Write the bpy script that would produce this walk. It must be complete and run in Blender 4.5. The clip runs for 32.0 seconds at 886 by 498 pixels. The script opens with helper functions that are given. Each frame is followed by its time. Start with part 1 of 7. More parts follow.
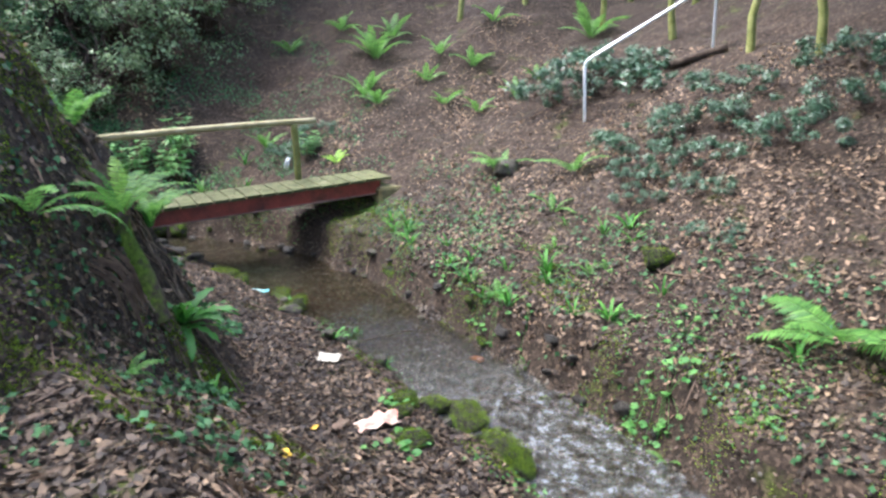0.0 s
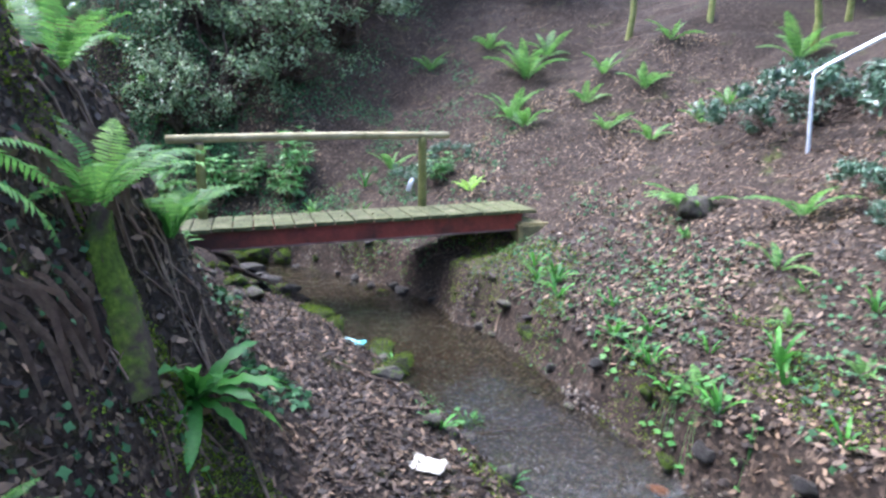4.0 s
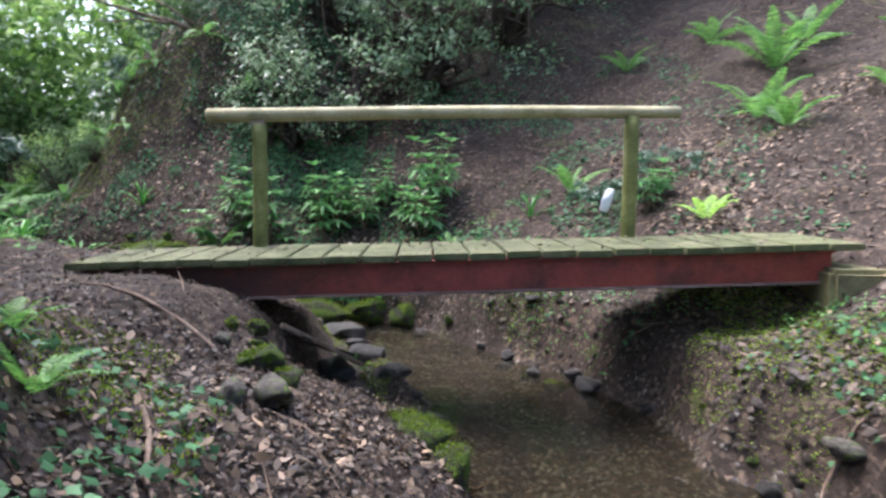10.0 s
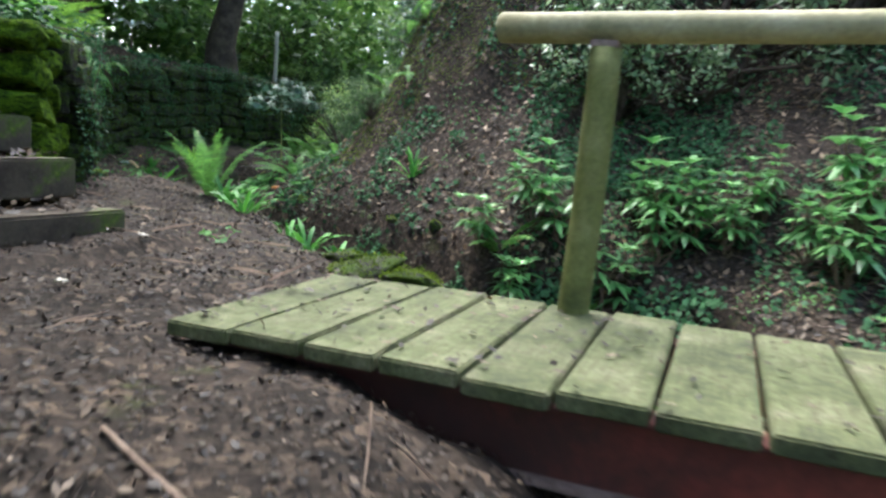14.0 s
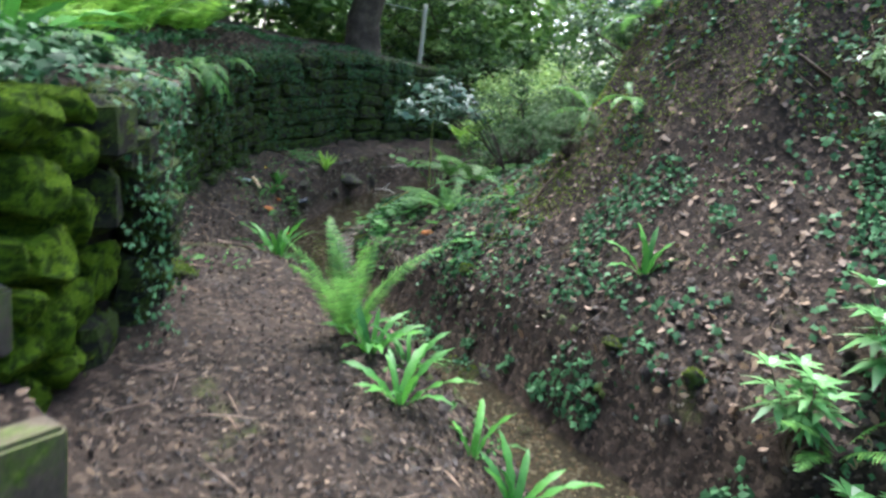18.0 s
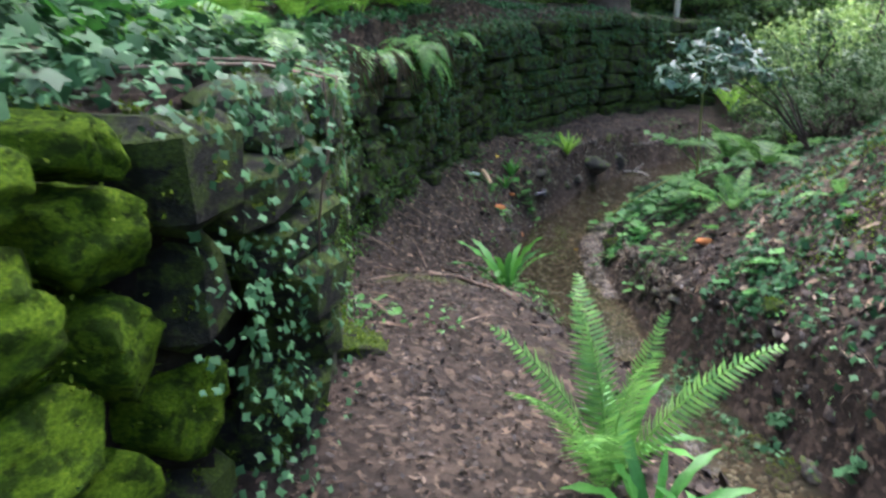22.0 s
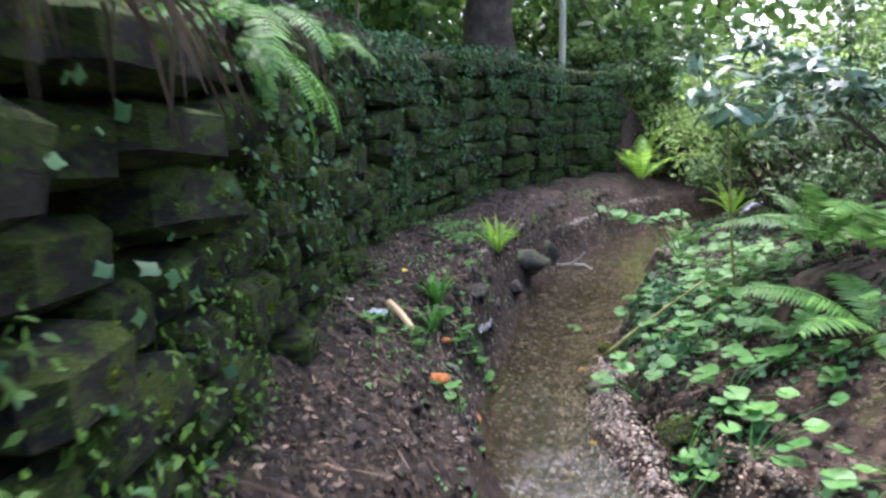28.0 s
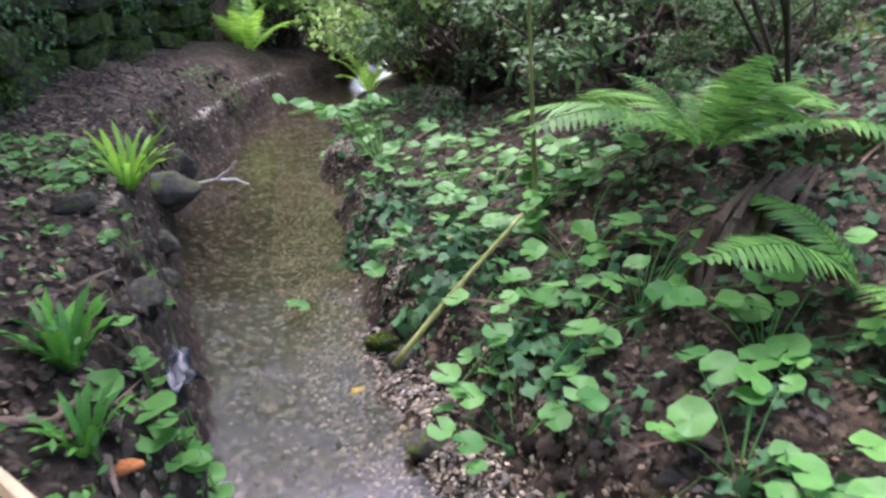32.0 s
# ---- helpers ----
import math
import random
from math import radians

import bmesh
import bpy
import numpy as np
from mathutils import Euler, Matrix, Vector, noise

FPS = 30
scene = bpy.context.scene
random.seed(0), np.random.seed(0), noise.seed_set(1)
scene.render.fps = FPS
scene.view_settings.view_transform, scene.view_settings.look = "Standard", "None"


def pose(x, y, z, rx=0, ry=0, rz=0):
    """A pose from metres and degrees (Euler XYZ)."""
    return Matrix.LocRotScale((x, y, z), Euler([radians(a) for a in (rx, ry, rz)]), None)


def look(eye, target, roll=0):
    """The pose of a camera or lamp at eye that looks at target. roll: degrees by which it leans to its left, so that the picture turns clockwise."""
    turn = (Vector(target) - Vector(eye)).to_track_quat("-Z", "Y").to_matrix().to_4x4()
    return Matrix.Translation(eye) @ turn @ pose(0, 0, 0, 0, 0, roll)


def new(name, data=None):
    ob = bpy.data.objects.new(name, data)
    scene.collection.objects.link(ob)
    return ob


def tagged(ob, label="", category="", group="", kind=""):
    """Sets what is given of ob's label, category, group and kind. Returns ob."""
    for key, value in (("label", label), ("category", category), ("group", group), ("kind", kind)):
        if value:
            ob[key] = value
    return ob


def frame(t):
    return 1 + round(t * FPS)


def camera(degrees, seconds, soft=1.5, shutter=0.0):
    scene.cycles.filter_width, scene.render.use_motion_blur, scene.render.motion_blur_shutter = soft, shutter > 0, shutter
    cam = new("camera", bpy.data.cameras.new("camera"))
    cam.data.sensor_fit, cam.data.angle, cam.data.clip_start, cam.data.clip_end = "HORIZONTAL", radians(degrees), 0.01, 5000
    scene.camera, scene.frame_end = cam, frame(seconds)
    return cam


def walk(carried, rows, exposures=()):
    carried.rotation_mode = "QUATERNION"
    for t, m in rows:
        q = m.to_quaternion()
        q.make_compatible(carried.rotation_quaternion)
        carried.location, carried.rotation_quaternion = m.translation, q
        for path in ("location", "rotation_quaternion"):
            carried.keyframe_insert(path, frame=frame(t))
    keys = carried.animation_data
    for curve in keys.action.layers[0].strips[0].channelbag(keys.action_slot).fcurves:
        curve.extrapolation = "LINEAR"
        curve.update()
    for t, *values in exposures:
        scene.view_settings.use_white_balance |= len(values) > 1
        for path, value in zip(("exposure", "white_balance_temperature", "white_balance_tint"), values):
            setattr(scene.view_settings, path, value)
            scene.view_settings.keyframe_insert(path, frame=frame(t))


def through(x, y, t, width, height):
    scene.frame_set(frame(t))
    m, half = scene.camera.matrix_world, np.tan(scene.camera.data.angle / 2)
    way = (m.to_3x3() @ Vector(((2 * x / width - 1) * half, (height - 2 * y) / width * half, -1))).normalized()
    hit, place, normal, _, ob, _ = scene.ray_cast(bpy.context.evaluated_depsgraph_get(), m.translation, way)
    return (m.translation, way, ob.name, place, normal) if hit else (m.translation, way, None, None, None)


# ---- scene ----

cam = camera(65.8, 32.0, soft=2.6, shutter=0.6)
PATH = [
    (0, (-0.195, -10.780, 1.794), (0.680, -9.057, 1.277), -1.8),
    (0.5, (-0.076, -10.504, 1.758), (0.801, -8.790, 1.217), -1.8),
    (1, (0.009, -10.256, 1.718), (0.831, -8.510, 1.194), -0.4),
    (1.5, (0.066, -10.028, 1.667), (0.820, -8.249, 1.149), -2.1),
    (2, (0.170, -9.804, 1.574), (0.814, -7.968, 1.111), -1.9),
    (2.5, (0.294, -9.558, 1.469), (0.899, -7.700, 1.044), -1.7),
    (3, (0.411, -9.230, 1.409), (1.104, -7.397, 1.010), -3.1),
    (3.5, (0.492, -8.927, 1.327), (1.153, -7.078, 0.947), -1.3),
    (4, (0.540, -8.653, 1.242), (1.080, -6.764, 0.864), 0.7),
    (4.5, (0.624, -8.402, 1.153), (1.173, -6.532, 0.706), -0.8),
    (6.5, (0.967, -7.478, 0.488), (1.457, -5.564, 0.174), -0.9),
    (7, (1.033, -7.123, 0.444), (1.263, -5.154, 0.176), 0.8),
    (7.5, (1.092, -6.709, 0.440), (1.267, -4.730, 0.209), 0.6),
    (8, (1.083, -6.317, 0.449), (1.336, -4.343, 0.252), 0.5),
    (8.5, (1.165, -5.954, 0.457), (1.304, -3.963, 0.319), 0.9),
    (9, (1.155, -5.598, 0.467), (1.212, -3.605, 0.316), -1.6),
    (9.5, (1.176, -5.299, 0.498), (1.277, -3.308, 0.340), -1.0),
    (10, (1.197, -5.035, 0.490), (1.256, -3.046, 0.294), 0.6),
    (10.5, (1.172, -4.798, 0.469), (1.138, -2.817, 0.199), 0.3),
    (11, (1.163, -4.555, 0.487), (1.216, -2.587, 0.134), -1.2),
    (11.5, (1.208, -4.271, 0.447), (1.267, -2.291, 0.170), -0.8),
    (12, (1.118, -3.896, 0.417), (0.995, -1.918, 0.149), -2.0),
    (12.5, (0.910, -3.460, 0.466), (0.766, -1.498, 0.106), 0.7),
    (13, (0.800, -3.067, 0.511), (0.541, -1.120, 0.134), 0.0),
    (13.5, (0.684, -2.709, 0.546), (0.173, -0.806, 0.201), 1.7),
    (14, (0.415, -2.307, 0.545), (-0.308, -0.469, 0.232), 5.3),
    (14.5, (0.200, -2.013, 0.592), (-0.537, -0.182, 0.267), 3.6),
    (15, (0.092, -1.695, 0.653), (-0.978, -0.035, 0.339), 4.8),
    (15.5, (-0.170, -1.433, 0.730), (-1.324, 0.172, 0.428), 4.4),
    (17.5, (-1.058, -0.647, 1.016), (-2.334, 0.847, 0.645), 4.6),
    (18, (-1.258, -0.509, 1.139), (-2.267, 1.155, 0.680), 7.3),
    (18.5, (-1.424, -0.358, 1.171), (-2.476, 1.301, 0.796), 5.0),
    (19, (-1.604, -0.141, 1.174), (-2.894, 1.351, 0.844), 3.2),
    (19.5, (-1.808, 0.029, 1.144), (-3.183, 1.431, 0.763), 2.9),
    (20, (-2.016, 0.214, 1.137), (-3.414, 1.596, 0.768), 2.2),
    (20.5, (-2.123, 0.374, 1.121), (-3.581, 1.697, 0.768), 2.2),
    (21, (-2.148, 0.459, 1.138), (-3.693, 1.689, 0.821), 1.6),
    (21.5, (-2.150, 0.478, 1.139), (-3.712, 1.628, 0.650), 1.8),
    (22, (-2.195, 0.503, 1.127), (-3.692, 1.688, 0.530), 1.6),
    (22.5, (-2.267, 0.541, 1.121), (-3.712, 1.748, 0.448), 0.8),
    (23, (-2.406, 0.600, 1.139), (-3.840, 1.810, 0.446), -0.3),
    (23.5, (-2.567, 0.670, 1.177), (-3.954, 1.956, 0.527), -0.6),
    (24, (-2.734, 0.859, 1.172), (-4.149, 2.160, 0.618), 0.4),
    (24.5, (-2.896, 1.036, 1.158), (-4.312, 2.331, 0.596), 0.4),
    (25, (-3.153, 1.213, 1.099), (-4.479, 2.574, 0.475), 1.6),
    (25.5, (-3.394, 1.419, 1.061), (-4.618, 2.876, 0.446), 0.9),
    (26, (-3.595, 1.626, 1.063), (-4.921, 3.049, 0.598), 0.1),
    (26.5, (-3.897, 1.756, 0.999), (-5.222, 3.196, 0.585), 0.3),
    (28.5, (-5.127, 2.667, 0.688), (-6.264, 4.270, 0.317), -0.9),
    (29, (-5.340, 2.878, 0.642), (-6.333, 4.548, 0.170), 0.2),
    (29.5, (-5.541, 3.087, 0.644), (-6.466, 4.784, 0.130), -1.6),
    (30, (-5.770, 3.314, 0.633), (-6.516, 5.083, 0.072), -3.2),
    (30.5, (-5.939, 3.525, 0.615), (-6.437, 5.365, 0.011), -2.0),
    (31, (-6.071, 3.679, 0.603), (-6.418, 5.541, -0.041), 0.7),
    (31.5, (-6.217, 3.827, 0.610), (-6.386, 5.696, -0.082), -0.4),
    (32, (-6.344, 3.994, 0.603), (-6.386, 5.868, -0.095), 1.7),
]
walk(cam, [(t, look(eye, target, roll)) for t, eye, target, roll in PATH], exposures=((0, 2.28, 5600, 15), (2, 2.42, 5300, 22), (4, 2.45, 5150, 20), (7, 2.4, 5400, 20), (9, 2.32, 5500, 20), (13, 2.34, 5600, 11), (16, 2.48, 5500, 5), (20, 2.92, 5430, 20), (23, 2.76, 5550, 20), (25, 2.74, 5650, 32), (26, 3.0, 5600, 33), (29, 3.5, 5650, 28), (32, 3.36, 5650, 30)))

# ---- light: a pale sky over a wood, with a very soft sun high behind the retaining wall ----
SUN_HEIGHT, SUN_TURN = radians(64), radians(-48)
world = bpy.data.worlds.new("sky")
scene.world = world
world.use_nodes = True
sky = world.node_tree.nodes.new("ShaderNodeTexSky")
sky.sky_type, sky.sun_disc = "NISHITA", False
sky.sun_elevation, sky.sun_rotation = SUN_HEIGHT, SUN_TURN
sky.air_density, sky.dust_density, sky.ozone_density = 1.0, 6.0, 0.5
world.node_tree.links.new(sky.outputs[0], world.node_tree.nodes["Background"].inputs["Color"])
world.node_tree.nodes["Background"].inputs["Strength"].default_value = 0.15
sun = new("sun", bpy.data.lights.new("sun", "SUN"))
sun.data.energy, sun.data.angle, sun.data.color = 1.2, radians(40), (1.0, 0.95, 0.86)
flat_reach = 30 / math.tan(SUN_HEIGHT)
sun.matrix_basis = look((0, 0, 30), (-flat_reach * math.sin(SUN_TURN), -flat_reach * math.cos(SUN_TURN), 0))

# ---- materials ----
def nodes_of(name, rough=0.7, spec=0.3):
    m = bpy.data.materials.new(name)
    m.use_nodes = True
    t = m.node_tree
    b = t.nodes["Principled BSDF"]
    b.inputs["Roughness"].default_value = rough
    b.inputs["Specular IOR Level"].default_value = spec
    return m, t, b


def add(t, kind, **settings):
    n = t.nodes.new(kind)
    for key, value in settings.items():
        n.inputs[key.replace("_", " ")].default_value = value
    return n


def coords(t, scale=1.0):
    c = t.nodes.new("ShaderNodeTexCoord")
    mp = t.nodes.new("ShaderNodeMapping")
    mp.inputs["Scale"].default_value = (scale, scale, scale)
    t.links.new(c.outputs["Object"], mp.inputs["Vector"])
    return mp.outputs["Vector"]


def ramp(t, source, stops):
    r = t.nodes.new("ShaderNodeValToRGB")
    e = r.color_ramp.elements
    while len(e) < len(stops):
        e.new(0.5)
    for k, (p, c) in zip(e, stops):
        k.position, k.color = p, (*c, 1)
    t.links.new(source, r.inputs["Fac"])
    return r.outputs["Color"]


def noise_of(t, vec, scale, detail=4.0, rough=0.6):
    n = add(t, "ShaderNodeTexNoise", Scale=scale, Detail=detail, Roughness=rough)
    t.links.new(vec, n.inputs["Vector"])
    return n.outputs["Fac"]


def mix_of(t, fac, a, b, kind="MIX"):
    n = t.nodes.new("ShaderNodeMixRGB")
    n.blend_type = kind
    for value, key in ((fac, "Fac"), (a, "Color1"), (b, "Color2")):
        if isinstance(value, (int, float)):
            n.inputs[key].default_value = value
        elif isinstance(value, tuple):
            n.inputs[key].default_value = (*value, 1)
        else:
            t.links.new(value, n.inputs[key])
    return n.outputs["Color"]


def bumped(t, b, height, strength=0.4, distance=0.02):
    n = add(t, "ShaderNodeBump", Strength=strength, Distance=distance)
    t.links.new(height, n.inputs["Height"])
    t.links.new(n.outputs["Normal"], b.inputs["Normal"])


def blotchy(name, low, mid, high, scale=6.0, rough=0.8, fine=40.0, bump=0.5, depth=0.02, spec=0.25, moss=0.0, moss_scale=2.5, greens=((0.035, 0.06, 0.008), (0.09, 0.14, 0.014), (0.2, 0.25, 0.03))):
    """A weathered surface: two scales of tone, fine relief and, where asked, patches of moss."""
    m, t, b = nodes_of(name, rough, spec)
    v = coords(t)
    big, small = noise_of(t, v, scale), noise_of(t, v, fine, 6, 0.7)
    tone = ramp(t, big, ((0.3, low), (0.5, mid), (0.7, high)))
    tone = mix_of(t, 0.55, tone, ramp(t, small, ((0.25, (0.35, 0.33, 0.3)), (0.75, (1.3, 1.3, 1.3)))), "MULTIPLY")
    if moss > 0:
        patch = ramp(t, noise_of(t, v, moss_scale, 5, 0.65), ((0.62 - moss * 0.4, (0, 0, 0)), (0.72 - moss * 0.4, (1, 1, 1))))
        green = ramp(t, noise_of(t, v, 30, 5, 0.7), ((0.3, greens[0]), (0.55, greens[1]), (0.75, greens[2])))
        tone = mix_of(t, patch, tone, green)
    t.links.new(tone, b.inputs["Base Color"])
    bumped(t, b, mix_of(t, 0.5, big, small), bump, depth)
    return m


def leafy(name, dark, light, rough=0.45, through=0.3, spec=0.4, varied=0.5, skew=0.5):
    """A leaf: its tone varies from leaf to leaf, and light comes through it."""
    m, t, b = nodes_of(name, rough, spec)
    g = t.nodes.new("ShaderNodeNewGeometry")
    o = t.nodes.new("ShaderNodeObjectInfo")
    s = t.nodes.new("ShaderNodeMath")
    s.operation = "ADD"
    t.links.new(g.outputs["Random Per Island"], s.inputs[0])
    t.links.new(o.outputs["Random"], s.inputs[1])
    f = t.nodes.new("ShaderNodeMath")
    f.operation = "FRACT"
    t.links.new(s.outputs[0], f.inputs[0])
    mid = tuple(a + (c - a) * skew for a, c in zip(dark, light))
    tone = ramp(t, f.outputs[0], ((0.0, dark), (0.5, mid), (1.0, light)))
    v = coords(t)
    tone = mix_of(t, varied, tone, ramp(t, noise_of(t, v, 25, 3), ((0.3, (0.6, 0.6, 0.6)), (0.7, (1.35, 1.35, 1.25)))), "MULTIPLY")
    t.links.new(tone, b.inputs["Base Color"])
    if through > 0:
        tr = t.nodes.new("ShaderNodeBsdfTranslucent")
        t.links.new(tone, tr.inputs["Color"])
        mx = t.nodes.new("ShaderNodeMixShader")
        mx.inputs[0].default_value = through
        t.links.new(b.outputs[0], mx.inputs[1])
        t.links.new(tr.outputs[0], mx.inputs[2])
        t.links.new(mx.outputs[0], t.nodes["Material Output"].inputs["Surface"])
    return m


def plain(name, colour, rough=0.6, metal=0.0, spec=0.4, wear=0.25, scale=15.0):
    m, t, b = nodes_of(name, rough, spec)
    v = coords(t)
    tone = mix_of(t, wear, colour, ramp(t, noise_of(t, v, scale, 5), ((0.3, tuple(c * 0.4 for c in colour)), (0.7, tuple(min(1, c * 1.3) for c in colour)))))
    t.links.new(tone, b.inputs["Base Color"])
    b.inputs["Metallic"].default_value = metal
    bumped(t, b, noise_of(t, v, scale * 4, 5), 0.15, 0.004)
    return m


def soil_material(name="forest_soil"):
    """Trodden leaf mould: flakes of many browns over dark earth."""
    m, t, b = nodes_of(name, 0.9, 0.2)
    v = coords(t)
    fine, mid, big = noise_of(t, v, 60, 8, 0.75), noise_of(t, v, 9, 6, 0.7), noise_of(t, v, 0.8, 4)
    vo = add(t, "ShaderNodeTexVoronoi", Scale=34.0, Randomness=1.0)
    wob = t.nodes.new("ShaderNodeVectorMath")
    wob.operation = "MULTIPLY_ADD"
    nz = add(t, "ShaderNodeTexNoise", Scale=18.0, Detail=3.0)
    t.links.new(v, nz.inputs["Vector"])
    t.links.new(nz.outputs["Color"], wob.inputs[0])
    wob.inputs[1].default_value = (0.06, 0.06, 0.06)
    t.links.new(v, wob.inputs[2])
    t.links.new(wob.outputs[0], vo.inputs["Vector"])
    sep = t.nodes.new("ShaderNodeSeparateColor")
    t.links.new(vo.outputs["Color"], sep.inputs[0])
    flakes = ramp(t, sep.outputs[0], ((0.0, (0.012, 0.009, 0.0065)), (0.45, (0.029, 0.022, 0.016)), (0.8, (0.062, 0.047, 0.034)), (1.0, (0.14, 0.104, 0.072))))
    earth = ramp(t, fine, ((0.3, (0.014, 0.0105, 0.0075)), (0.7, (0.056, 0.041, 0.03))))
    tone = mix_of(t, ramp(t, mid, ((0.32, (0.2, 0.2, 0.2)), (0.55, (0.95, 0.95, 0.95)))), earth, flakes)
    tone = mix_of(t, 0.6, tone, ramp(t, fine, ((0.28, (0.4, 0.38, 0.36)), (0.7, (1.35, 1.3, 1.25)))), "MULTIPLY")
    patch = ramp(t, noise_of(t, v, 1.7, 6, 0.7), ((0.60, (0, 0, 0)), (0.70, (0.7, 0.7, 0.7))))
    green = ramp(t, fine, ((0.3, (0.025, 0.035, 0.008)), (0.7, (0.11, 0.14, 0.025))))
    tone = mix_of(t, patch, tone, green)
    tone = mix_of(t, 0.5, tone, ramp(t, big, ((0.35, (0.65, 0.62, 0.6)), (0.65, (1.2, 1.17, 1.15)))), "MULTIPLY")
    t.links.new(tone, b.inputs["Base Color"])
    bumped(t, b, mix_of(t, 0.5, mix_of(t, 0.5, fine, mid), sep.outputs[1]), 0.9, 0.035)
    return m


def water_material():
    m, t, b = nodes_of("stream_water")
    v = coords(t)
    out = t.nodes["Material Output"]
    clear = add(t, "ShaderNodeBsdfTransparent")
    # shade put into the water colour: darker with x, under and below the bridge
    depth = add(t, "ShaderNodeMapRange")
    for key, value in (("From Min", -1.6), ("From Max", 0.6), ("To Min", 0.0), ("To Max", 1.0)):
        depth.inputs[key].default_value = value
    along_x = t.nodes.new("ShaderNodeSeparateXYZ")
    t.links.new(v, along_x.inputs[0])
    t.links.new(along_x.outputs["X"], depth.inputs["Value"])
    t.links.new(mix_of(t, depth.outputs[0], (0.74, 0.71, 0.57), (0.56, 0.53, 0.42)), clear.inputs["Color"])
    gloss = add(t, "ShaderNodeBsdfGlossy", Roughness=0.03)
    fr = add(t, "ShaderNodeFresnel", IOR=1.36)
    silt_and_sheen = add(t, "ShaderNodeBsdfDiffuse")
    # silvery sky reflection on the lowest reach, painted as broken pale grey diffuse patches
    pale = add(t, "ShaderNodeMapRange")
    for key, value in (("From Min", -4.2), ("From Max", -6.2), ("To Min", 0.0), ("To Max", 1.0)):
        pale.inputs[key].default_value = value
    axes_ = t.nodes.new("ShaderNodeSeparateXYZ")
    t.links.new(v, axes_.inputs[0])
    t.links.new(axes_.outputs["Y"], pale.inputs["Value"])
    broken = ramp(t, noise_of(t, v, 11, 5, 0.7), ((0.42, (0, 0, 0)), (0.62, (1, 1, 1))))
    sky_sheen = mix_of(t, pale.outputs[0], (0, 0, 0), broken)
    t.links.new(mix_of(t, sky_sheen, mix_of(t, depth.outputs[0], (0.1, 0.092, 0.062), (0.055, 0.05, 0.038)), (0.24, 0.255, 0.25)), silt_and_sheen.inputs["Color"])
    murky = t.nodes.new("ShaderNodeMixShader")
    t.links.new(mix_of(t, sky_sheen, (0.15, 0.15, 0.15), (0.55, 0.55, 0.55)), murky.inputs[0])
    mx = t.nodes.new("ShaderNodeMixShader")
    bp = add(t, "ShaderNodeBump", Strength=0.3, Distance=0.1)
    # the water runs rougher down its lowest reach
    axes = t.nodes.new("ShaderNodeSeparateXYZ")
    t.links.new(v, axes.inputs[0])
    steep = add(t, "ShaderNodeMapRange")
    for key, value in (("From Min", -3.6), ("From Max", -6.2), ("To Min", 0.07), ("To Max", 0.9)):
        steep.inputs[key].default_value = value
    t.links.new(axes.outputs["Y"], steep.inputs["Value"])
    t.links.new(steep.outputs[0], bp.inputs["Strength"])
    t.links.new(mix_of(t, 0.4, noise_of(t, v, 9, 4, 0.6), noise_of(t, v, 28, 3, 0.6)), bp.inputs["Height"])
    t.links.new(bp.outputs[0], gloss.inputs["Normal"])
    t.links.new(bp.outputs[0], fr.inputs["Normal"])
    t.links.new(fr.outputs[0], mx.inputs[0])
    t.links.new(clear.outputs[0], murky.inputs[1])
    t.links.new(silt_and_sheen.outputs[0], murky.inputs[2])
    t.links.new(murky.outputs[0], mx.inputs[1])
    t.links.new(gloss.outputs[0], mx.inputs[2])
    t.links.new(mx.outputs[0], out.inputs["Surface"])
    return m


def plank_material():
    """Old planks, green with algae: long grain, dark stains and pale worn streaks, different on every plank."""
    m, t, b = nodes_of("algae_covered_plank", 0.8, 0.25)
    c = t.nodes.new("ShaderNodeTexCoord")
    o = t.nodes.new("ShaderNodeObjectInfo")
    shift = t.nodes.new("ShaderNodeVectorMath")
    shift.operation = "MULTIPLY_ADD"
    t.links.new(o.outputs["Random"], shift.inputs[0])
    shift.inputs[1].default_value = (7.0, 13.0, 5.0)
    t.links.new(c.outputs["Object"], shift.inputs[2])
    mp = t.nodes.new("ShaderNodeMapping")
    mp.inputs["Scale"].default_value = (1.0, 0.07, 1.0)
    t.links.new(shift.outputs[0], mp.inputs["Vector"])
    grain = noise_of(t, mp.outputs["Vector"], 90, 6, 0.7)
    patch, spots_ = noise_of(t, shift.outputs[0], 5, 5, 0.65), noise_of(t, shift.outputs[0], 45, 5, 0.7)
    tone = ramp(t, patch, ((0.3, (0.045, 0.05, 0.024)), (0.48, (0.095, 0.11, 0.045)), (0.62, (0.14, 0.145, 0.075)), (0.75, (0.2, 0.185, 0.12))))
    tone = mix_of(t, 0.6, tone, ramp(t, grain, ((0.3, (0.35, 0.33, 0.3)), (0.7, (1.3, 1.3, 1.25)))), "MULTIPLY")
    tone = mix_of(t, 0.6, tone, ramp(t, spots_, ((0.3, (0.4, 0.36, 0.3)), (0.6, (1.15, 1.15, 1.15)))), "MULTIPLY")
    tone = mix_of(t, 0.35, tone, ramp(t, o.outputs["Random"], ((0.0, (0.55, 0.55, 0.5)), (1.0, (1.3, 1.25, 1.2)))), "MULTIPLY")
    t.links.new(tone, b.inputs["Base Color"])
    bumped(t, b, mix_of(t, 0.5, grain, spots_), 0.5, 0.006)
    return m


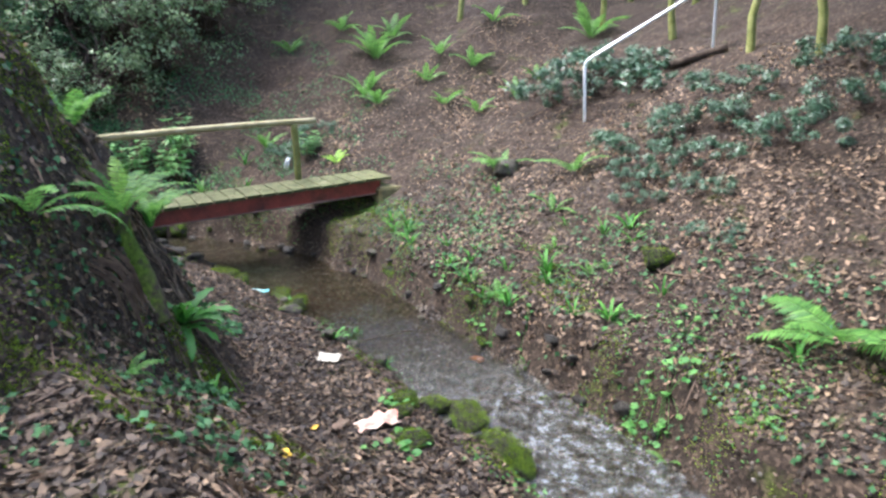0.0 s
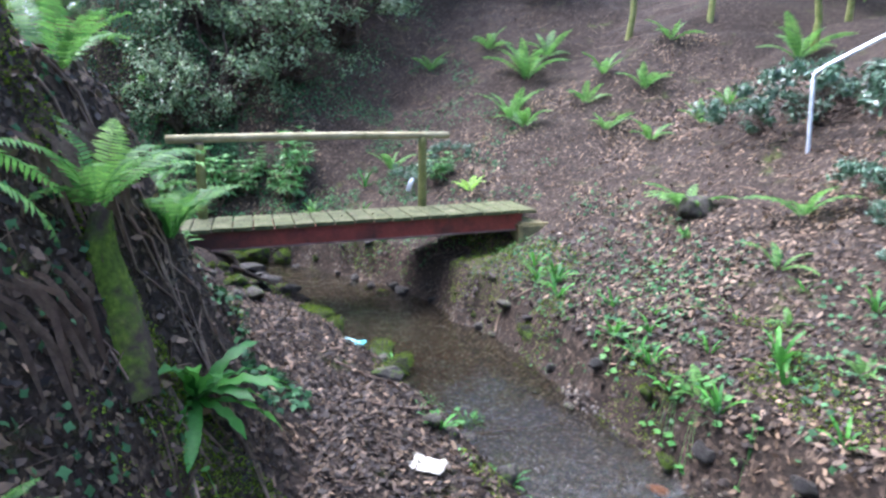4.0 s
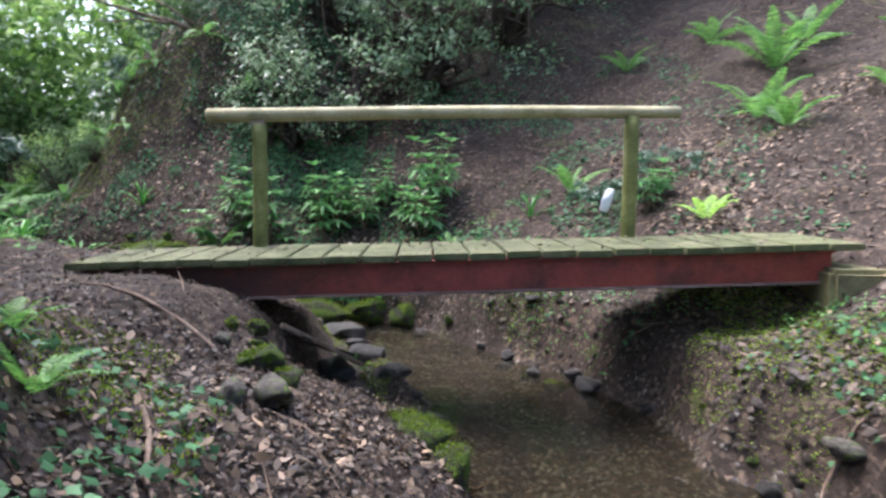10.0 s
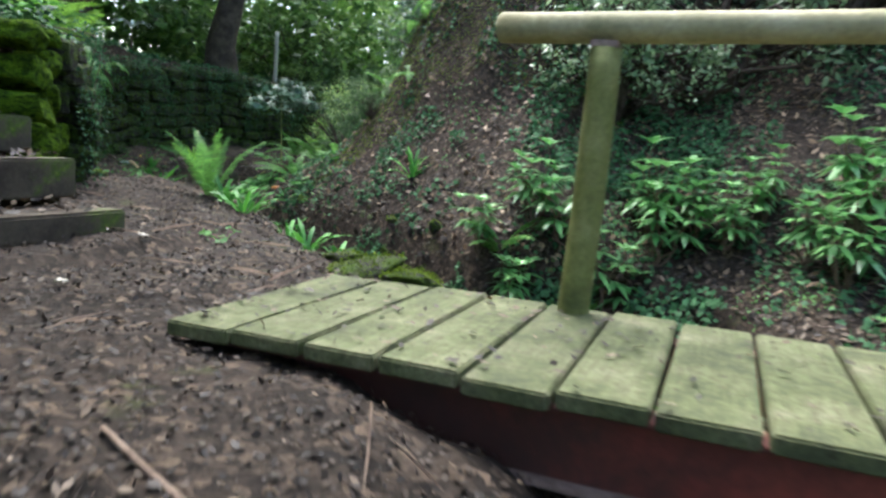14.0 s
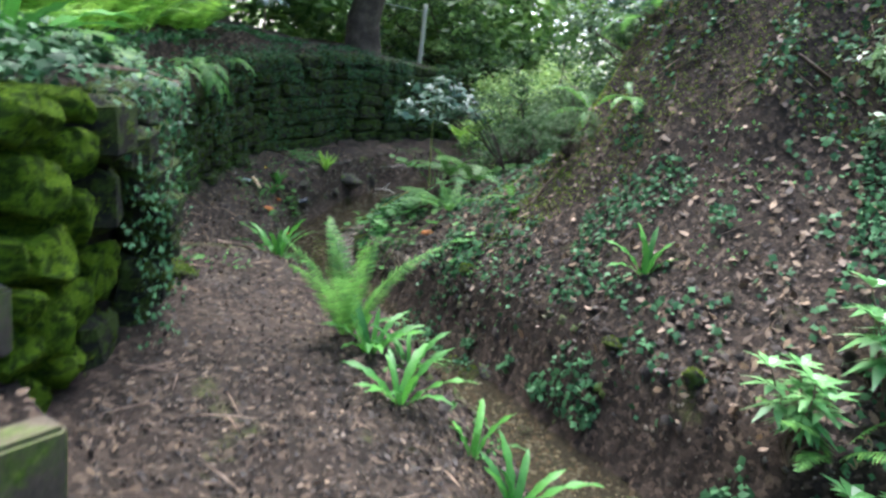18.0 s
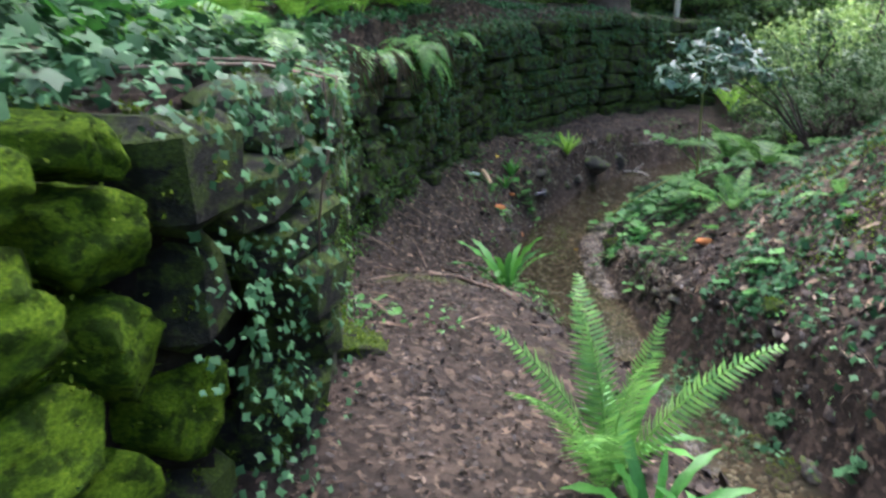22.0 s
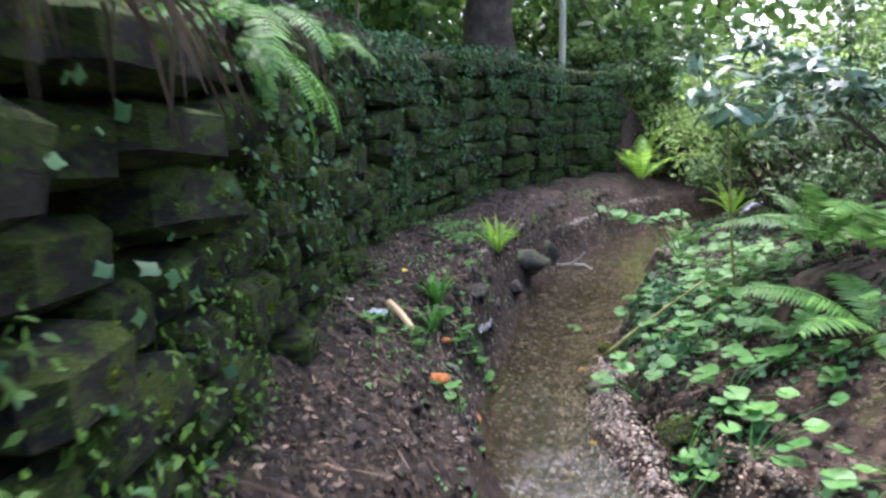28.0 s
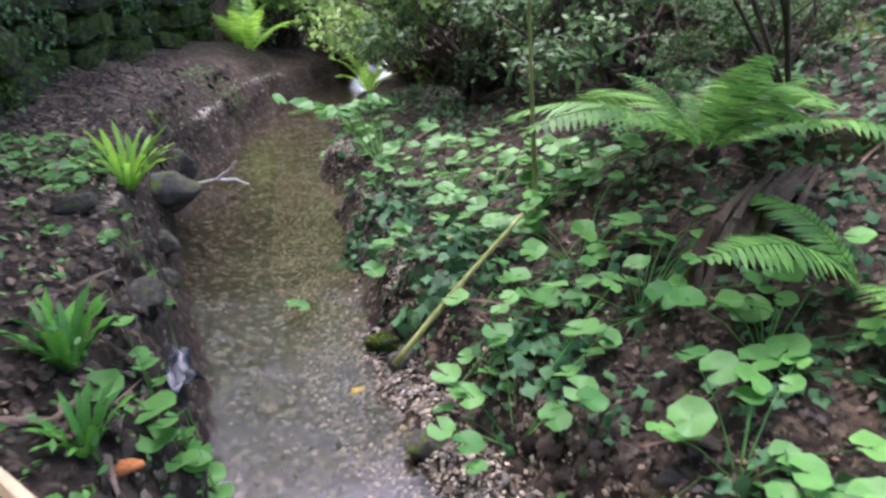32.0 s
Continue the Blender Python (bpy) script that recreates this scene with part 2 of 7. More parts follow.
SOIL = soil_material()
WATER = water_material()
LITTER = leafy("dead_leaves", (0.017, 0.012, 0.009), (0.155, 0.108, 0.068), 0.6, 0.08, 0.35, 0.75, 0.16)
CRUMBS = leafy("crumbled_leaves", (0.011, 0.008, 0.006), (0.066, 0.047, 0.032), 0.7, 0.0, 0.3, 0.75, 0.2)
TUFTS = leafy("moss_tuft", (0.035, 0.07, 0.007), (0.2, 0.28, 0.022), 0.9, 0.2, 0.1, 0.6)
# the same moss again, darkened in colour for the shade along the wall
DIM_TUFTS = leafy("moss_tuft_shade_tone", (0.02, 0.042, 0.004), (0.13, 0.19, 0.013), 0.9, 0.2, 0.1, 0.6)
DAMP = blotchy("damp_earth", (0.018, 0.014, 0.01), (0.04, 0.03, 0.022), (0.08, 0.06, 0.044), 8, 0.75, 45, 0.9, 0.03, 0.35, moss=0.1, moss_scale=3)
FERN = leafy("fern_green", (0.06, 0.17, 0.035), (0.17, 0.36, 0.07), 0.5, 0.45)
# lit copy of the fern green: sunlight put into the leaf colour
FERN_LIT = leafy("lit_fern_green", (0.16, 0.34, 0.03), (0.34, 0.60, 0.09), 0.5, 0.5)
STRAP = leafy("strap_leaf_green", (0.035, 0.13, 0.025), (0.10, 0.30, 0.04), 0.48, 0.3, 0.28)
IVY = leafy("ivy_green", (0.022, 0.064, 0.026), (0.085, 0.19, 0.078), 0.5, 0.15, 0.12)
GLOSSY_IVY = leafy("glossy_ivy_green", (0.014, 0.045, 0.018), (0.06, 0.14, 0.05), 0.5, 0.12, 0.08)
ROUND = leafy("round_leaf_green", (0.055, 0.185, 0.04), (0.145, 0.34, 0.08), 0.45, 0.4, 0.3, 0.3)
SHRUB = leafy("shrub_green", (0.07, 0.2, 0.05), (0.2, 0.42, 0.13), 0.35, 0.25, 0.5)
HOLLY = leafy("dark_glossy_green", (0.06, 0.11, 0.05), (0.27, 0.38, 0.2), 0.36, 0.35, 0.45)
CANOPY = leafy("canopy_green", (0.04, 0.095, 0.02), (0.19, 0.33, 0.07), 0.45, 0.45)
# brighter leaf colours that stand in for sun on distant thickets and the bough
THICKET = leafy("sunlit_thicket_green", (0.1, 0.2, 0.05), (0.36, 0.52, 0.15), 0.5, 0.5)
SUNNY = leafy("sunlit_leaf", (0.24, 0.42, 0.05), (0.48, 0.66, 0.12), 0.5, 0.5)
MOSSLEAF = leafy("moss_green", (0.08, 0.14, 0.012), (0.26, 0.36, 0.04), 0.9, 0.2, 0.1)
GRAVEL = leafy("gravel", (0.022, 0.019, 0.014), (0.17, 0.14, 0.1), 0.4, 0.0, 0.45, 0.5, 0.28)
BARK = blotchy("bark", (0.035, 0.026, 0.02), (0.08, 0.06, 0.045), (0.14, 0.11, 0.085), 5, 0.9, 45, 0.9, 0.03)
MOSSY_BARK = blotchy("mossy_bark", (0.035, 0.026, 0.02), (0.075, 0.055, 0.04), (0.13, 0.1, 0.075), 5, 0.9, 45, 0.9, 0.03, moss=0.45)
PALE_BARK = blotchy("algae_covered_bark", (0.13, 0.15, 0.04), (0.24, 0.26, 0.08), (0.34, 0.35, 0.14), 5, 0.8, 45, 0.4, 0.01)
TWIG = blotchy("dead_twig", (0.09, 0.06, 0.04), (0.17, 0.12, 0.085), (0.28, 0.21, 0.15), 9, 0.85, 60, 0.4, 0.005)
RED_WOOD = blotchy("rotten_red_wood", (0.06, 0.028, 0.018), (0.11, 0.05, 0.03), (0.17, 0.085, 0.055), 9, 0.9, 45, 0.9, 0.03)
STONE = blotchy("stone", (0.028, 0.025, 0.02), (0.065, 0.058, 0.047), (0.14, 0.125, 0.1), 5, 0.75, 40, 0.7, 0.03, moss=0.2, moss_scale=4)
MOSSY_STONE = blotchy("mossy_stone", (0.02, 0.02, 0.014), (0.05, 0.048, 0.034), (0.11, 0.1, 0.075), 6, 0.9, 45, 1.0, 0.05, moss=0.45, moss_scale=3, greens=((0.02, 0.04, 0.005), (0.07, 0.12, 0.01), (0.2, 0.27, 0.02)))
# stone and moss coloured very dark: the shade of overhead trees is in the tone
WALL_STONE = blotchy("shade_toned_wall_stone", (0.008, 0.009, 0.006), (0.018, 0.019, 0.012), (0.045, 0.043, 0.026), 6, 0.85, 40, 0.9, 0.04, moss=0.46, moss_scale=3, greens=((0.012, 0.024, 0.003), (0.045, 0.075, 0.007), (0.12, 0.165, 0.013)))
THICK_MOSS = blotchy("thick_moss", (0.024, 0.045, 0.006), (0.055, 0.11, 0.009), (0.11, 0.19, 0.015), 7, 0.95, 70, 1.0, 0.06, 0.1, moss=0.45, moss_scale=6, greens=((0.05, 0.115, 0.006), (0.16, 0.28, 0.012), (0.32, 0.47, 0.024)))
WET_STONE = blotchy("dark_wet_stone", (0.008, 0.007, 0.006), (0.02, 0.018, 0.014), (0.05, 0.045, 0.036), 6, 0.5, 40, 0.8, 0.03, 0.35)
DARK_BOARD = blotchy("dark_wet_board", (0.012, 0.009, 0.007), (0.03, 0.02, 0.014), (0.06, 0.042, 0.03), 8, 0.6, 50, 0.4, 0.006)
UNDER = leafy("understorey_green", (0.03, 0.07, 0.024), (0.12, 0.2, 0.07), 0.55, 0.3, 0.25)
LIVERWORT = leafy("liverwort_green", (0.018, 0.055, 0.006), (0.09, 0.2, 0.018), 0.55, 0.2, 0.3)
BAR_GRAVEL = leafy("dry_gravel", (0.045, 0.036, 0.026), (0.36, 0.29, 0.21), 0.6, 0.0, 0.35, 0.5, 0.22)
BLUE_GREEN = leafy("blue_green_leaf", (0.025, 0.07, 0.035), (0.11, 0.2, 0.12), 0.35, 0.15, 0.5)
# earth core of the wall, coloured near black to carry the shade in the joints
EARTH = blotchy("joint_shade_earth", (0.006, 0.005, 0.004), (0.014, 0.011, 0.008), (0.03, 0.023, 0.017), 6, 0.95, 40, 0.9, 0.04)
ROOT = blotchy("brown_root", (0.05, 0.032, 0.02), (0.1, 0.067, 0.043), (0.18, 0.13, 0.085), 9, 0.85, 60, 0.4, 0.005)
DECK = plank_material()
POLE = blotchy("treated_pole", (0.2, 0.19, 0.09), (0.34, 0.31, 0.17), (0.46, 0.43, 0.27), 4, 0.7, 50, 0.3, 0.005)
POST = blotchy("algae_covered_post", (0.08, 0.09, 0.025), (0.16, 0.17, 0.05), (0.26, 0.26, 0.1), 4, 0.75, 50, 0.3, 0.005)
SLEEPER = blotchy("weathered_sleeper", (0.05, 0.039, 0.027), (0.1, 0.08, 0.056), (0.17, 0.145, 0.095), 4, 0.85, 50, 0.5, 0.01, moss=0.2)
RED_STEEL = blotchy("red_oxide_paint", (0.045, 0.022, 0.017), (0.25, 0.045, 0.03), (0.34, 0.065, 0.04), 3.2, 0.5, 30, 0.25, 0.004, 0.4)
beam_tree = RED_STEEL.node_tree
beam_bsdf = next(n for n in beam_tree.nodes if n.type == "BSDF_PRINCIPLED")
paint = beam_bsdf.inputs["Base Color"].links[0].from_socket
beam_at = coords(beam_tree)
beam_x = beam_tree.nodes.new("ShaderNodeSeparateXYZ")
beam_tree.links.new(beam_at, beam_x.inputs[0])
grime = beam_tree.nodes.new("ShaderNodeMath")
grime.operation = "MULTIPLY_ADD"
beam_tree.links.new(noise_of(beam_tree, beam_at, 4.0, 6, 0.7), grime.inputs[0])
grime.inputs[1].default_value = 2.6
beam_tree.links.new(beam_x.outputs["X"], grime.inputs[2])
clean = add(beam_tree, "ShaderNodeMapRange")
for key, value in (("From Min", 2.2), ("From Max", 3.6), ("To Min", 0.15), ("To Max", 1.0)):
    clean.inputs[key].default_value = value
beam_tree.links.new(grime.outputs[0], clean.inputs["Value"])
beam_tree.links.new(mix_of(beam_tree, clean.outputs[0], (0.03, 0.02, 0.015), paint), beam_bsdf.inputs["Base Color"])
RUST = blotchy("rusty_edge", (0.1, 0.07, 0.05), (0.22, 0.15, 0.12), (0.32, 0.24, 0.2), 6, 0.7, 40, 0.3, 0.004)
CONCRETE = blotchy("mossy_concrete", (0.12, 0.11, 0.055), (0.22, 0.2, 0.095), (0.33, 0.3, 0.15), 4, 0.85, 40, 0.5, 0.01, moss=0.18)
STEEL = plain("galvanised_steel", (0.62, 0.64, 0.66), 0.4, 0.6)
PAPER = plain("white_litter", (0.52, 0.48, 0.38), 0.7)

# ---- building helpers ----
def mesh_of(name, verts, faces, material, smooth=False):
    me = bpy.data.meshes.new(name)
    me.from_pydata([tuple(v) for v in verts], [], [tuple(f) for f in faces])
    me.materials.append(material)
    if smooth:
        me.shade_smooth()
    return me


def from_bm(name, bm, material, smooth=False):
    me = bpy.data.meshes.new(name)
    bm.to_mesh(me)
    bm.free()
    me.materials.append(material)
    if smooth:
        me.shade_smooth()
    return me


def part(name, me, parent, label="", m=None):
    ob = new(name, me)
    ob.parent = parent
    if m is not None:
        ob.matrix_basis = m
    return tagged(ob, label)


def thing(name, label, category, m=None, group="", me=None, kind=""):
    ob = new(name, me)
    if m is not None:
        ob.matrix_basis = m
    return tagged(ob, label, category, group, kind)


def lattice(seed, size=64):
    return np.random.RandomState(seed).rand(size, size)


LATTICES = [lattice(k) for k in range(4)]


def ripple(x, y, scale, which=0):
    """Smooth noise from -1 to 1 over the plane, with bumps about 1 / scale metres wide."""
    g = LATTICES[which]
    u, v = np.asarray(x) * scale + 100.3, np.asarray(y) * scale + 100.7
    i, j = np.floor(u).astype(int), np.floor(v).astype(int)
    a, b = u - i, v - j
    a, b = a * a * (3 - 2 * a), b * b * (3 - 2 * b)
    i, j, k, m = i % 64, j % 64, (i + 1) % 64, (j + 1) % 64
    return 2 * ((g[i, j] * (1 - a) + g[k, j] * a) * (1 - b) + (g[i, m] * (1 - a) + g[k, m] * a) * b) - 1


def joined(name, leaf, tris, places, ways, sizes, material, seed=1, tilt=0.4):
    """Many small alike pieces as one mesh: each lies across its way, turned at random and tilted a little."""
    r = np.random.RandomState(seed)
    n, k = len(places), len(leaf)
    z = np.asarray(ways, float) + r.normal(0, tilt, (n, 3))
    z /= np.linalg.norm(z, axis=1, keepdims=True)
    x = np.cross(r.normal(size=(n, 3)), z)
    x /= np.linalg.norm(x, axis=1, keepdims=True)
    y = np.cross(z, x)
    s = np.asarray(sizes, float).reshape(-1, 1, 1) * np.ones((n, 1, 1))
    lv = np.asarray(leaf, float)
    co = np.asarray(places)[:, None, :] + s * (lv[None, :, 0:1] * x[:, None, :] + lv[None, :, 1:2] * y[:, None, :] + lv[None, :, 2:3] * z[:, None, :])
    lt = np.asarray(tris, int)
    idx = (np.arange(n)[:, None, None] * k + lt[None]).reshape(-1)
    me = bpy.data.meshes.new(name)
    me.vertices.add(n * k)
    me.vertices.foreach_set("co", co.astype(np.float32).ravel())
    me.loops.add(len(idx))
    me.loops.foreach_set("vertex_index", idx.astype(np.int32))
    me.polygons.add(len(idx) // 3)
    me.polygons.foreach_set("loop_start", np.arange(0, len(idx), 3, dtype=np.int32))
    me.update(calc_edges=True)
    me.materials.append(material)
    return me


# ---- the lie of the land: the stream from its lower end upwards ----
# x, y, water level, half width, rise and slope of the path bank, its upper level, rise and slope of the far bank
STREAM = (
    (2.9, -30, -1.2, 0.5, 0.4, 0.5, 3.0, 0.5, 0.45),
    (2.8, -9.5, -1.13, 0.5, 0.4, 0.52, 2.5, 0.5, 0.45),
    (2.7, -6.8, -1.1, 0.5, 0.2, 0.2, 2.0, 0.46, 0.46),
    (2.68, -5.4, -1.08, 0.5, 0.15, 0.2, 1.6, 0.46, 0.46),
    (2.58, -4.2, -1.05, 0.5, 0.15, 0.25, 0.8, 0.46, 0.44),
    (2.35, -2.5, -1.0, 0.62, 0.15, 0.33, 0.1, 0.45, 0.42),
    (1.98, -0.9, -0.98, 0.67, 0.15, 0.47, -0.08, 0.5, 0.4),
    (1.45, 0.5, -0.97, 0.52, 0.2, 0.5, -0.05, 0.5, 0.5),
    (0.85, 1.4, -0.95, 0.46, 0.22, 0.6, -0.08, 0.5, 0.55),
    (-0.4, 2.25, -0.91, 0.45, 0.25, 0.58, -0.06, 0.6, 0.7),
    (-1.4, 2.33, -0.88, 0.43, 0.27, 0.58, -0.06, 0.66, 0.8),
    (-2.6, 2.85, -0.84, 0.42, 0.6, 0.5, 0.02, 0.62, 1.25),
    (-3.6, 3.35, -0.81, 0.4, 0.6, 0.45, 0.02, 0.6, 1.1),
    (-4.7, 3.9, -0.77, 0.38, 0.42, 0.25, -0.1, 0.42, 0.72),
    (-5.5, 4.35, -0.74, 0.42, 0.3, 0.15, -0.3, 0.3, 0.52),
    (-6.42, 5.15, -0.71, 0.42, 0.3, 0.15, -0.3, 0.24, 0.48),
    (-6.95, 6.15, -0.68, 0.42, 0.3, 0.12, -0.3, 0.22, 0.44),
    (-7.4, 7.25, -0.66, 0.5, 0.32, 0.1, -0.22, 0.2, 0.35),
    (-7.75, 8.7, -0.64, 0.48, 0.35, 0.1, -0.18, 0.2, 0.3),
    (-8.05, 11.0, -0.62, 0.4, 0.35, 0.1, -0.15, 0.2, 0.25),
    (-7.8, 14.0, -0.6, 0.4, 0.3, 0.15, 0.1, 0.2, 0.2),
    (-7.0, 40.0, -0.4, 0.5, 0.3, 0.15, 0.3, 0.2, 0.2),
)
# the foot of the retaining wall, from its free end
WALL = ((-3.1, 0.42), (-3.5, 0.92), (-3.85, 1.3), (-4.6, 1.75), (-5.42, 2.25), (-6.05, 2.95), (-6.8, 3.87), (-7.55, 4.85), (-8.45, 6.5), (-9.07, 8.4), (-9.42, 10.6), (-9.5, 12.7))


def along(line, x, y):
    """For points: signed distance to the left of a line, the piece of it that is nearest, and how far along that piece."""
    best = np.full(x.shape, 1e9)
    side, which, part_of = np.zeros(x.shape), np.zeros(x.shape, int), np.zeros(x.shape)
    for n in range(len(line) - 1):
        ax, ay, bx, by = *line[n][:2], *line[n + 1][:2]
        dx, dy = bx - ax, by - ay
        u = np.clip(((x - ax) * dx + (y - ay) * dy) / (dx * dx + dy * dy), 0, 1)
        d = np.hypot(x - ax - u * dx, y - ay - u * dy)
        near = d < best
        cross = dx * (y - ay) - dy * (x - ax)
        best = np.where(near, d, best)
        side = np.where(near, np.where(cross >= 0, d, -d), side)
        which, part_of = np.where(near, n, which), np.where(near, u, part_of)
    return side, which, part_of


def eased(v):
    v = np.clip(v, 0, 1)
    return v * v * (3 - 2 * v)


def land(x, y):
    x, y = np.asarray(x, float), np.asarray(y, float)
    d, n, u = along(STREAM, x, y)
    table = np.array([row[2:] for row in STREAM])
    water, half, rise_l, slope_l, top_l, rise_r, slope_r = (table[n] * (1 - u[..., None]) + table[n + 1] * u[..., None]).transpose(-1, *range(d.ndim))
    out = np.abs(d) - half
    wobble = 0.10 * ripple(x, y, 1.7) + 0.05 * ripple(x, y, 4.3, 1)
    wobble = wobble * np.where((d < 0) & (y > 1), 1 - 0.75 * eased((-0.3 - x) / 0.7) * eased((x + 5.2) / 0.7), 1)
    out = out + wobble * eased(np.abs(d) / 0.5)
    bed = water - 0.07 - 0.05 * np.clip(-out / 0.4, 0, 1)
    # a gravel bar along the far side of the upper reach
    bed = bed + 0.12 * eased((-d / half - 0.3) / 0.45) * np.exp(-((x + 5.95) / 0.75) ** 2)
    up_l = water - 0.05 + rise_l * eased((out + 0.03) / (0.28 - 0.15 * eased((-5.2 - x) / 0.6))) + slope_l * np.clip(out - 0.12, 0, None)
    k = 0.12
    up_l = np.where(top_l - up_l > k, up_l, top_l - k * np.exp(-np.clip((up_l - top_l + k) / k, 0, 30)) * 1.0)
    far = np.clip(out - 0.12, 0, None)
    up_r = water - 0.05 + rise_r * eased((out + 0.03) / (0.3 - 0.16 * eased((-0.3 - x) / 1.0) + 0.03 * eased((-1.2 - y) / 1.0))) + slope_r * np.minimum(far, 1.4) + np.minimum(slope_r, 0.75) * np.clip(far - 1.4, 0, 7.6) + 0.12 * np.clip(far - 9, 0, 60)
    # the trodden path falls from the wall's foot towards the stream, and is level and wider further up
    wd, wn, wu = along(WALL, x, y)
    wide = eased((y - 4.8) / 1.5)
    lip = 0.5 + 0.22 * wide
    path = -0.01 - (0.55 - 0.33 * wide) * np.clip(-wd, 0, lip) - (1.5 + 1.5 * wide) * np.clip(-wd - lip, 0, None)
    up_l = up_l + (np.maximum(up_l, path) - up_l) * eased((-4.2 - x) / 0.8) * (wd < 0.3)
    z = np.where(out < -0.03, bed, np.where(d >= 0, up_l, up_r))
    # the leafy shoulder that comes down beside the lower path
    apron = np.minimum(0.36 - 0.8 * (x + 0.2) - 0.22 * (np.maximum(y, -8.3) + 7.8), 0.42)
    z = np.where((d > 0) & (y < -5.4) & (y > -12) & (x > -4), np.maximum(z, apron), z)
    # the knoll beside the lower path, with roots in its flank
    flat = (np.abs((x + 1.85) / 2.7) ** 3.2 + np.abs((y + 5.15) / 3.05) ** 3.2) ** (1 / 3.2) + 0.05 * ripple(x, y, 1.6, 1) + 0.03 * ripple(x, y, 4.2, 2)
    high = np.clip((1 - flat) / 0.45, 0, 1)
    inward = np.clip(0.519 * (y + 6.1) - 0.855 * (x - 0.1) + 0.05 + 0.05 * ripple(x, y, 3.1, 0), 0, None)
    z = z + np.minimum(1.9 * (0.35 * high + 0.65 * eased((high - 0.25) / 0.75)), 1.3 * inward + 0.95 * inward ** 2) * (d > 0)
    # the mound on the far bank, above the peeled stump
    hump = np.hypot((x + 2.0) / 2.05, (y - 6.1) / 1.7)
    hump = hump + 0.17 * ripple(x, y, 0.9, 3) + 0.08 * ripple(x, y, 3.3, 0)
    z = z + 1.05 * eased((1.2 - hump) / 0.8) * (d < 0)
    z = z + 0.05 * np.exp(-((x + 0.35) ** 2 + (y + 1.15) ** 2) / 0.28) * (d > 0)
    z = z + 0.13 * np.exp(-((x - 0.1) ** 2 + (y + 0.85) ** 2) / 0.06) * (d > 0)
    # a dark washed-out hollow under the near end of the bridge
    hollow = eased((x - 0.34 - 0.05 * ripple(x, y, 5.0, 1)) / 0.14) * eased((y + 1.28) / 0.16) * eased((1.0 - y) / 0.25) * (d > 0)
    z = z + (np.minimum(z, -0.86) - z) * hollow
    # earth worn away beside the bridge end
    z = z - 0.15 * np.exp(-((x - 3.5) ** 2 + (y + 0.6) ** 2) / 0.2) * (d < 0)
    # behind the retaining wall and up the steps
    behind = (wd > 0) & (y > 0.42 - 0.02 * x) & (y < 30)
    shelf = 1.0 + 0.25 * eased((wd - 0.3) / 2.5) + 0.5 * eased((wn + wu - 3) / 6)
    past = eased((y - 12.0) / 3.0)
    shelf = shelf * (1 - past) + np.maximum(z, 0.5) * past
    z = np.where(behind & (d > 0), np.where(wd > 0.22, shelf, np.minimum(z, shelf)), z)
    ramp = np.clip((-2.7 - x) * 0.42 - 0.03, 0, 1.6)
    climb = (y <= 0.42 - 0.02 * x) & (d > 0) & (y > -3.5) & (x < -2.0)
    z = np.where(climb, np.maximum(z, ramp * eased((y + 3.5) / 1.2)), z)
    rough = eased((np.abs(out) - 0.02) / 0.3)
    z = z + rough * (0.05 * ripple(x, y, 1.1, 2) + 0.03 * ripple(x, y, 3.1, 3) + 0.014 * ripple(x, y, 9.0, 0))
    z = z + (out < -0.03) * 0.02 * ripple(x, y, 8, 1)
    return z


def ground_at(x, y):
    return float(land(np.array([x]), np.array([y]))[0])


def slope_at(x, y):
    e = 0.05
    n = np.stack([-(land(x + e, y) - land(x - e, y)) / (2 * e), -(land(x, y + e) - land(x, y - e)) / (2 * e), np.ones_like(x)], -1)
    return n / np.linalg.norm(n, axis=-1, keepdims=True)


def grid_lines(a, b, step, reach):
    core = np.arange(a, b, step)
    grow, outer = step, []
    at = 0.0
    while at < reach:
        grow *= 1.35
        at += grow
        outer.append(at)
    outer = np.array(outer)
    return np.concatenate([a - outer[::-1], core, core[-1] + outer])


gx, gy = grid_lines(-12.5, 9.5, 0.085, 600), grid_lines(-13.0, 15.0, 0.085, 600)
X, Y = np.meshgrid(gx, gy)
Z = land(X, Y)
gverts = np.stack([X, Y, Z], -1).reshape(-1, 3)
W_ = len(gx)
q = (np.arange(len(gy) - 1)[:, None] * W_ + np.arange(W_ - 1)[None]).ravel()
quads = np.stack([q, q + 1, q + 1 + W_, q + W_], -1)
me = bpy.data.meshes.new("ground")
me.vertices.add(len(gverts))
me.vertices.foreach_set("co", gverts.astype(np.float32).ravel())
me.loops.add(quads.size)
me.loops.foreach_set("vertex_index", quads.astype(np.int32).ravel())
me.polygons.add(len(quads))
me.polygons.foreach_set("loop_start", np.arange(0, quads.size, 4, dtype=np.int32))
me.update(calc_edges=True)
me.shade_smooth()
me.materials.append(SOIL)
tagged(new("ground", me), "brown woodland soil banks with dead leaves and moss", "ground", kind="structure")

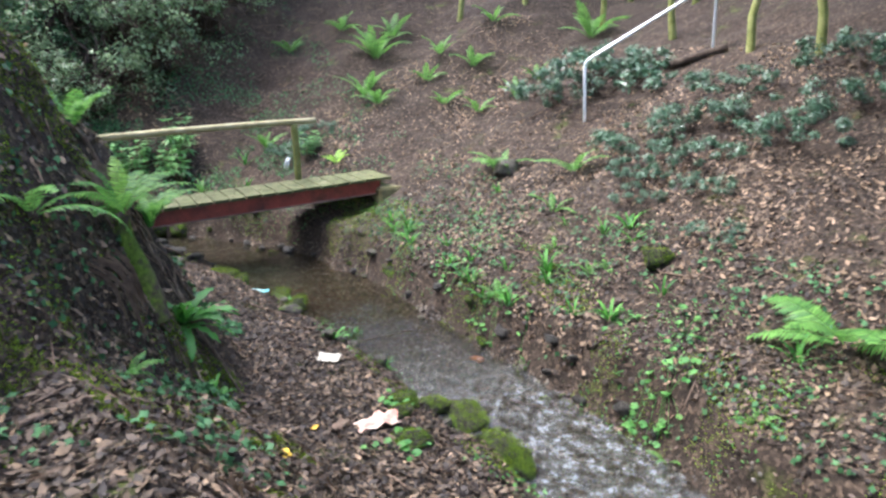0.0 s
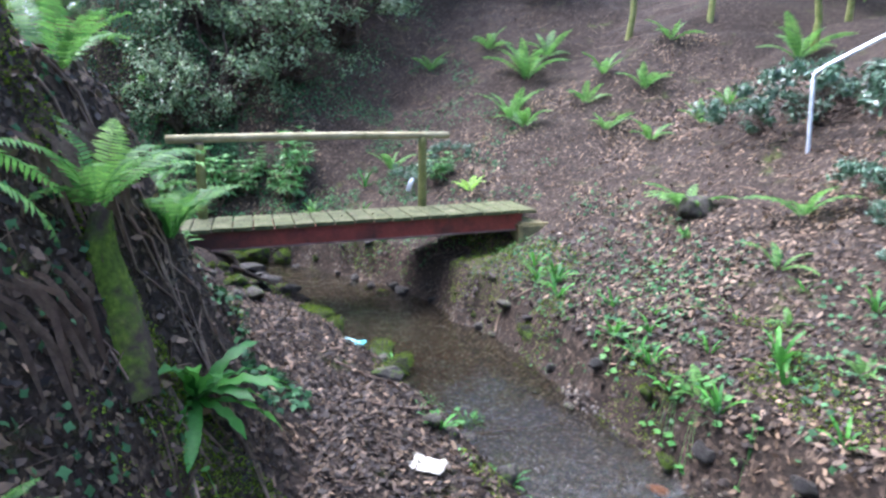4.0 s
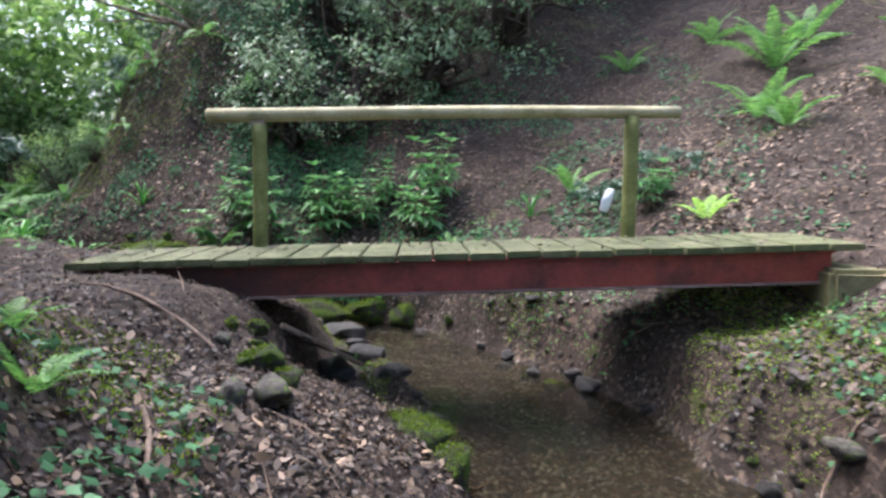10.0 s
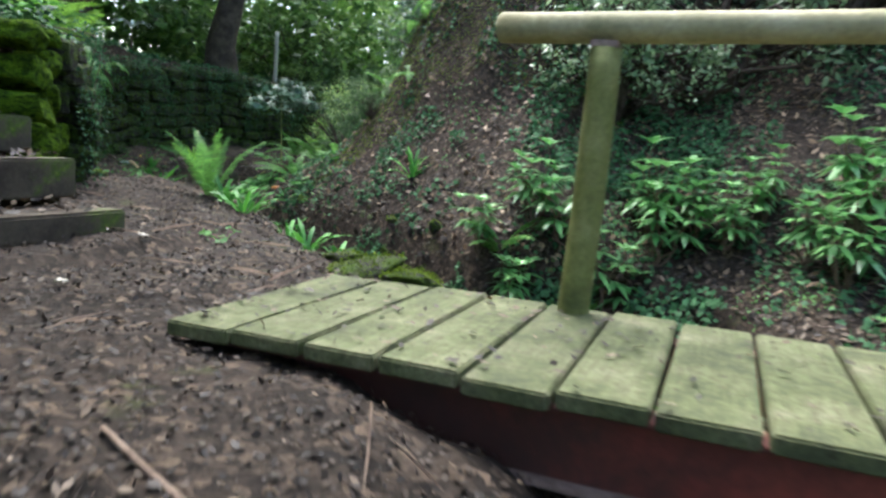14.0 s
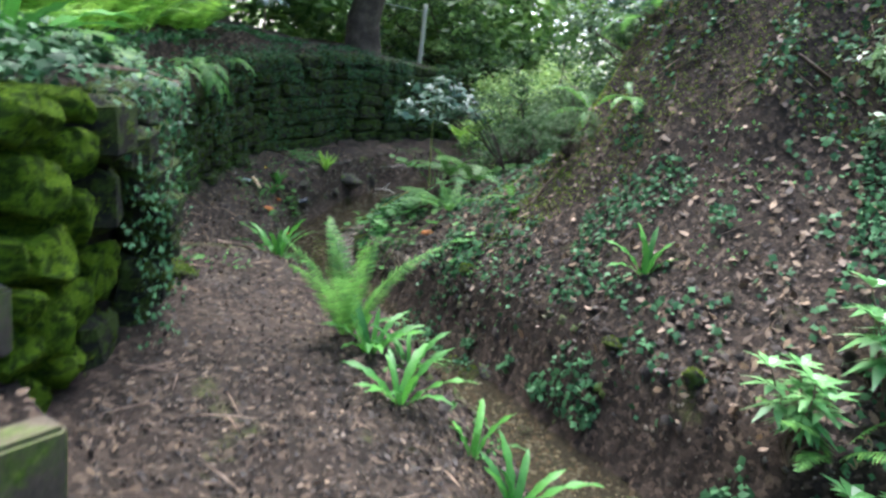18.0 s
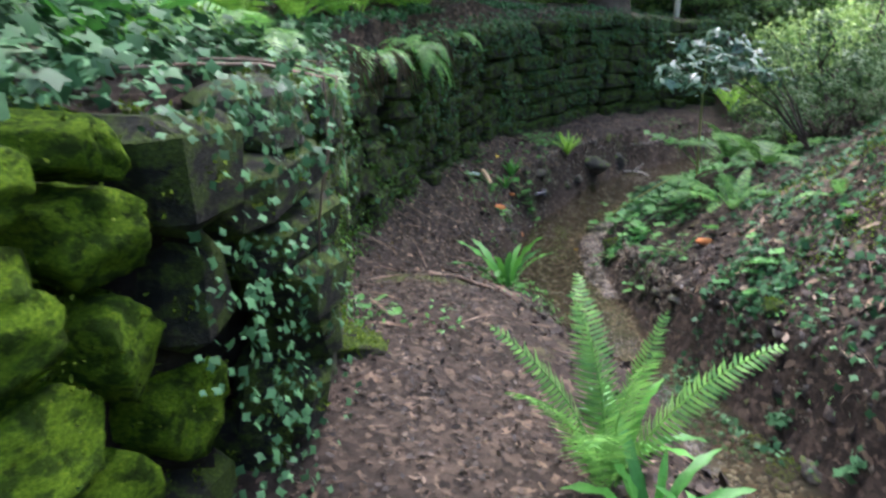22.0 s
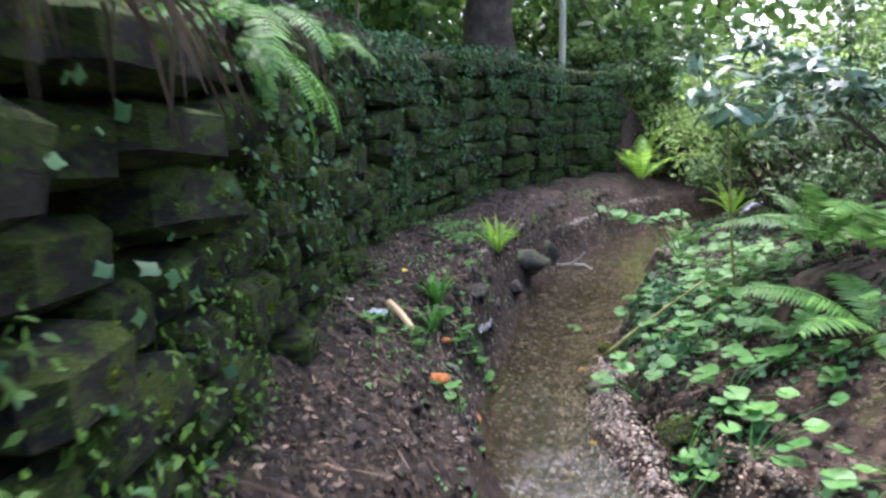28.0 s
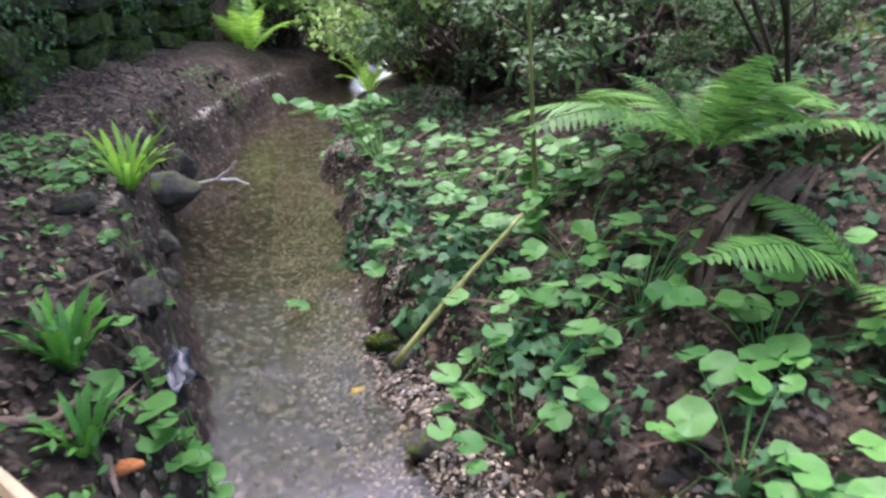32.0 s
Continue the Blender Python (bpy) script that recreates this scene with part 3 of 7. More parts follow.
# the water lies between the banks
wv, wf = [], []
STEPS_ACROSS = 10
pieces = []
for n in range(1, len(STREAM) - 1):
    a, b = np.array(STREAM[n][:4]), np.array(STREAM[n + 1][:4])
    for k in range(12):
        pieces.append(a + (b - a) * k / 12)
pieces = np.array(pieces)
for _ in range(6):
    pieces[1:-1] = (pieces[:-2] + 2 * pieces[1:-1] + pieces[2:]) / 4
for n, (x, y, z, w) in enumerate(pieces):
    dx, dy = pieces[min(n + 1, len(pieces) - 1)][:2] - pieces[max(n - 1, 0)][:2]
    ln = math.hypot(dx, dy)
    nx, ny = -dy / ln, dx / ln
    for k in range(STEPS_ACROSS + 1):
        s = (2 * k / STEPS_ACROSS - 1) * (w + 0.16)
        px_, py_ = x + nx * s, y + ny * s
        wv.append((px_, py_, z - 0.02 + 0.006 * float(ripple(px_, py_, 6.0)) + 0.004 * float(ripple(px_, py_, 15.0, 1))))
        if n and k:
            r0, r1 = (n - 1) * (STEPS_ACROSS + 1), n * (STEPS_ACROSS + 1)
            wf.append((r0 + k - 1, r1 + k - 1, r1 + k, r0 + k))
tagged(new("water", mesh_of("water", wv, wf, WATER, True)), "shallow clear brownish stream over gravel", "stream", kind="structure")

# ---- the footbridge ----
def box(bm, x0, x1, y0, y1, z0, z1, bevel=0.0):
    vs = [bm.verts.new((x, y, z)) for z in (z0, z1) for x, y in ((x0, y0), (x1, y0), (x1, y1), (x0, y1))]
    fs = [bm.faces.new([vs[i] for i in f]) for f in ((3, 2, 1, 0), (4, 5, 6, 7), (0, 1, 5, 4), (1, 2, 6, 5), (2, 3, 7, 6), (3, 0, 4, 7))]
    if bevel:
        bmesh.ops.bevel(bm, geom=list({e for f in fs for e in f.edges}), offset=bevel, segments=2, affect="EDGES")
    return bm


def pole(radius0, radius1, length, sides=14, rings=10, wobble=0.004, seed=1):
    """A round pole along +z, its ends slightly rounded off."""
    r = random.Random(seed)
    bm = bmesh.new()
    loops = []
    px, py = r.random() * 6, r.random() * 6
    for k in range(rings + 1):
        u = k / rings
        rad = radius0 + (radius1 - radius0) * u
        cx, cy = wobble * math.sin(px + 4 * u), wobble * math.sin(py + 5 * u)
        loops.append([bm.verts.new((cx + rad * math.cos(a) * (1 + r.uniform(-0.02, 0.02)), cy + rad * math.sin(a) * (1 + r.uniform(-0.02, 0.02)), u * length)) for a in (2 * math.pi * s / sides for s in range(sides))])
    for a, b in zip(loops, loops[1:]):
        for s in range(sides):
            bm.faces.new((a[s], a[(s + 1) % sides], b[(s + 1) % sides], b[s]))
    ends = [bm.faces.new(loops[0][::-1]), bm.faces.new(loops[-1])]
    bmesh.ops.bevel(bm, geom=list({e for f in ends for e in f.edges}), offset=min(radius0, radius1) * 0.18, segments=2, affect="EDGES")
    return bm


def upto(a, b):
    """The pose that lays a pole along +z from a to b."""
    d = Vector(b) - Vector(a)
    return Matrix.Translation(a) @ d.to_track_quat("Z", "Y").to_matrix().to_4x4()


def deck_z(x):
    return 0.033 * x


bridge = thing("footbridge", "algae-green plank footbridge on red steel beams over the stream", "bridge")
rnd = random.Random(4)
x = -1.0
count = 0
while x < 3.92:
    wd = 0.213 + rnd.uniform(-0.008, 0.008)
    bm = box(bmesh.new(), 0, wd, -0.46 + rnd.uniform(-0.008, 0.012), 0.46 + rnd.uniform(-0.012, 0.012), -0.045, 0, 0.006)
    part("plank", from_bm("plank", bm, DECK), bridge, m=pose(x, -0.36, deck_z(x) + rnd.uniform(-0.003, 0.003), rnd.uniform(-0.3, 0.3), -1.9 + rnd.uniform(-0.5, 0.5), rnd.uniform(-0.5, 0.5)))
    x += wd + 0.014
    count += 1


def steel_beam(length):
    bm = bmesh.new()
    box(bm, 0, length, -0.006, 0.006, -0.2, -0.012)
    box(bm, 0, length, -0.05, 0.05, -0.014, 0, 0.003)
    return bm


for by in (-0.72, 0.02):
    beam = part("steel_beam", from_bm("steel_beam", steel_beam(4.75), RED_STEEL), bridge, "red painted steel beam with rust", pose(-0.92, by, deck_z(-0.92) - 0.05, 0, -1.9, 0))
    bm = box(bmesh.new(), 0, 4.75, -0.05, 0.05, -0.212, -0.199, 0.003)
    part("lower_flange", from_bm("lower_flange", bm, RUST), beam, "rust-worn lower flange")
for px_ in (0.0, 2.73):
    part("post", from_bm("post", pole(0.056, 0.053, 1.2, seed=int(px_)), POST, True), bridge, "round post green with algae", pose(px_, 0.04, deck_z(px_) - 0.3))
part("handrail", from_bm("handrail", pole(0.052, 0.044, 3.46, rings=16, wobble=0.008), POLE, True), bridge, "round pale timber handrail", upto((-0.375, 0.04, 0.955), (3.08, 0.04, 1.02)))
for px_ in (0.0, 2.73):
    part("bracket", from_bm("bracket", box(bmesh.new(), -0.045, 0.045, -0.045, 0.045, -0.012, 0.012, 0.004), RUST), bridge, m=pose(px_, 0.04, 0.9 + deck_z(px_)))
abut = thing("abutment", "mossy concrete block under the bridge end", "block", pose(3.95, -0.3, -0.05, 0, 0, -4))
part("block", from_bm("block", box(bmesh.new(), -0.17, 0.4, -0.62, 0.75, -0.35, 0.02, 0.03), CONCRETE), abut)
abut2 = thing("abutment", "mossy stone block under the bridge end", "block", pose(-0.55, -0.35, -0.45, 0, 0, 3))
part("block", from_bm("block", box(bmesh.new(), -0.3, 0.25, -0.45, 0.5, -0.3, 0.16, 0.03), CONCRETE), abut2)

# ---- retaining wall of stones, and the steps beside it ----
def boulder(seed, lump=0.12, material=None, cuts=1, square=6.0, facets=13):
    """A stone about one metre across: blocky, rounded and uneven."""
    r = random.Random(seed)
    bm = bmesh.new()
    bmesh.ops.create_icosphere(bm, subdivisions=cuts + 1, radius=1.0)
    off = Vector((r.random() * 9, r.random() * 9, r.random() * 9))
    chips = [(Vector((r.uniform(-1, 1), r.uniform(-1, 1), r.uniform(-1, 1))).normalized(), r.uniform(0.34, 0.5)) for _ in range(facets)]
    for v in bm.verts:
        p = v.co.copy()
        k = 0.52 / (abs(p.x) ** square + abs(p.y) ** square + abs(p.z) ** square) ** (1 / square)
        p *= k * (1 + lump * 1.6 * noise.noise(p * 1.4 + off) + lump * 0.7 * noise.noise(p * 3.7 + off))
        for way, cut in chips:
            over = p.dot(way) - cut
            if over > 0:
                p -= way * over * 0.96
        v.co = p + p.normalized() * 0.045 * noise.noise(p * 8 + off) * (cuts > 1)
    return from_bm("stone", bm, material, True)


def face_boulder(seed, material):
    """A stone about one metre across whose outer side is nearly flat and has a many-cornered outline."""
    r = random.Random(seed)
    bm = bmesh.new()
    bmesh.ops.create_icosphere(bm, subdivisions=4, radius=1.0)
    off = Vector((r.random() * 9, r.random() * 9, r.random() * 9))
    chips = []
    for k in range(6):
        a = 6.283 * (k + r.uniform(-0.32, 0.32)) / 6 + seed
        chips.append((Vector((math.cos(a), r.uniform(-0.25, 0.25), math.sin(a))).normalized(), r.uniform(0.35, 0.45)))
    chips += [(Vector((r.uniform(-0.3, 0.3), -1, r.uniform(-0.3, 0.3))).normalized(), r.uniform(0.38, 0.46)) for _ in range(2)]
    for v in bm.verts:
        p = v.co.copy()
        p *= 0.5 / (abs(p.x) ** 6 + abs(p.y) ** 6 + abs(p.z) ** 6) ** (1 / 6)
        for way, cut in chips:
            over = p.dot(way) - cut
            if over > 0:
                p -= way * over * 0.93
        v.co = p * (1 + 0.05 * noise.noise(p * 2.2 + off)) + p.normalized() * (0.035 * noise.noise(p * 6 + off) + 0.018 * noise.noise(p * 15 + off))
    return from_bm("stone", bm, material, True)


END_STONES = [face_boulder(k, THICK_MOSS) for k in range(12)]


def block_stone(seed, material):
    """A squared wall stone with worn corners."""
    r = random.Random(seed)
    bm = bmesh.new()
    bmesh.ops.create_cube(bm, size=1.0)
    for v in bm.verts:
        v.co += Vector((r.uniform(-0.12, 0.12), r.uniform(-0.1, 0.1), r.uniform(-0.12, 0.12)))
    bmesh.ops.bevel(bm, geom=bm.edges[:], offset=0.16, segments=1, affect="EDGES")
    for v in bm.verts:
        v.co += Vector((r.uniform(-1, 1), r.uniform(-1, 1), r.uniform(-1, 1))) * 0.03
    return from_bm("stone", bm, material)


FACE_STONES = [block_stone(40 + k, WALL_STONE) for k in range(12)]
wall_line = [Vector(p) for p in WALL]
lengths = [0.0]
for a, b in zip(wall_line, wall_line[1:]):
    lengths.append(lengths[-1] + (b - a).length)


def on_wall(s):
    """The foot of the wall s metres from its free end, and the way out of its face."""
    for n in range(len(wall_line) - 1):
        if s <= lengths[n + 1] or n == len(wall_line) - 2:
            a, b = wall_line[n], wall_line[n + 1]
            u = (s - lengths[n]) / (lengths[n + 1] - lengths[n])
            d = (b - a).normalized()
            return a + (b - a) * u, Vector((d.y, -d.x)), d


def wall_top(s):
    return max(0.99 - 0.005 * s, 0.95 + 0.08 * (min(s, 10.5) - 3.7))


def wall_foot(s):
    p, out, _ = on_wall(s)
    q_ = p + out * 0.15
    return ground_at(q_.x, q_.y)


wv, wf = [], []
count = 60
for k in range(count + 1):
    s = 0.5 + (lengths[-1] - 0.5) * k / count
    p, out, _ = on_wall(s)
    inner, outer = p - out * (0.26 + 0.2 * min(1, s / 1.2)), p - out * (0.1 + 0.12 * max(0.0, 1 - s / 1.6))
    lo, hi = wall_foot(s) - 0.35, wall_top(s) - 0.06 - 0.35 * max(0.0, 1.5 - s)
    wv += [(outer.x, outer.y, lo), (outer.x, outer.y, hi), (inner.x, inner.y, hi), (inner.x, inner.y, lo)]
    if k:
        a, b = 4 * (k - 1), 4 * k
        wf += [(a + i, b + i, b + (i + 1) % 4, a + (i + 1) % 4) for i in range(4)]
wf += [(0, 1, 2, 3), (4 * count + 3, 4 * count + 2, 4 * count + 1, 4 * count)]
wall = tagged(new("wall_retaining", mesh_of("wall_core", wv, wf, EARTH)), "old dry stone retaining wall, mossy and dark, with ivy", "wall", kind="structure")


def lay(parent, meshes, s, h, ln, ht, r, proud=0.0, deep=0.3, turned=0.07):
    p, out, d = on_wall(s)
    at = p + out * (proud - deep / 2 + 0.06)
    m = Matrix.Translation((at.x, at.y, h)) @ Matrix.Rotation(math.atan2(d.y, d.x), 4, "Z") @ Euler((r.uniform(-turned, turned), r.uniform(-turned, turned), r.uniform(-turned, turned))).to_matrix().to_4x4() @ Matrix.Diagonal((ln, deep, ht, 1))
    part("stone", r.choice(meshes), parent, m=m)


rs = random.Random(12)
# the free end: large flat-faced mossy stones with dark open joints between them
# distance along the wall from its end and height, from and to
for n, (s, s1, h, h1) in enumerate(((0.0, 0.37, 0.82, 1.01), (0.41, 0.51, 0.86, 1.0), (0.05, 0.35, 0.59, 0.83), (0.35, 0.57, 0.68, 0.87), (0.35, 0.62, 0.44, 0.68), (0.2, 0.34, 0.55, 0.63), (0.08, 0.44, 0.38, 0.59), (0.17, 0.54, 0.15, 0.42), (0.54, 0.8, 0.19, 0.46), (0.02, 0.15, 0.31, 0.44), (0.27, 0.52, 0.0, 0.15), (-0.02, 0.27, -0.06, 0.17), (0.52, 0.84, -0.06, 0.18), (0.62, 0.88, 0.47, 0.72), (0.58, 0.9, 0.73, 0.97), (-0.02, 0.16, 0.16, 0.31), (0.0, 0.1, 0.45, 0.6))):
    lay(wall, [FACE_STONES[n % 12] if n in (12, 13, 14) else END_STONES[n % 12]], (s + s1) / 2, (h + h1) / 2, (s1 - s) * 0.92, (h1 - h) * 0.91, rs, rs.uniform(-0.09, -0.05), 0.34, 0.05)
end_face = Vector((-1, 0.06)).normalized()
for n, (s, s1, h, h1) in enumerate(((0.13, 0.64, 0.57, 0.8), (0.13, 0.6, 0.36, 0.56), (0.13, 0.38, 0.14, 0.35), (0.38, 0.75, 0.17, 0.36), (0.64, 1.2, 0.6, 0.86), (0.6, 1.1, 0.37, 0.6), (0.55, 1.0, 0.84, 1.0), (1.1, 1.5, 0.6, 0.98))):
    p = wall_line[0] + end_face * (s + s1) / 2
    m = Matrix.Translation((p.x, p.y + 0.1 + (0.14 if h > 0.8 else 0.0), (h + h1) / 2)) @ Euler((rs.uniform(-0.08, 0.08), rs.uniform(-0.06, 0.06), 3.1 + rs.uniform(-0.08, 0.08))).to_matrix().to_4x4() @ Matrix.Diagonal(((s1 - s) * 0.96, 0.22, (h1 - h) * 0.95, 1))
    part("stone", END_STONES[(5 * n + 2) % 12], wall, m=m)
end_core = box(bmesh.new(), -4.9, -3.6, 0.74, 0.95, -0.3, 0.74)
part("earth_core", from_bm("earth_core", end_core, EARTH), wall, "earth between the stones, coloured near black as joint shade")
# the long face: smaller stones in rough courses
s0 = 0.95
top_course = 7
for row in range(top_course):
    s = s0 + rs.uniform(-0.1, 0.1)
    while s < lengths[-1] - 0.1:
        ln = rs.uniform(0.22, 0.5) * (1.0 if s < 7 else 1.3)
        foot = wall_foot(s + ln / 2) - 0.03
        ht = (wall_top(s) - foot) / top_course
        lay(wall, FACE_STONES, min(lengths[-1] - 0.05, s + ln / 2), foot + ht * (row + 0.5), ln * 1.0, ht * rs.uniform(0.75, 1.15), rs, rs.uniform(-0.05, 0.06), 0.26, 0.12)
        s += ln

TREADS = ((-2.25, 0.21, 0.07), (-2.68, 0.29, 0.276), (-3.15, 0.4, 0.465), (-3.62, 0.46, 0.655), (-4.1, 0.46, 0.84), (-4.58, 0.46, 1.03))
stairs = thing("garden_steps", "timber sleeper steps with earth treads under dead leaves", "steps")
for n, (sx, sy, sz) in enumerate(TREADS):
    bm = box(bmesh.new(), -0.1, 0.0, -1.75, 0, -0.2, 0, 0.012)
    part("riser", from_bm("riser", bm, SLEEPER), stairs, "weathered timber sleeper riser", pose(sx, sy, sz, 0, 0, rs.uniform(-1.5, 1.5)))
    bm = box(bmesh.new(), -0.42, -0.1, -1.7, -0.02, -0.25, -0.025)
    part("tread", from_bm("tread", bm, SOIL), stairs, "earth tread", pose(sx, sy, sz))

# ---- plants ----
def strip(points, widths, up=(0, 0, 1)):
    """A flat tapering strip along points, given as vertices and faces."""
    vs, fs = [], []
    for n, p in enumerate(points):
        d = (points[min(n + 1, len(points) - 1)] - points[max(n - 1, 0)]).normalized()
        side = d.cross(Vector(up))
        side = side.normalized() if side.length > 1e-4 else Vector((0, 1, 0))
        vs += [p + side * widths[n], p - side * widths[n]]
        if n:
            fs.append((2 * n - 2, 2 * n - 1, 2 * n + 1, 2 * n))
    return vs, fs


def frond(seed, pairs=24, rise=68, fall=5, wide=0.17, material=None, gap=0.8):
    """One arching fern frond, one metre long, that grows from the origin along +x."""
    r = random.Random(seed)
    spine, p = [], Vector((0, 0, 0))
    steps = pairs + 4
    for k in range(steps + 1):
        u = k / steps
        spine.append(p.copy())
        e = radians(rise + (fall - rise) * u ** 1.15)
        p += Vector((math.cos(e), 0.03 * math.sin(5 * u + seed), math.sin(e))) / steps
    vs, fs = strip(spine, [0.008 * (1 - 0.85 * k / steps) for k in range(steps + 1)], (0, 1, 0))
    for k in range(3, steps):
        u = k / steps
        size = wide * min(1, 0.35 + 2.6 * (u - 0.09)) * (1 - ((u - 0.36) / 0.68) ** 2 if u > 0.36 else 1)
        if size < 0.008:
            continue
        along_ = (spine[k + 1] - spine[k - 1]).normalized()
        over = along_.cross(Vector((0, 1, 0))).normalized()
        if over.z < 0:
            over = -over
        thick = gap / steps * 0.5
        for sgn in (1, -1):
            out = (Vector((0, sgn, 0)) + along_ * 0.32).normalized()
            ln = size * r.uniform(0.9, 1.08)
            droop = -0.22 * ln + r.uniform(-0.02, 0.02)
            a = spine[k]
            base = len(vs)
            vs += [a + along_ * thick * 0.8, a - along_ * thick * 0.8,
                   a + out * ln * 0.5 + along_ * thick + over * (droop * 0.3), a + out * ln * 0.5 - along_ * thick + over * (droop * 0.3),
                   a + out * ln + along_ * 0.006 + over * droop]
            fs += [(base, base + 1, base + 3, base + 2), (base + 2, base + 3, base + 4)]
    return mesh_of("frond", vs, fs, material)


def strap(seed, material, rise=70, fall=10, wide=0.055):
    """One tongue-shaped leaf, one metre long, wavy at its edges."""
    r = random.Random(seed)
    p, pts, steps = Vector((0, 0, 0)), [], 12
    for k in range(steps + 1):
        pts.append(p.copy())
        e = radians(rise + (fall - rise) * (k / steps) ** 1.4)
        p += Vector((math.cos(e), 0.05 * math.sin(4 * k / steps + seed), math.sin(e))) / steps
    widths = [wide * (0.25 + 0.75 * min(1, k / 2)) * (1 if k < steps * 0.7 else max(0.06, 1 - ((k - steps * 0.7) / (steps * 0.3)) ** 2)) for k in range(steps + 1)]
    vs, fs = [], []
    for n, p in enumerate(pts):
        d = (pts[min(n + 1, steps)] - pts[max(n - 1, 0)]).normalized()
        over = d.cross(Vector((0, 1, 0))).normalized()
        if over.z < 0:
            over = -over
        side = Vector((0, 1, 0))
        wave = 0.35 * widths[n] * math.sin(n * 2.1 + seed)
        vs += [p + side * widths[n] + over * wave, p - over * widths[n] * 0.25, p - side * widths[n] - over * wave]
        if n:
            b = 3 * n
            fs += [(b - 3, b - 2, b + 1, b), (b - 2, b - 1, b + 2, b + 1)]
    return mesh_of("blade", vs, fs, material, True)


def disc_leaf(seed, material):
    """A round leaf with a notch at its stalk, about one metre across, dished a little."""
    r = random.Random(seed)
    vs, fs, n = [Vector((0, 0, -0.04))], [], 18
    for ring, rad in ((1, 0.28), (2, 0.5)):
        for k in range(n):
            a = radians(14) + radians(332) * k / (n - 1)
            edge = rad * (1 + (0.05 * math.sin(7 * a + seed) if ring == 2 else 0))
            vs.append(Vector((-math.cos(a) * edge, math.sin(a) * edge, 0.05 * math.sin(3 * a + seed) * ring / 2 + 0.03 * ring)))
    for k in range(n - 1):
        fs.append((0, 1 + k, 2 + k))
        fs.append((1 + k, 1 + n + k, 2 + n + k, 2 + k))
    return mesh_of("leaf", vs, fs, material, True)


FRONDS = [frond(k, 24, 74 - 6 * k, 8 - 12 * k, 0.15 + 0.012 * k, FERN) for k in range(4)]
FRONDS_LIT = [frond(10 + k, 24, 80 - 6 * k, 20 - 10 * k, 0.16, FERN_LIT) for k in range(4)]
FRONDS_HANG = [frond(20 + k, 26, 25, -75, 0.17, FERN) for k in range(3)]
BRACKEN = [frond(30 + k, 26, 45 - 8 * k, -25, 0.24, FERN, 0.95) for k in range(3)]
BLADES = [strap(k, STRAP, 78 - 9 * k, 20 - 14 * k) for k in range(4)]
BLADES_LIT = [strap(k + 9, FERN_LIT, 82 - 6 * k, 40 - 14 * k, 0.04) for k in range(4)]
DISCS = [disc_leaf(k, ROUND) for k in range(4)]


def frond_clump(name, x, y, size, count, meshes, label, category="fern", z=None, piece="frond", tilt=12, seed=0, spread=(0, 360), group=""):
    r = random.Random(int(x * 100) * 7 + int(y * 100) + seed)
    z = ground_at(x, y) - 0.02 if z is None else z
    plant = thing(name, label, category, pose(x, y, z), group)
    for k in range(count):
        a = spread[0] + (spread[1] - spread[0]) * (k + r.uniform(-0.3, 0.3)) / count
        s = size * r.uniform(0.72, 1.12)
        m = pose(0, 0, 0, 0, r.uniform(-tilt, tilt), a) @ Matrix.Translation((0.015, 0, 0)) @ Matrix.Diagonal((s, s * r.uniform(0.85, 1.1), s, 1))
        part(piece, r.choice(meshes), plant, m=m @ pose(0, 0, 0, r.uniform(-14, 14), 0, 0))
    crown = boulder(3, 0.12, BARK)
    part("rootstock", crown, plant, "brown scaly rootstock", Matrix.Translation((0, 0, 0)) @ Matrix.Diagonal((0.035 + size * 0.05, 0.035 + size * 0.05, 0.05 + size * 0.05, 1)))
    return plant


GREEN_FERN = "green fern with arching feathery fronds on the leafy bank"
LIT_FERN = "bright sunlit yellow-green fern on top of the wall"
TONGUE = "glossy green tongue-leaved fern clump beside the stream"
# the lower reach
frond_clump("fern", -0.07, -5.52, 0.6, 11, FRONDS_LIT[:1] + FRONDS, "large green fern on an exposed root stump", z=0.84, tilt=14)
frond_clump("fern", 0.14, -4.82, 0.55, 7, FRONDS, "green fern rooted in the steep bank", z=ground_at(0.14, -4.82) - 0.01, tilt=14)
frond_clump("fern", -0.31, -4.96, 0.6, 7, FRONDS, "green fern at the top of the root bank", z=1.39)
frond_clump("fern", -0.53, -6.42, 0.6, 7, FRONDS_HANG + FRONDS[2:], "green fern drooping from the root bank", tilt=10)
for x, y, s, n in ((4.99, 2.72, 0.85, 8), (5.6, 5.66, 0.7, 7), (5.97, 1.11, 0.5, 7), (7.05, 1.87, 0.6, 8), (6.66, 2.57, 0.55, 7), (5.2, -2.19, 0.62, 10), (5.49, -3.5, 0.55, 7), (9.48, 1.12, 0.9, 8), (6.3, 0.4, 0.45, 6), (5.75, 3.9, 1.0, 9), (5.0, 2.1, 0.7, 8), (6.1, 2.1, 0.5, 6), (7.7, 0.5, 0.5, 6), (8.2, 2.9, 0.6, 7), (4.3, 5.6, 0.6, 6), (6.4, 4.4, 0.7, 7), (7.0, 0.2, 0.45, 6)):
    frond_clump("fern", x, y, s, n, FRONDS, GREEN_FERN, group="ferns on the far slope")
frond_clump("fern", 4.7, -4.12, 0.42, 4, FRONDS, "small green fern with broad fronds among dead leaves")
frond_clump("fern", 4.47, -8.0, 0.8, 8, BRACKEN, "bright green spreading fern on the bank")
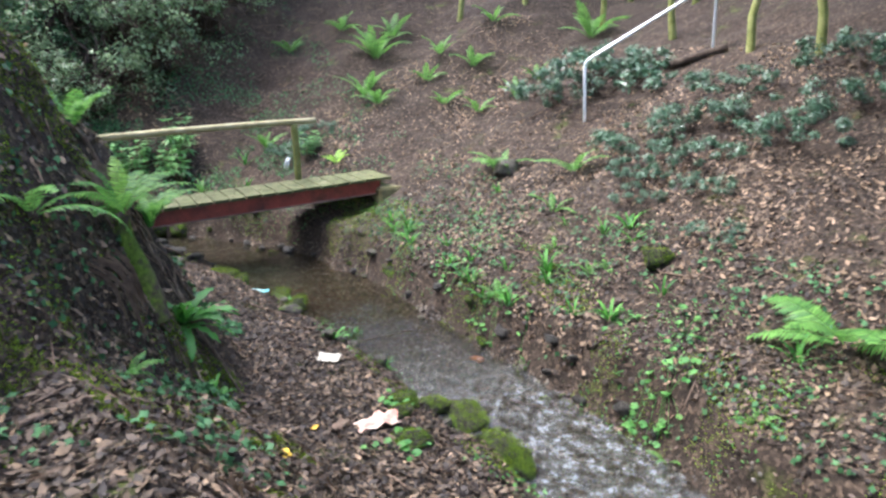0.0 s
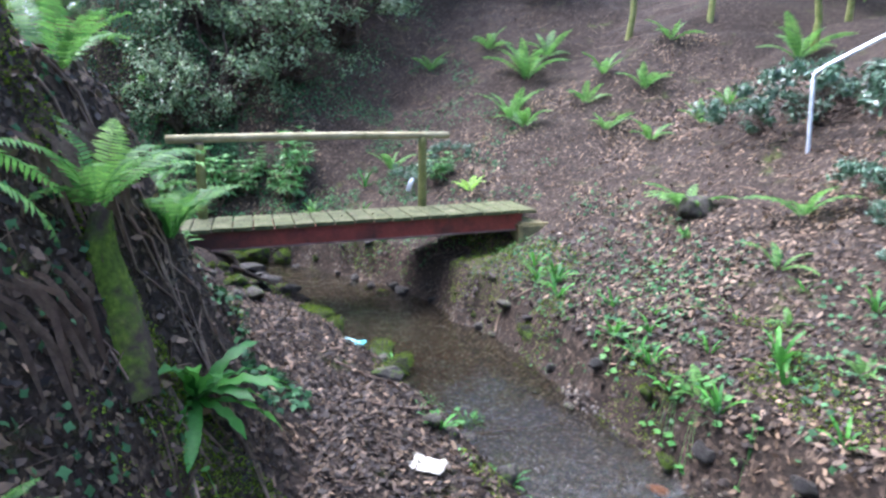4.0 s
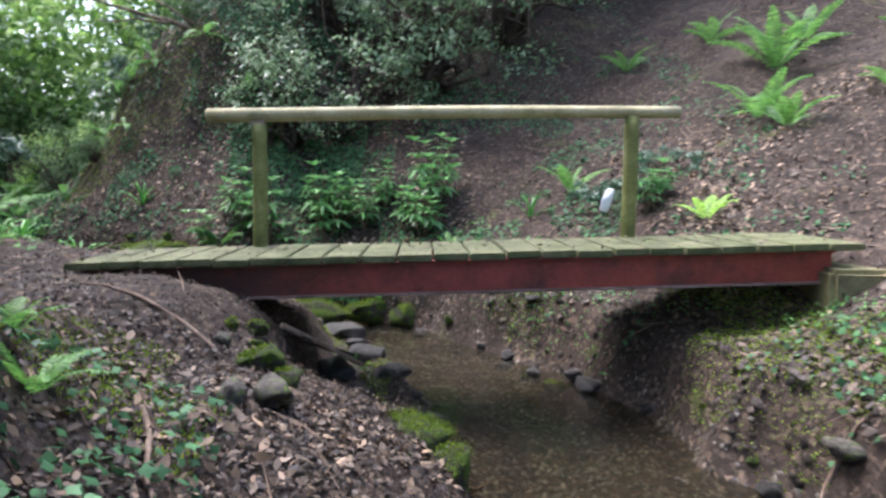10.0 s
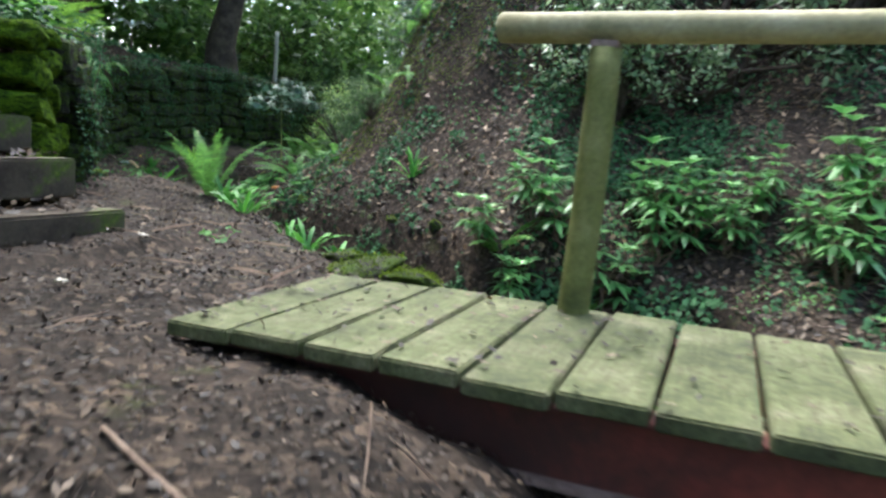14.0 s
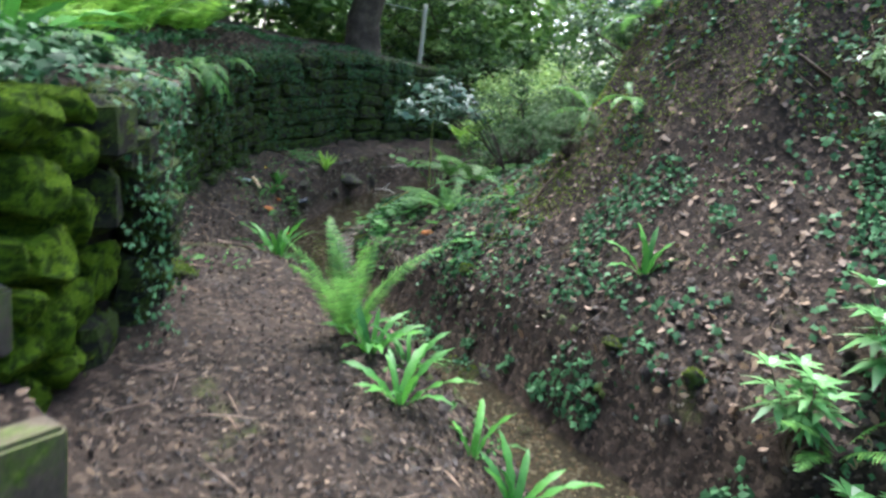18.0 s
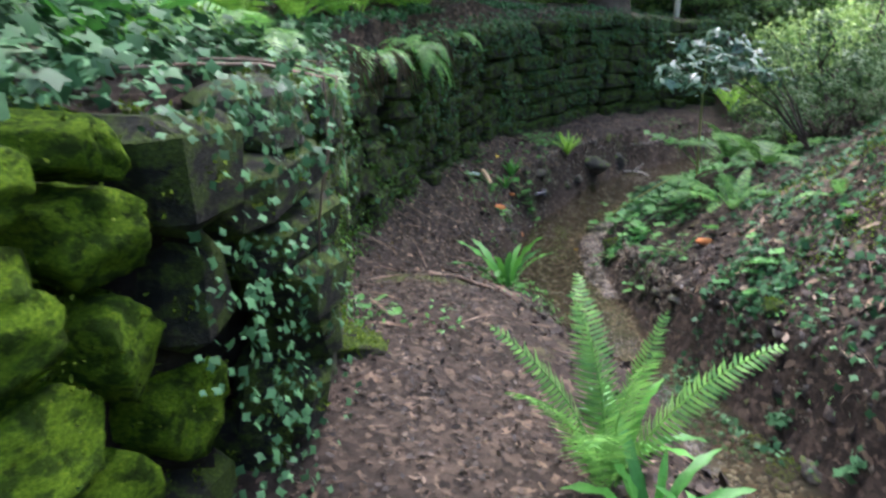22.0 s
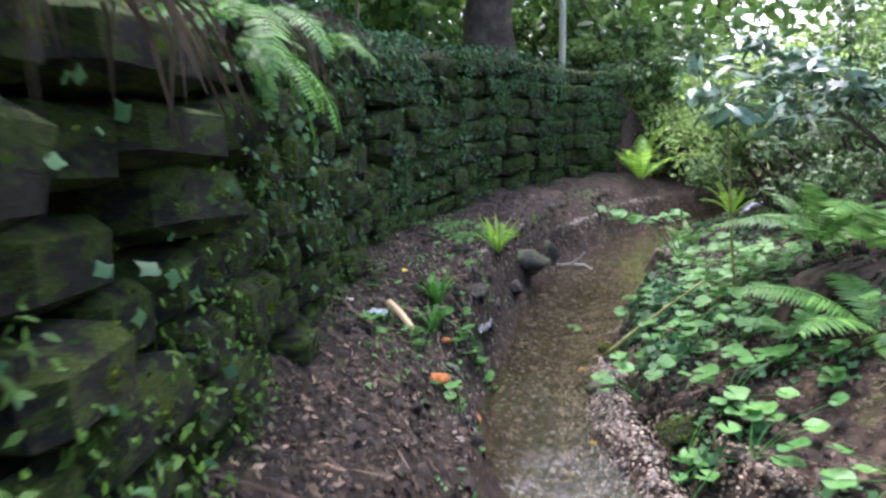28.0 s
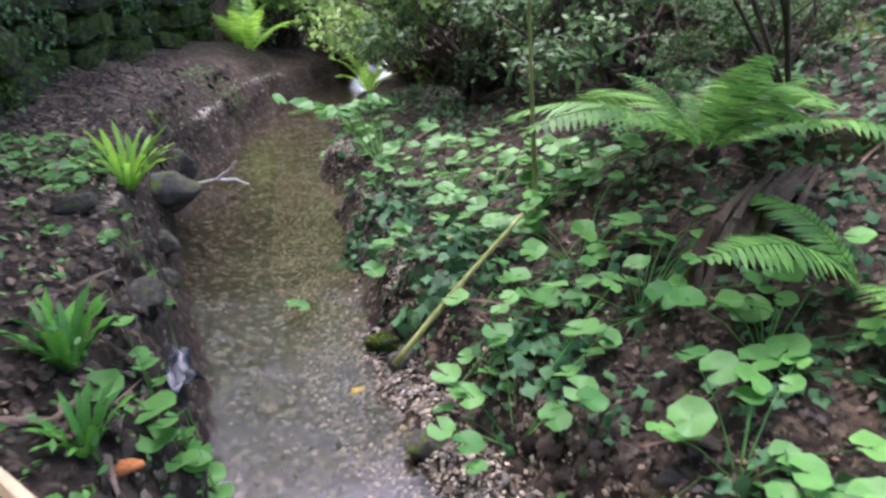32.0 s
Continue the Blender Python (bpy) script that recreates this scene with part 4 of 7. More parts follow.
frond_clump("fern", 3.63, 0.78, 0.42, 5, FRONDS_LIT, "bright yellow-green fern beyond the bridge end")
frond_clump("fern", 2.81, 2.4, 0.5, 7, FRONDS, GREEN_FERN, group="ferns on the far slope")
frond_clump("fern", 2.35, 2.27, 0.35, 6, BLADES, TONGUE, piece="blade")
frond_clump("fern", 0.75, 2.1, 0.42, 7, FRONDS, "low green fern under the far bank")
frond_clump("fern", 1.5, 1.93, 0.34, 7, FRONDS, "low green fern under the far bank")
frond_clump("fern", 2.2, 1.55, 0.25, 6, BLADES, TONGUE, piece="blade")
for x, y, s in ((0.14, -4.93, 0.34), (3.4, -2.74, 0.26), (4.9, -5.24, 0.3), (3.38, -4.63, 0.28), (3.83, -5.23, 0.3), (3.75, -6.3, 0.25), (1.76, -4.36, 0.2), (1.8, -2.69, 0.22), (2.12, -3.93, 0.18), (2.08, -4.87, 0.2), (3.54, -2.41, 0.26), (3.41, -3.81, 0.24), (3.43, -4.16, 0.22), (3.95, -5.04, 0.3), (3.41, -5.15, 0.26), (0.33, -6.1, 0.2)):
    frond_clump("tongue_fern", x, y, s, 9, BLADES, TONGUE, piece="blade", group="tongue ferns", z=None)
for x, y, s in ((-0.45, -2.3, 0.3), (0.0, -2.95, 0.3), (-0.1, -3.2, 0.4)):
    frond_clump("fern", x, y, s, 7, FRONDS, "small green fern at the foot of the root bank", group="ferns at the root bank")
for x, y, s in ((-3.1, 5.3, 0.5), (-2.6, 5.0, 0.55), (-3.5, 5.4, 0.5), (-1.9, 4.9, 0.5), (-3.3, 6.1, 0.6), (-1.2, 4.6, 0.5), (-2.9, 4.7, 0.4), (-3.9, 4.9, 0.35)):
    frond_clump("fern", x, y, s, 6, FRONDS_HANG + FRONDS[2:], "fern hanging on the steep mossy mound", group="ferns on the mound")
edge_ = random.Random(17)
for k in range(26):
    y = edge_.uniform(-8.2, -1.6)
    x = (2.75 if y < -4 else 2.95) + 0.45 + edge_.random() ** 1.6 * 1.5
    if edge_.random() < 0.6:
        frond_clump("tongue_fern", x, y, edge_.uniform(0.13, 0.24), 8, BLADES, "small tongue fern on the leafy stream bank", piece="blade", group="tongue ferns")
    else:
        frond_clump("fern", x, y, edge_.uniform(0.16, 0.3), 6, FRONDS, "small green fern on the leafy stream bank", group="ferns on the far slope")
# on the flank of the root bank
BROAD = [strap(k + 30, STRAP, 52 - 20 * k, -25 - 12 * k, 0.075) for k in range(3)]
frond_clump("tongue_fern", 0.25, -5.34, 0.46, 18, BROAD, "large glossy tongue fern low on the root bank", piece="blade", tilt=14, spread=(-140, 80), z=ground_at(0.25, -5.34) + 0.05)
for x, y, s in ((-0.2, -6.7, 0.22), (0.0, -4.5, 0.34), (0.05, -3.9, 0.3), (-0.2, -3.5, 0.32)):
    frond_clump("fern", x, y, s, 7, FRONDS_HANG + FRONDS[2:], "dark green fern drooping from the root bank", spread=(-100, 100), group="ferns at the root bank")
# between the bridge and the wall
for x, y, s, n in ((-2.62, 1.56, 0.3, 11), (-2.35, 1.72, 0.27, 9), (-3.0, 1.85, 0.3, 12), (-2.85, 1.95, 0.28, 9), (-1.75, 1.35, 0.3, 9), (-1.3, 1.15, 0.28, 9), (-2.05, 1.5, 0.32, 10), (-2.33, 3.7, 0.34, 8), (-3.3, 2.15, 0.3, 8)):
    frond_clump("tongue_fern", x, y, s, n, BLADES, TONGUE, piece="blade", group="tongue ferns")
FINE = [frond(40 + k, 38, 86 - 4 * k, 50 - 10 * k, 0.13, FERN, 0.7) for k in range(4)]
frond_clump("fern", -3.16, 1.86, 0.66, 8, FINE, "upright green shuttlecock fern at the path edge", tilt=8)
frond_clump("fern", -1.15, 2.95, 0.6, 8, FRONDS, "green fern above the stream bank", z=-0.35)
frond_clump("fern", -0.45, 2.75, 0.45, 7, FRONDS, "green fern above the stream bank")
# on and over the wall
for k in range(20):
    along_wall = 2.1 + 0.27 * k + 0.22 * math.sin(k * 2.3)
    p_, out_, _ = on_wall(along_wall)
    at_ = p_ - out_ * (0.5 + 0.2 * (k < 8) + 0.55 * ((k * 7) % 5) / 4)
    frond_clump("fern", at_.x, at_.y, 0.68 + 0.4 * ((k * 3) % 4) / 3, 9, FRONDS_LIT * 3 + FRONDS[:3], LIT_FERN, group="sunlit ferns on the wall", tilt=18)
frond_clump("tongue_fern", -4.3, 0.92, 0.62, 12, BLADES, "tall dark tongue fern on top of the wall", piece="blade")
for x, y, s, z, a in ((-4.35, 1.66, 0.5, 1.0, -60), (-5.9, 2.85, 0.75, 1.0, -45), (-6.55, 3.65, 0.8, 1.05, -45), (-7.3, 4.6, 0.7, 1.1, -40), (-5.2, 2.15, 0.4, 0.5, -50)):
    frond_clump("hanging_fern", x, y, s * 0.58, 6, FRONDS_HANG, "fern hanging down the face of the stone wall", z=z, spread=(a - 75, a + 75), group="hanging ferns")
ARCHED = [frond(50 + k, 24, 38 - 6 * k, -48 - 6 * k, 0.2, FERN) for k in range(2)]
frond_clump("hanging_fern", -4.76, 1.66, 0.56, 5, ARCHED, "fern arching out over the ivy on the wall top", z=1.08, spread=(-95, 20), group="hanging ferns")
DROOPING = [frond(54 + k, 26, -10 - 12 * k, -86, 0.17, FERN) for k in range(2)]
for k, s_ in enumerate((4.9,)):
    p_, out_, _ = on_wall(s_)
    a_ = math.degrees(math.atan2(out_.y, out_.x))
    frond_clump("hanging_fern", p_.x + out_.x * 0.02, p_.y + out_.y * 0.02, 0.42 + 0.05 * k, 7, DROOPING, "thick dark fern hanging down over the edge of the stone wall", z=wall_top(s_) - 0.02, spread=(a_ - 60, a_ + 60), group="hanging ferns")
# the upper reach
frond_clump("grass_tuft", -7.1, 5.16, 0.16, 18, BLADES[:2], "small tuft of green grass on the bank edge", "grass", piece="blade", tilt=10)
frond_clump("grass_tuft", -7.24, 5.37, 0.2, 22, BLADES[:2], "green grass tuft among debris on the bank edge", "grass", piece="blade", tilt=10)
frond_clump("fern", -1.4, 2.25, 0.45, 8, FRONDS, "green fern low on the stream bank")
frond_clump("tongue_fern", -4.98, 3.2, 0.4, 10, BLADES, TONGUE, piece="blade", group="tongue ferns")
frond_clump("tongue_fern", -7.74, 6.75, 0.3, 30, BLADES_LIT, "bright upright tuft of narrow leaves on the stream edge", "plant", piece="blade", tilt=6, z=-0.22)
frond_clump("fern", -5.35, 6.75, 1.05, 7, BRACKEN, "wide green bracken-like fern arching over the bank", z=0.05)
frond_clump("fern", -5.15, 5.85, 0.6, 6, BRACKEN, "bright green spreading fern on the bank")
frond_clump("fern", -5.5, 6.4, 0.55, 7, FRONDS, "green fern on the leafy bank", z=0.1)
frond_clump("fern", -4.85, 5.45, 0.5, 6, FRONDS, "green fern on the leafy bank")
frond_clump("fern", -7.1, 9.2, 0.36, 7, FRONDS, "bright green fern at the stream head")
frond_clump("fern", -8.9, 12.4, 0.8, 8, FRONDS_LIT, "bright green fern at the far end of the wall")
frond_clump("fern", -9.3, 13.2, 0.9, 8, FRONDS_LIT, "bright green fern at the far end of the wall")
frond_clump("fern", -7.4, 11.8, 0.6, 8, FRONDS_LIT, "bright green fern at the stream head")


def round_plant(x, y, count, size, seed, reach=0.3, tall=0.17, label="round bright green leaves on stalks over the bank"):
    """Round leaves on thin stalks that rise from one root."""
    r = random.Random(seed)
    plant = thing("round_leaf_plant", label, "plant", pose(x, y, ground_at(x, y) - 0.01), "round-leaved plants")
    for k in range(count):
        dx, dy = r.uniform(-reach, reach), r.uniform(-reach, reach)
        lift = ground_at(x + dx, y + dy) - ground_at(x, y) + r.uniform(0.3 * tall, tall)
        s = size * r.uniform(0.65, 1.25)
        pts = [Vector((0, 0, 0)), Vector((dx * 0.5, dy * 0.5, max(0.02, lift * 0.7))), Vector((dx, dy, lift))]
        vs, fs = strip(pts, [0.003, 0.002, 0.002], (0.3, 1, 0.2))
        stalk = part("stalk", mesh_of("stalk", vs, fs, ROUND), plant)
        part("leaf", r.choice(DISCS), stalk, m=pose(dx, dy, lift, r.uniform(-14, 26), r.uniform(-24, 8), r.uniform(-60, 60)) @ Matrix.Diagonal((s, s, s, 1)))
    return plant


for k, (x, y, n) in enumerate(((-5.85, 5.95, 9), (-6.0, 6.3, 9), (-6.15, 6.75, 9), (-6.3, 7.1, 9), (-6.5, 7.6, 9), (-5.6, 5.6, 8), (-5.75, 5.3, 6), (-6.2, 6.05, 6), (-6.7, 8.1, 9), (-6.9, 8.7, 8), (-5.95, 7.3, 7), (-4.95, 4.75, 3), (-5.55, 4.95, 5), (-6.25, 5.65, 5), (-5.9, 6.9, 8), (-6.35, 8.2, 8), (-4.0, 4.35, 4), (-7.25, 9.3, 8), (-6.55, 6.7, 5))):
    round_plant(x + 0.1, y + 0.06, n + 9, 0.094, k)
for k, (x, y, n, size, reach) in enumerate(((3.38, -4.75, 14, 0.06, 0.2), (3.35, -5.05, 12, 0.055, 0.16), (3.77, -6.38, 12, 0.06, 0.16), (3.91, -7.0, 10, 0.06, 0.16), (3.49, -7.27, 16, 0.07, 0.2), (3.42, -7.05, 8, 0.06, 0.12), (3.42, -3.84, 12, 0.055, 0.16), (3.42, -4.1, 12, 0.055, 0.16), (3.41, -5.45, 6, 0.05, 0.1), (1.75, -6.1, 14, 0.06, 0.18), (1.41, -6.85, 18, 0.065, 0.22), (0.39, -5.78, 8, 0.05, 0.14), (2.1, -3.9, 8, 0.07, 0.14), (-7.95, 6.6, 26, 0.055, 0.24), (-7.8, 6.3, 18, 0.05, 0.18), (-8.1, 6.95, 16, 0.05, 0.18), (-7.03, 4.9, 7, 0.05, 0.06), (-6.9, 4.77, 6, 0.05, 0.06), (-7.01, 4.64, 5, 0.055, 0.06), (-7.59, 5.89, 8, 0.045, 0.12), (-7.04, 5.4, 8, 0.1, 0.1), (-7.08, 5.45, 9, 0.085, 0.14), (-7.5, 5.15, 8, 0.06, 0.14), (-7.35, 5.95, 8, 0.05, 0.14), (-6.6, 4.75, 8, 0.05, 0.12), (-4.5, 1.95, 9, 0.055, 0.15), (-5.0, 3.15, 12, 0.055, 0.2), (-2.0, 0.62, 6, 0.05, 0.1))):
    round_plant(x, y, n, size, 200 + k, reach, 0.1, "low patch of small green weeds on the bank edge")
low = thing("water_weed", "small bright green weed tuft standing in the water", "weed", pose(-7.02, 6.63, -0.69))
for k in range(7):
    part("leaf", DISCS[k % 4], low, m=pose(0.03 * math.cos(k * 0.9), 0.03 * math.sin(k * 0.9), 0.02 + 0.004 * k, 15, -10, 50 * k) @ Matrix.Diagonal((0.05, 0.05, 0.05, 1)))
over = thing("overhanging_spray", "spray of broad green leaves hanging low over the stream", "plant", pose(-6.85, 8.35, ground_at(-6.85, 8.35)))
spray_r = random.Random(14)
for k in range(5):
    tip = Vector((-0.5 + 0.12 * k, -0.55 + 0.1 * k + spray_r.uniform(-0.1, 0.1), 0.5 + spray_r.uniform(-0.08, 0.06)))
    vs, fs = strip([Vector((0, 0, 0)), tip * 0.5 + Vector((0, 0, 0.16)), tip], [0.006, 0.005, 0.003], (0.3, 1, 0.2))
    stem = part("stem", mesh_of("stem", vs, fs, ROUND), over)
    for j in range(4):
        at = (tip * 0.5 + Vector((0, 0, 0.16))).lerp(tip, 0.25 * (j + 1)) + Vector((spray_r.uniform(-0.05, 0.05), spray_r.uniform(-0.05, 0.05), 0))
        size = spray_r.uniform(0.11, 0.17)
        part("leaf", DISCS[(k + j) % 4], stem, m=pose(at.x, at.y, at.z, spray_r.uniform(-10, 30), spray_r.uniform(-25, 10), spray_r.uniform(0, 360)) @ Matrix.Diagonal((size, size * 0.7, size, 1)))


# leaf shapes for the joined foliage
OVAL = np.array([(-0.5, 0, 0), (-0.1, 0.22, 0.04), (-0.1, -0.22, 0.04), (0.25, 0.18, 0.02), (0.25, -0.18, 0.02), (0.55, 0, -0.06)])
OVAL_T = np.array([(0, 2, 1), (1, 2, 4), (1, 4, 3), (3, 4, 5)])
LOBED = np.array([(0, 0, 0.03), (-0.45, 0.12, 0), (-0.2, 0.3, 0), (0.0, 0.55, -0.05), (0.15, 0.25, 0), (0.6, 0.0, -0.06), (0.15, -0.25, 0), (0.0, -0.55, -0.05), (-0.2, -0.3, 0), (-0.45, -0.12, 0)])
LOBED_T = np.array([(0, k, k + 1) for k in range(9, 0, -1) if k < 9] + [(0, 9, 1)])[:, ::-1]
CURLED = np.array([(-0.5, 0, 0.0), (-0.15, 0.24, 0.12), (-0.15, -0.24, 0.06), (0.2, 0.2, 0.1), (0.2, -0.2, 0.02), (0.55, 0.05, 0.16)])


def ball_points(n, centre, radii, r, shell=0.5):
    v = r.normal(size=(n, 3))
    v /= np.linalg.norm(v, axis=1, keepdims=True)
    return np.array(centre) + v * (shell + (1 - shell) * r.rand(n, 1)) * np.array(radii), v


def branch(points, radius0, radius1, sides=6):
    """A tapering limb through points."""
    vs, fs = [], []
    n = len(points)
    for k, p in enumerate(points):
        d = (points[min(k + 1, n - 1)] - points[max(k - 1, 0)]).normalized()
        a = d.orthogonal().normalized()
        b = d.cross(a)
        rad = radius0 + (radius1 - radius0) * k / (n - 1)
        vs += [p + (a * math.cos(t) + b * math.sin(t)) * rad for t in (2 * math.pi * s / sides for s in range(sides))]
        if k:
            fs += [((k - 1) * sides + s, (k - 1) * sides + (s + 1) % sides, k * sides + (s + 1) % sides, k * sides + s) for s in range(sides)]
    return vs, fs


def limb(start, end, bend, r, steps=6):
    pts = []
    for k in range(steps + 1):
        u = k / steps
        p = start.lerp(end, u)
        if 0 < k:
            p += Vector((r.uniform(-1, 1), r.uniform(-1, 1), r.uniform(-0.4, 1))) * bend * math.sin(math.pi * min(u, 0.9))
        pts.append(p)
    return pts


def shrub_meshes(seed, width, height, leaves, leaf, material, clumps=26, spread=0.32):
    """Stems and foliage of a bush that grows from the origin; the foliage stands in clumps with gaps."""
    r, q_ = random.Random(seed), np.random.RandomState(seed)
    sv, sf, P, N = [], [], [], []
    for k in range(clumps):
        a, rad = r.uniform(0, 6.28), width * math.sqrt(r.random())
        top = Vector((math.cos(a) * rad, math.sin(a) * rad, height * r.uniform(0.18, 1.0) * (1 - 0.35 * rad / width)))
        vs, fs = branch(limb(Vector((r.uniform(-0.1, 0.1), r.uniform(-0.1, 0.1), 0)), top, 0.12 * height, r), 0.014 * height, 0.003 * height, 5)
        sf += [tuple(i + len(sv) for i in f) for f in fs]
        sv += vs
        size = spread * height * r.uniform(0.5, 1.1)
        p, n = ball_points(leaves // clumps, top, (size, size, size * 0.7), q_, 0.25)
        P.append(p)
        N.append(n * 0.6 + np.array((0, 0, 0.8)))
    P, N = np.concatenate(P), np.concatenate(N)
    P[:, 2] = np.maximum(P[:, 2], 0.03)
    return mesh_of("branching_stem", sv, sf, BARK, True), joined("foliage", OVAL, OVAL_T, P, N, leaf * (0.6 + 0.8 * q_.rand(len(P))), material, seed, 0.5)


def bush(name, label, x, y, meshes, size=1.0, turn=0.0, z=None, group="", category="shrub"):
    ob = thing(name, label, category, pose(x, y, (ground_at(x, y) - 0.03) if z is None else z, 0, 0, turn), group)
    tagged(part("branching_stem", meshes[0], ob, m=Matrix.Scale(size, 4)), kind="stuff")
    tagged(part("foliage", meshes[1], ob, m=Matrix.Scale(size, 4)), kind="stuff")
    return ob


def whorled(seed, height=0.6, stems=5, material=None):
    """The stems of a small evergreen, each with whorls of long leaves at its end."""
    r = random.Random(seed)
    made = []
    for k in range(stems):
        lv, lf = [], []
        a = 6.28 * k / stems + r.uniform(-0.4, 0.4)
        tip = Vector((math.cos(a) * 0.42 * height * r.random(), math.sin(a) * 0.42 * height * r.random(), height * r.uniform(0.5, 1.05)))
        vs, fs = branch(limb(Vector((0, 0, 0)), tip, 0.05, r), 0.008, 0.004, 5)
        for ring in range(3):
            at = Vector((0, 0, 0)).lerp(tip, 1 - 0.18 * ring)
            for j in range(7):
                b = 6.28 * j / 7 + ring * 0.5
                e = 0.7 - 0.45 * ring
                out = Vector((math.cos(b) * math.cos(e), math.sin(b) * math.cos(e), math.sin(e) - 0.2))
                side = out.cross(Vector((0, 0, 1))).normalized()
                ln, w = 0.15 * r.uniform(0.8, 1.25), 0.024
                n = len(lv)
                lv += [at, at + out * ln * 0.45 + side * w, at + out * ln * 0.45 - side * w + Vector((0, 0, 0.004)), at + out * ln + Vector((0, 0, -0.03))]
                lf += [(n, n + 2, n + 1), (n + 1, n + 2, n + 3)]
        made.append((mesh_of("stem", vs, fs, TWIG, True), mesh_of("foliage", lv, lf, material)))
    return made


RHODO = [whorled(k, 0.62, 6, SHRUB) for k in range(4)]
for k, (x, y, s) in enumerate(((-0.3, 2.75, 1.15), (0.05, 2.9, 1.2), (-0.05, 3.3, 1.3), (0.3, 3.1, 1.0), (0.5, 2.95, 0.9), (1.3, 2.95, 1.35), (1.2, 2.5, 1.1), (1.0, 2.75, 1.0), (1.35, 3.3, 1.1), (-0.6, 2.95, 1.2), (-0.95, 3.1, 1.2), (-1.0, 2.75, 1.0), (0.75, 3.3, 0.9), (3.3, 1.35, 0.8), (3.5, 1.55, 0.7), (-1.3, 2.85, 0.9))):
    ob = thing("evergreen_sapling", "young evergreen with whorls of long green leaves", "shrub", pose(x, y, ground_at(x, y) - 0.03, 0, 0, 67 * k), "evergreen saplings")
    for stem, leaves in RHODO[k % 4]:
        at = part("stem", stem, ob, m=Matrix.Scale(s, 4))
        part("foliage", leaves, at)

# ---- bushes, trees and the wood around ----
def open_way(x, y):
    """The two lanes in the wood through which the sky is seen low down: up the stream, and over the far slope."""
    a, b = math.degrees(math.atan2(y - 5.0, x + 6.4)), math.degrees(math.atan2(y + 7.5, x - 1.8))
    return 109 < a < 122 and y > 11 or 54 < b < 74 and y > 3


BIG_HOLLY = [shrub_meshes(60 + k, 1.5, 2.9, 3600, 0.085, HOLLY, 34, 0.2) for k in range(3)]
LOW_HOLLY = [shrub_meshes(70 + k, 0.6, 0.45, 2000, 0.042, BLUE_GREEN, 30, 0.26) for k in range(3)]
THICK_BUSH = [shrub_meshes(85 + k, 1.2, 1.9, 4600, 0.062, THICKET, 34, 0.19) for k in range(3)]
LIGHT_BUSH = [shrub_meshes(80 + k, 1.2, 1.9, 5200, 0.062, UNDER, 34, 0.19) for k in range(3)]
for k, (x, y, s) in enumerate(((0.1, 5.0, 0.95), (1.3, 5.6, 1.05), (-0.6, 4.5, 0.6), (2.5, 6.3, 1.1), (3.9, 7.8, 1.0), (0.4, 6.9, 1.2), (2.0, 8.2, 1.2), (-0.9, 5.9, 0.8), (-3.4, 7.6, 0.8), (5.6, 9.2, 1.1), (7.5, 7.5, 1.0))):
    bush("holly_bush", "tall dark glossy evergreen bush on the far slope", x, y, BIG_HOLLY[k % 3], s, 80 * k, group="dark bushes")
for k, (x, y, s) in enumerate(((7.43, -1.75, 1.9), (8.1, -1.3, 1.6), (6.9, -1.2, 1.3), (6.2, -3.9, 1.0), (6.7, -4.4, 1.0), (6.1, -5.0, 0.9), (7.0, -5.2, 1.1), (5.7, -4.5, 0.7), (6.6, -5.9, 0.9), (7.6, -4.2, 1.0), (7.4, -6.2, 1.1), (5.6, -5.6, 0.6), (5.3, -4.9, 0.55), (3.2, 1.8, 0.8), (3.75, 2.1, 0.8), (-2.7, 5.75, 0.8), (-3.3, 6.3, 1.0), (-1.7, 5.5, 0.9), (-2.2, 6.3, 1.1), (-3.0, 5.2, 0.5), (8.3, -5.4, 1.2), (5.0, -6.3, 0.5))):
    bush("low_evergreen", "low spreading blue-green evergreen among dead leaves", x, y, LOW_HOLLY[k % 3], s, 50 * k, group="low evergreens")
for k, (x, y, s) in enumerate(((-6.2, 9.6, 0.85), (-5.3, 8.7, 0.9), (-6.5, 11.1, 1.2), (-5.4, 10.2, 1.2), (-6.0, 12.6, 1.4), (-7.2, 14.0, 1.5), (-6.9, 12.3, 1.0), (-8.4, 15.5, 1.5), (-9.2, 15.0, 1.0), (-10.6, 14.0, 1.0), (-4.2, 9.6, 0.9), (-5.0, 7.2, 0.4))):
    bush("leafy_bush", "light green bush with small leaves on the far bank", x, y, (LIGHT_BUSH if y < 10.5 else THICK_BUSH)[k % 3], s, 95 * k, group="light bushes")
for k, (x, y, s) in enumerate(((-3.7, 5.5, 0.3), (-3.55, 6.5, 0.4), (-3.4, 4.85, 0.25), (-2.9, 6.9, 0.4), (-3.9, 6.0, 0.35), (-2.2, 5.3, 0.22))):
    bush("leafy_bush", "small green bush on the flank of the mossy mound", x, y, LIGHT_BUSH[k % 3], s, 40 * k, group="light bushes")
bush("leafy_bush", "drooping green bush on top of the root bank", -1.35, -2.75, LIGHT_BUSH[0], 0.6, 20)


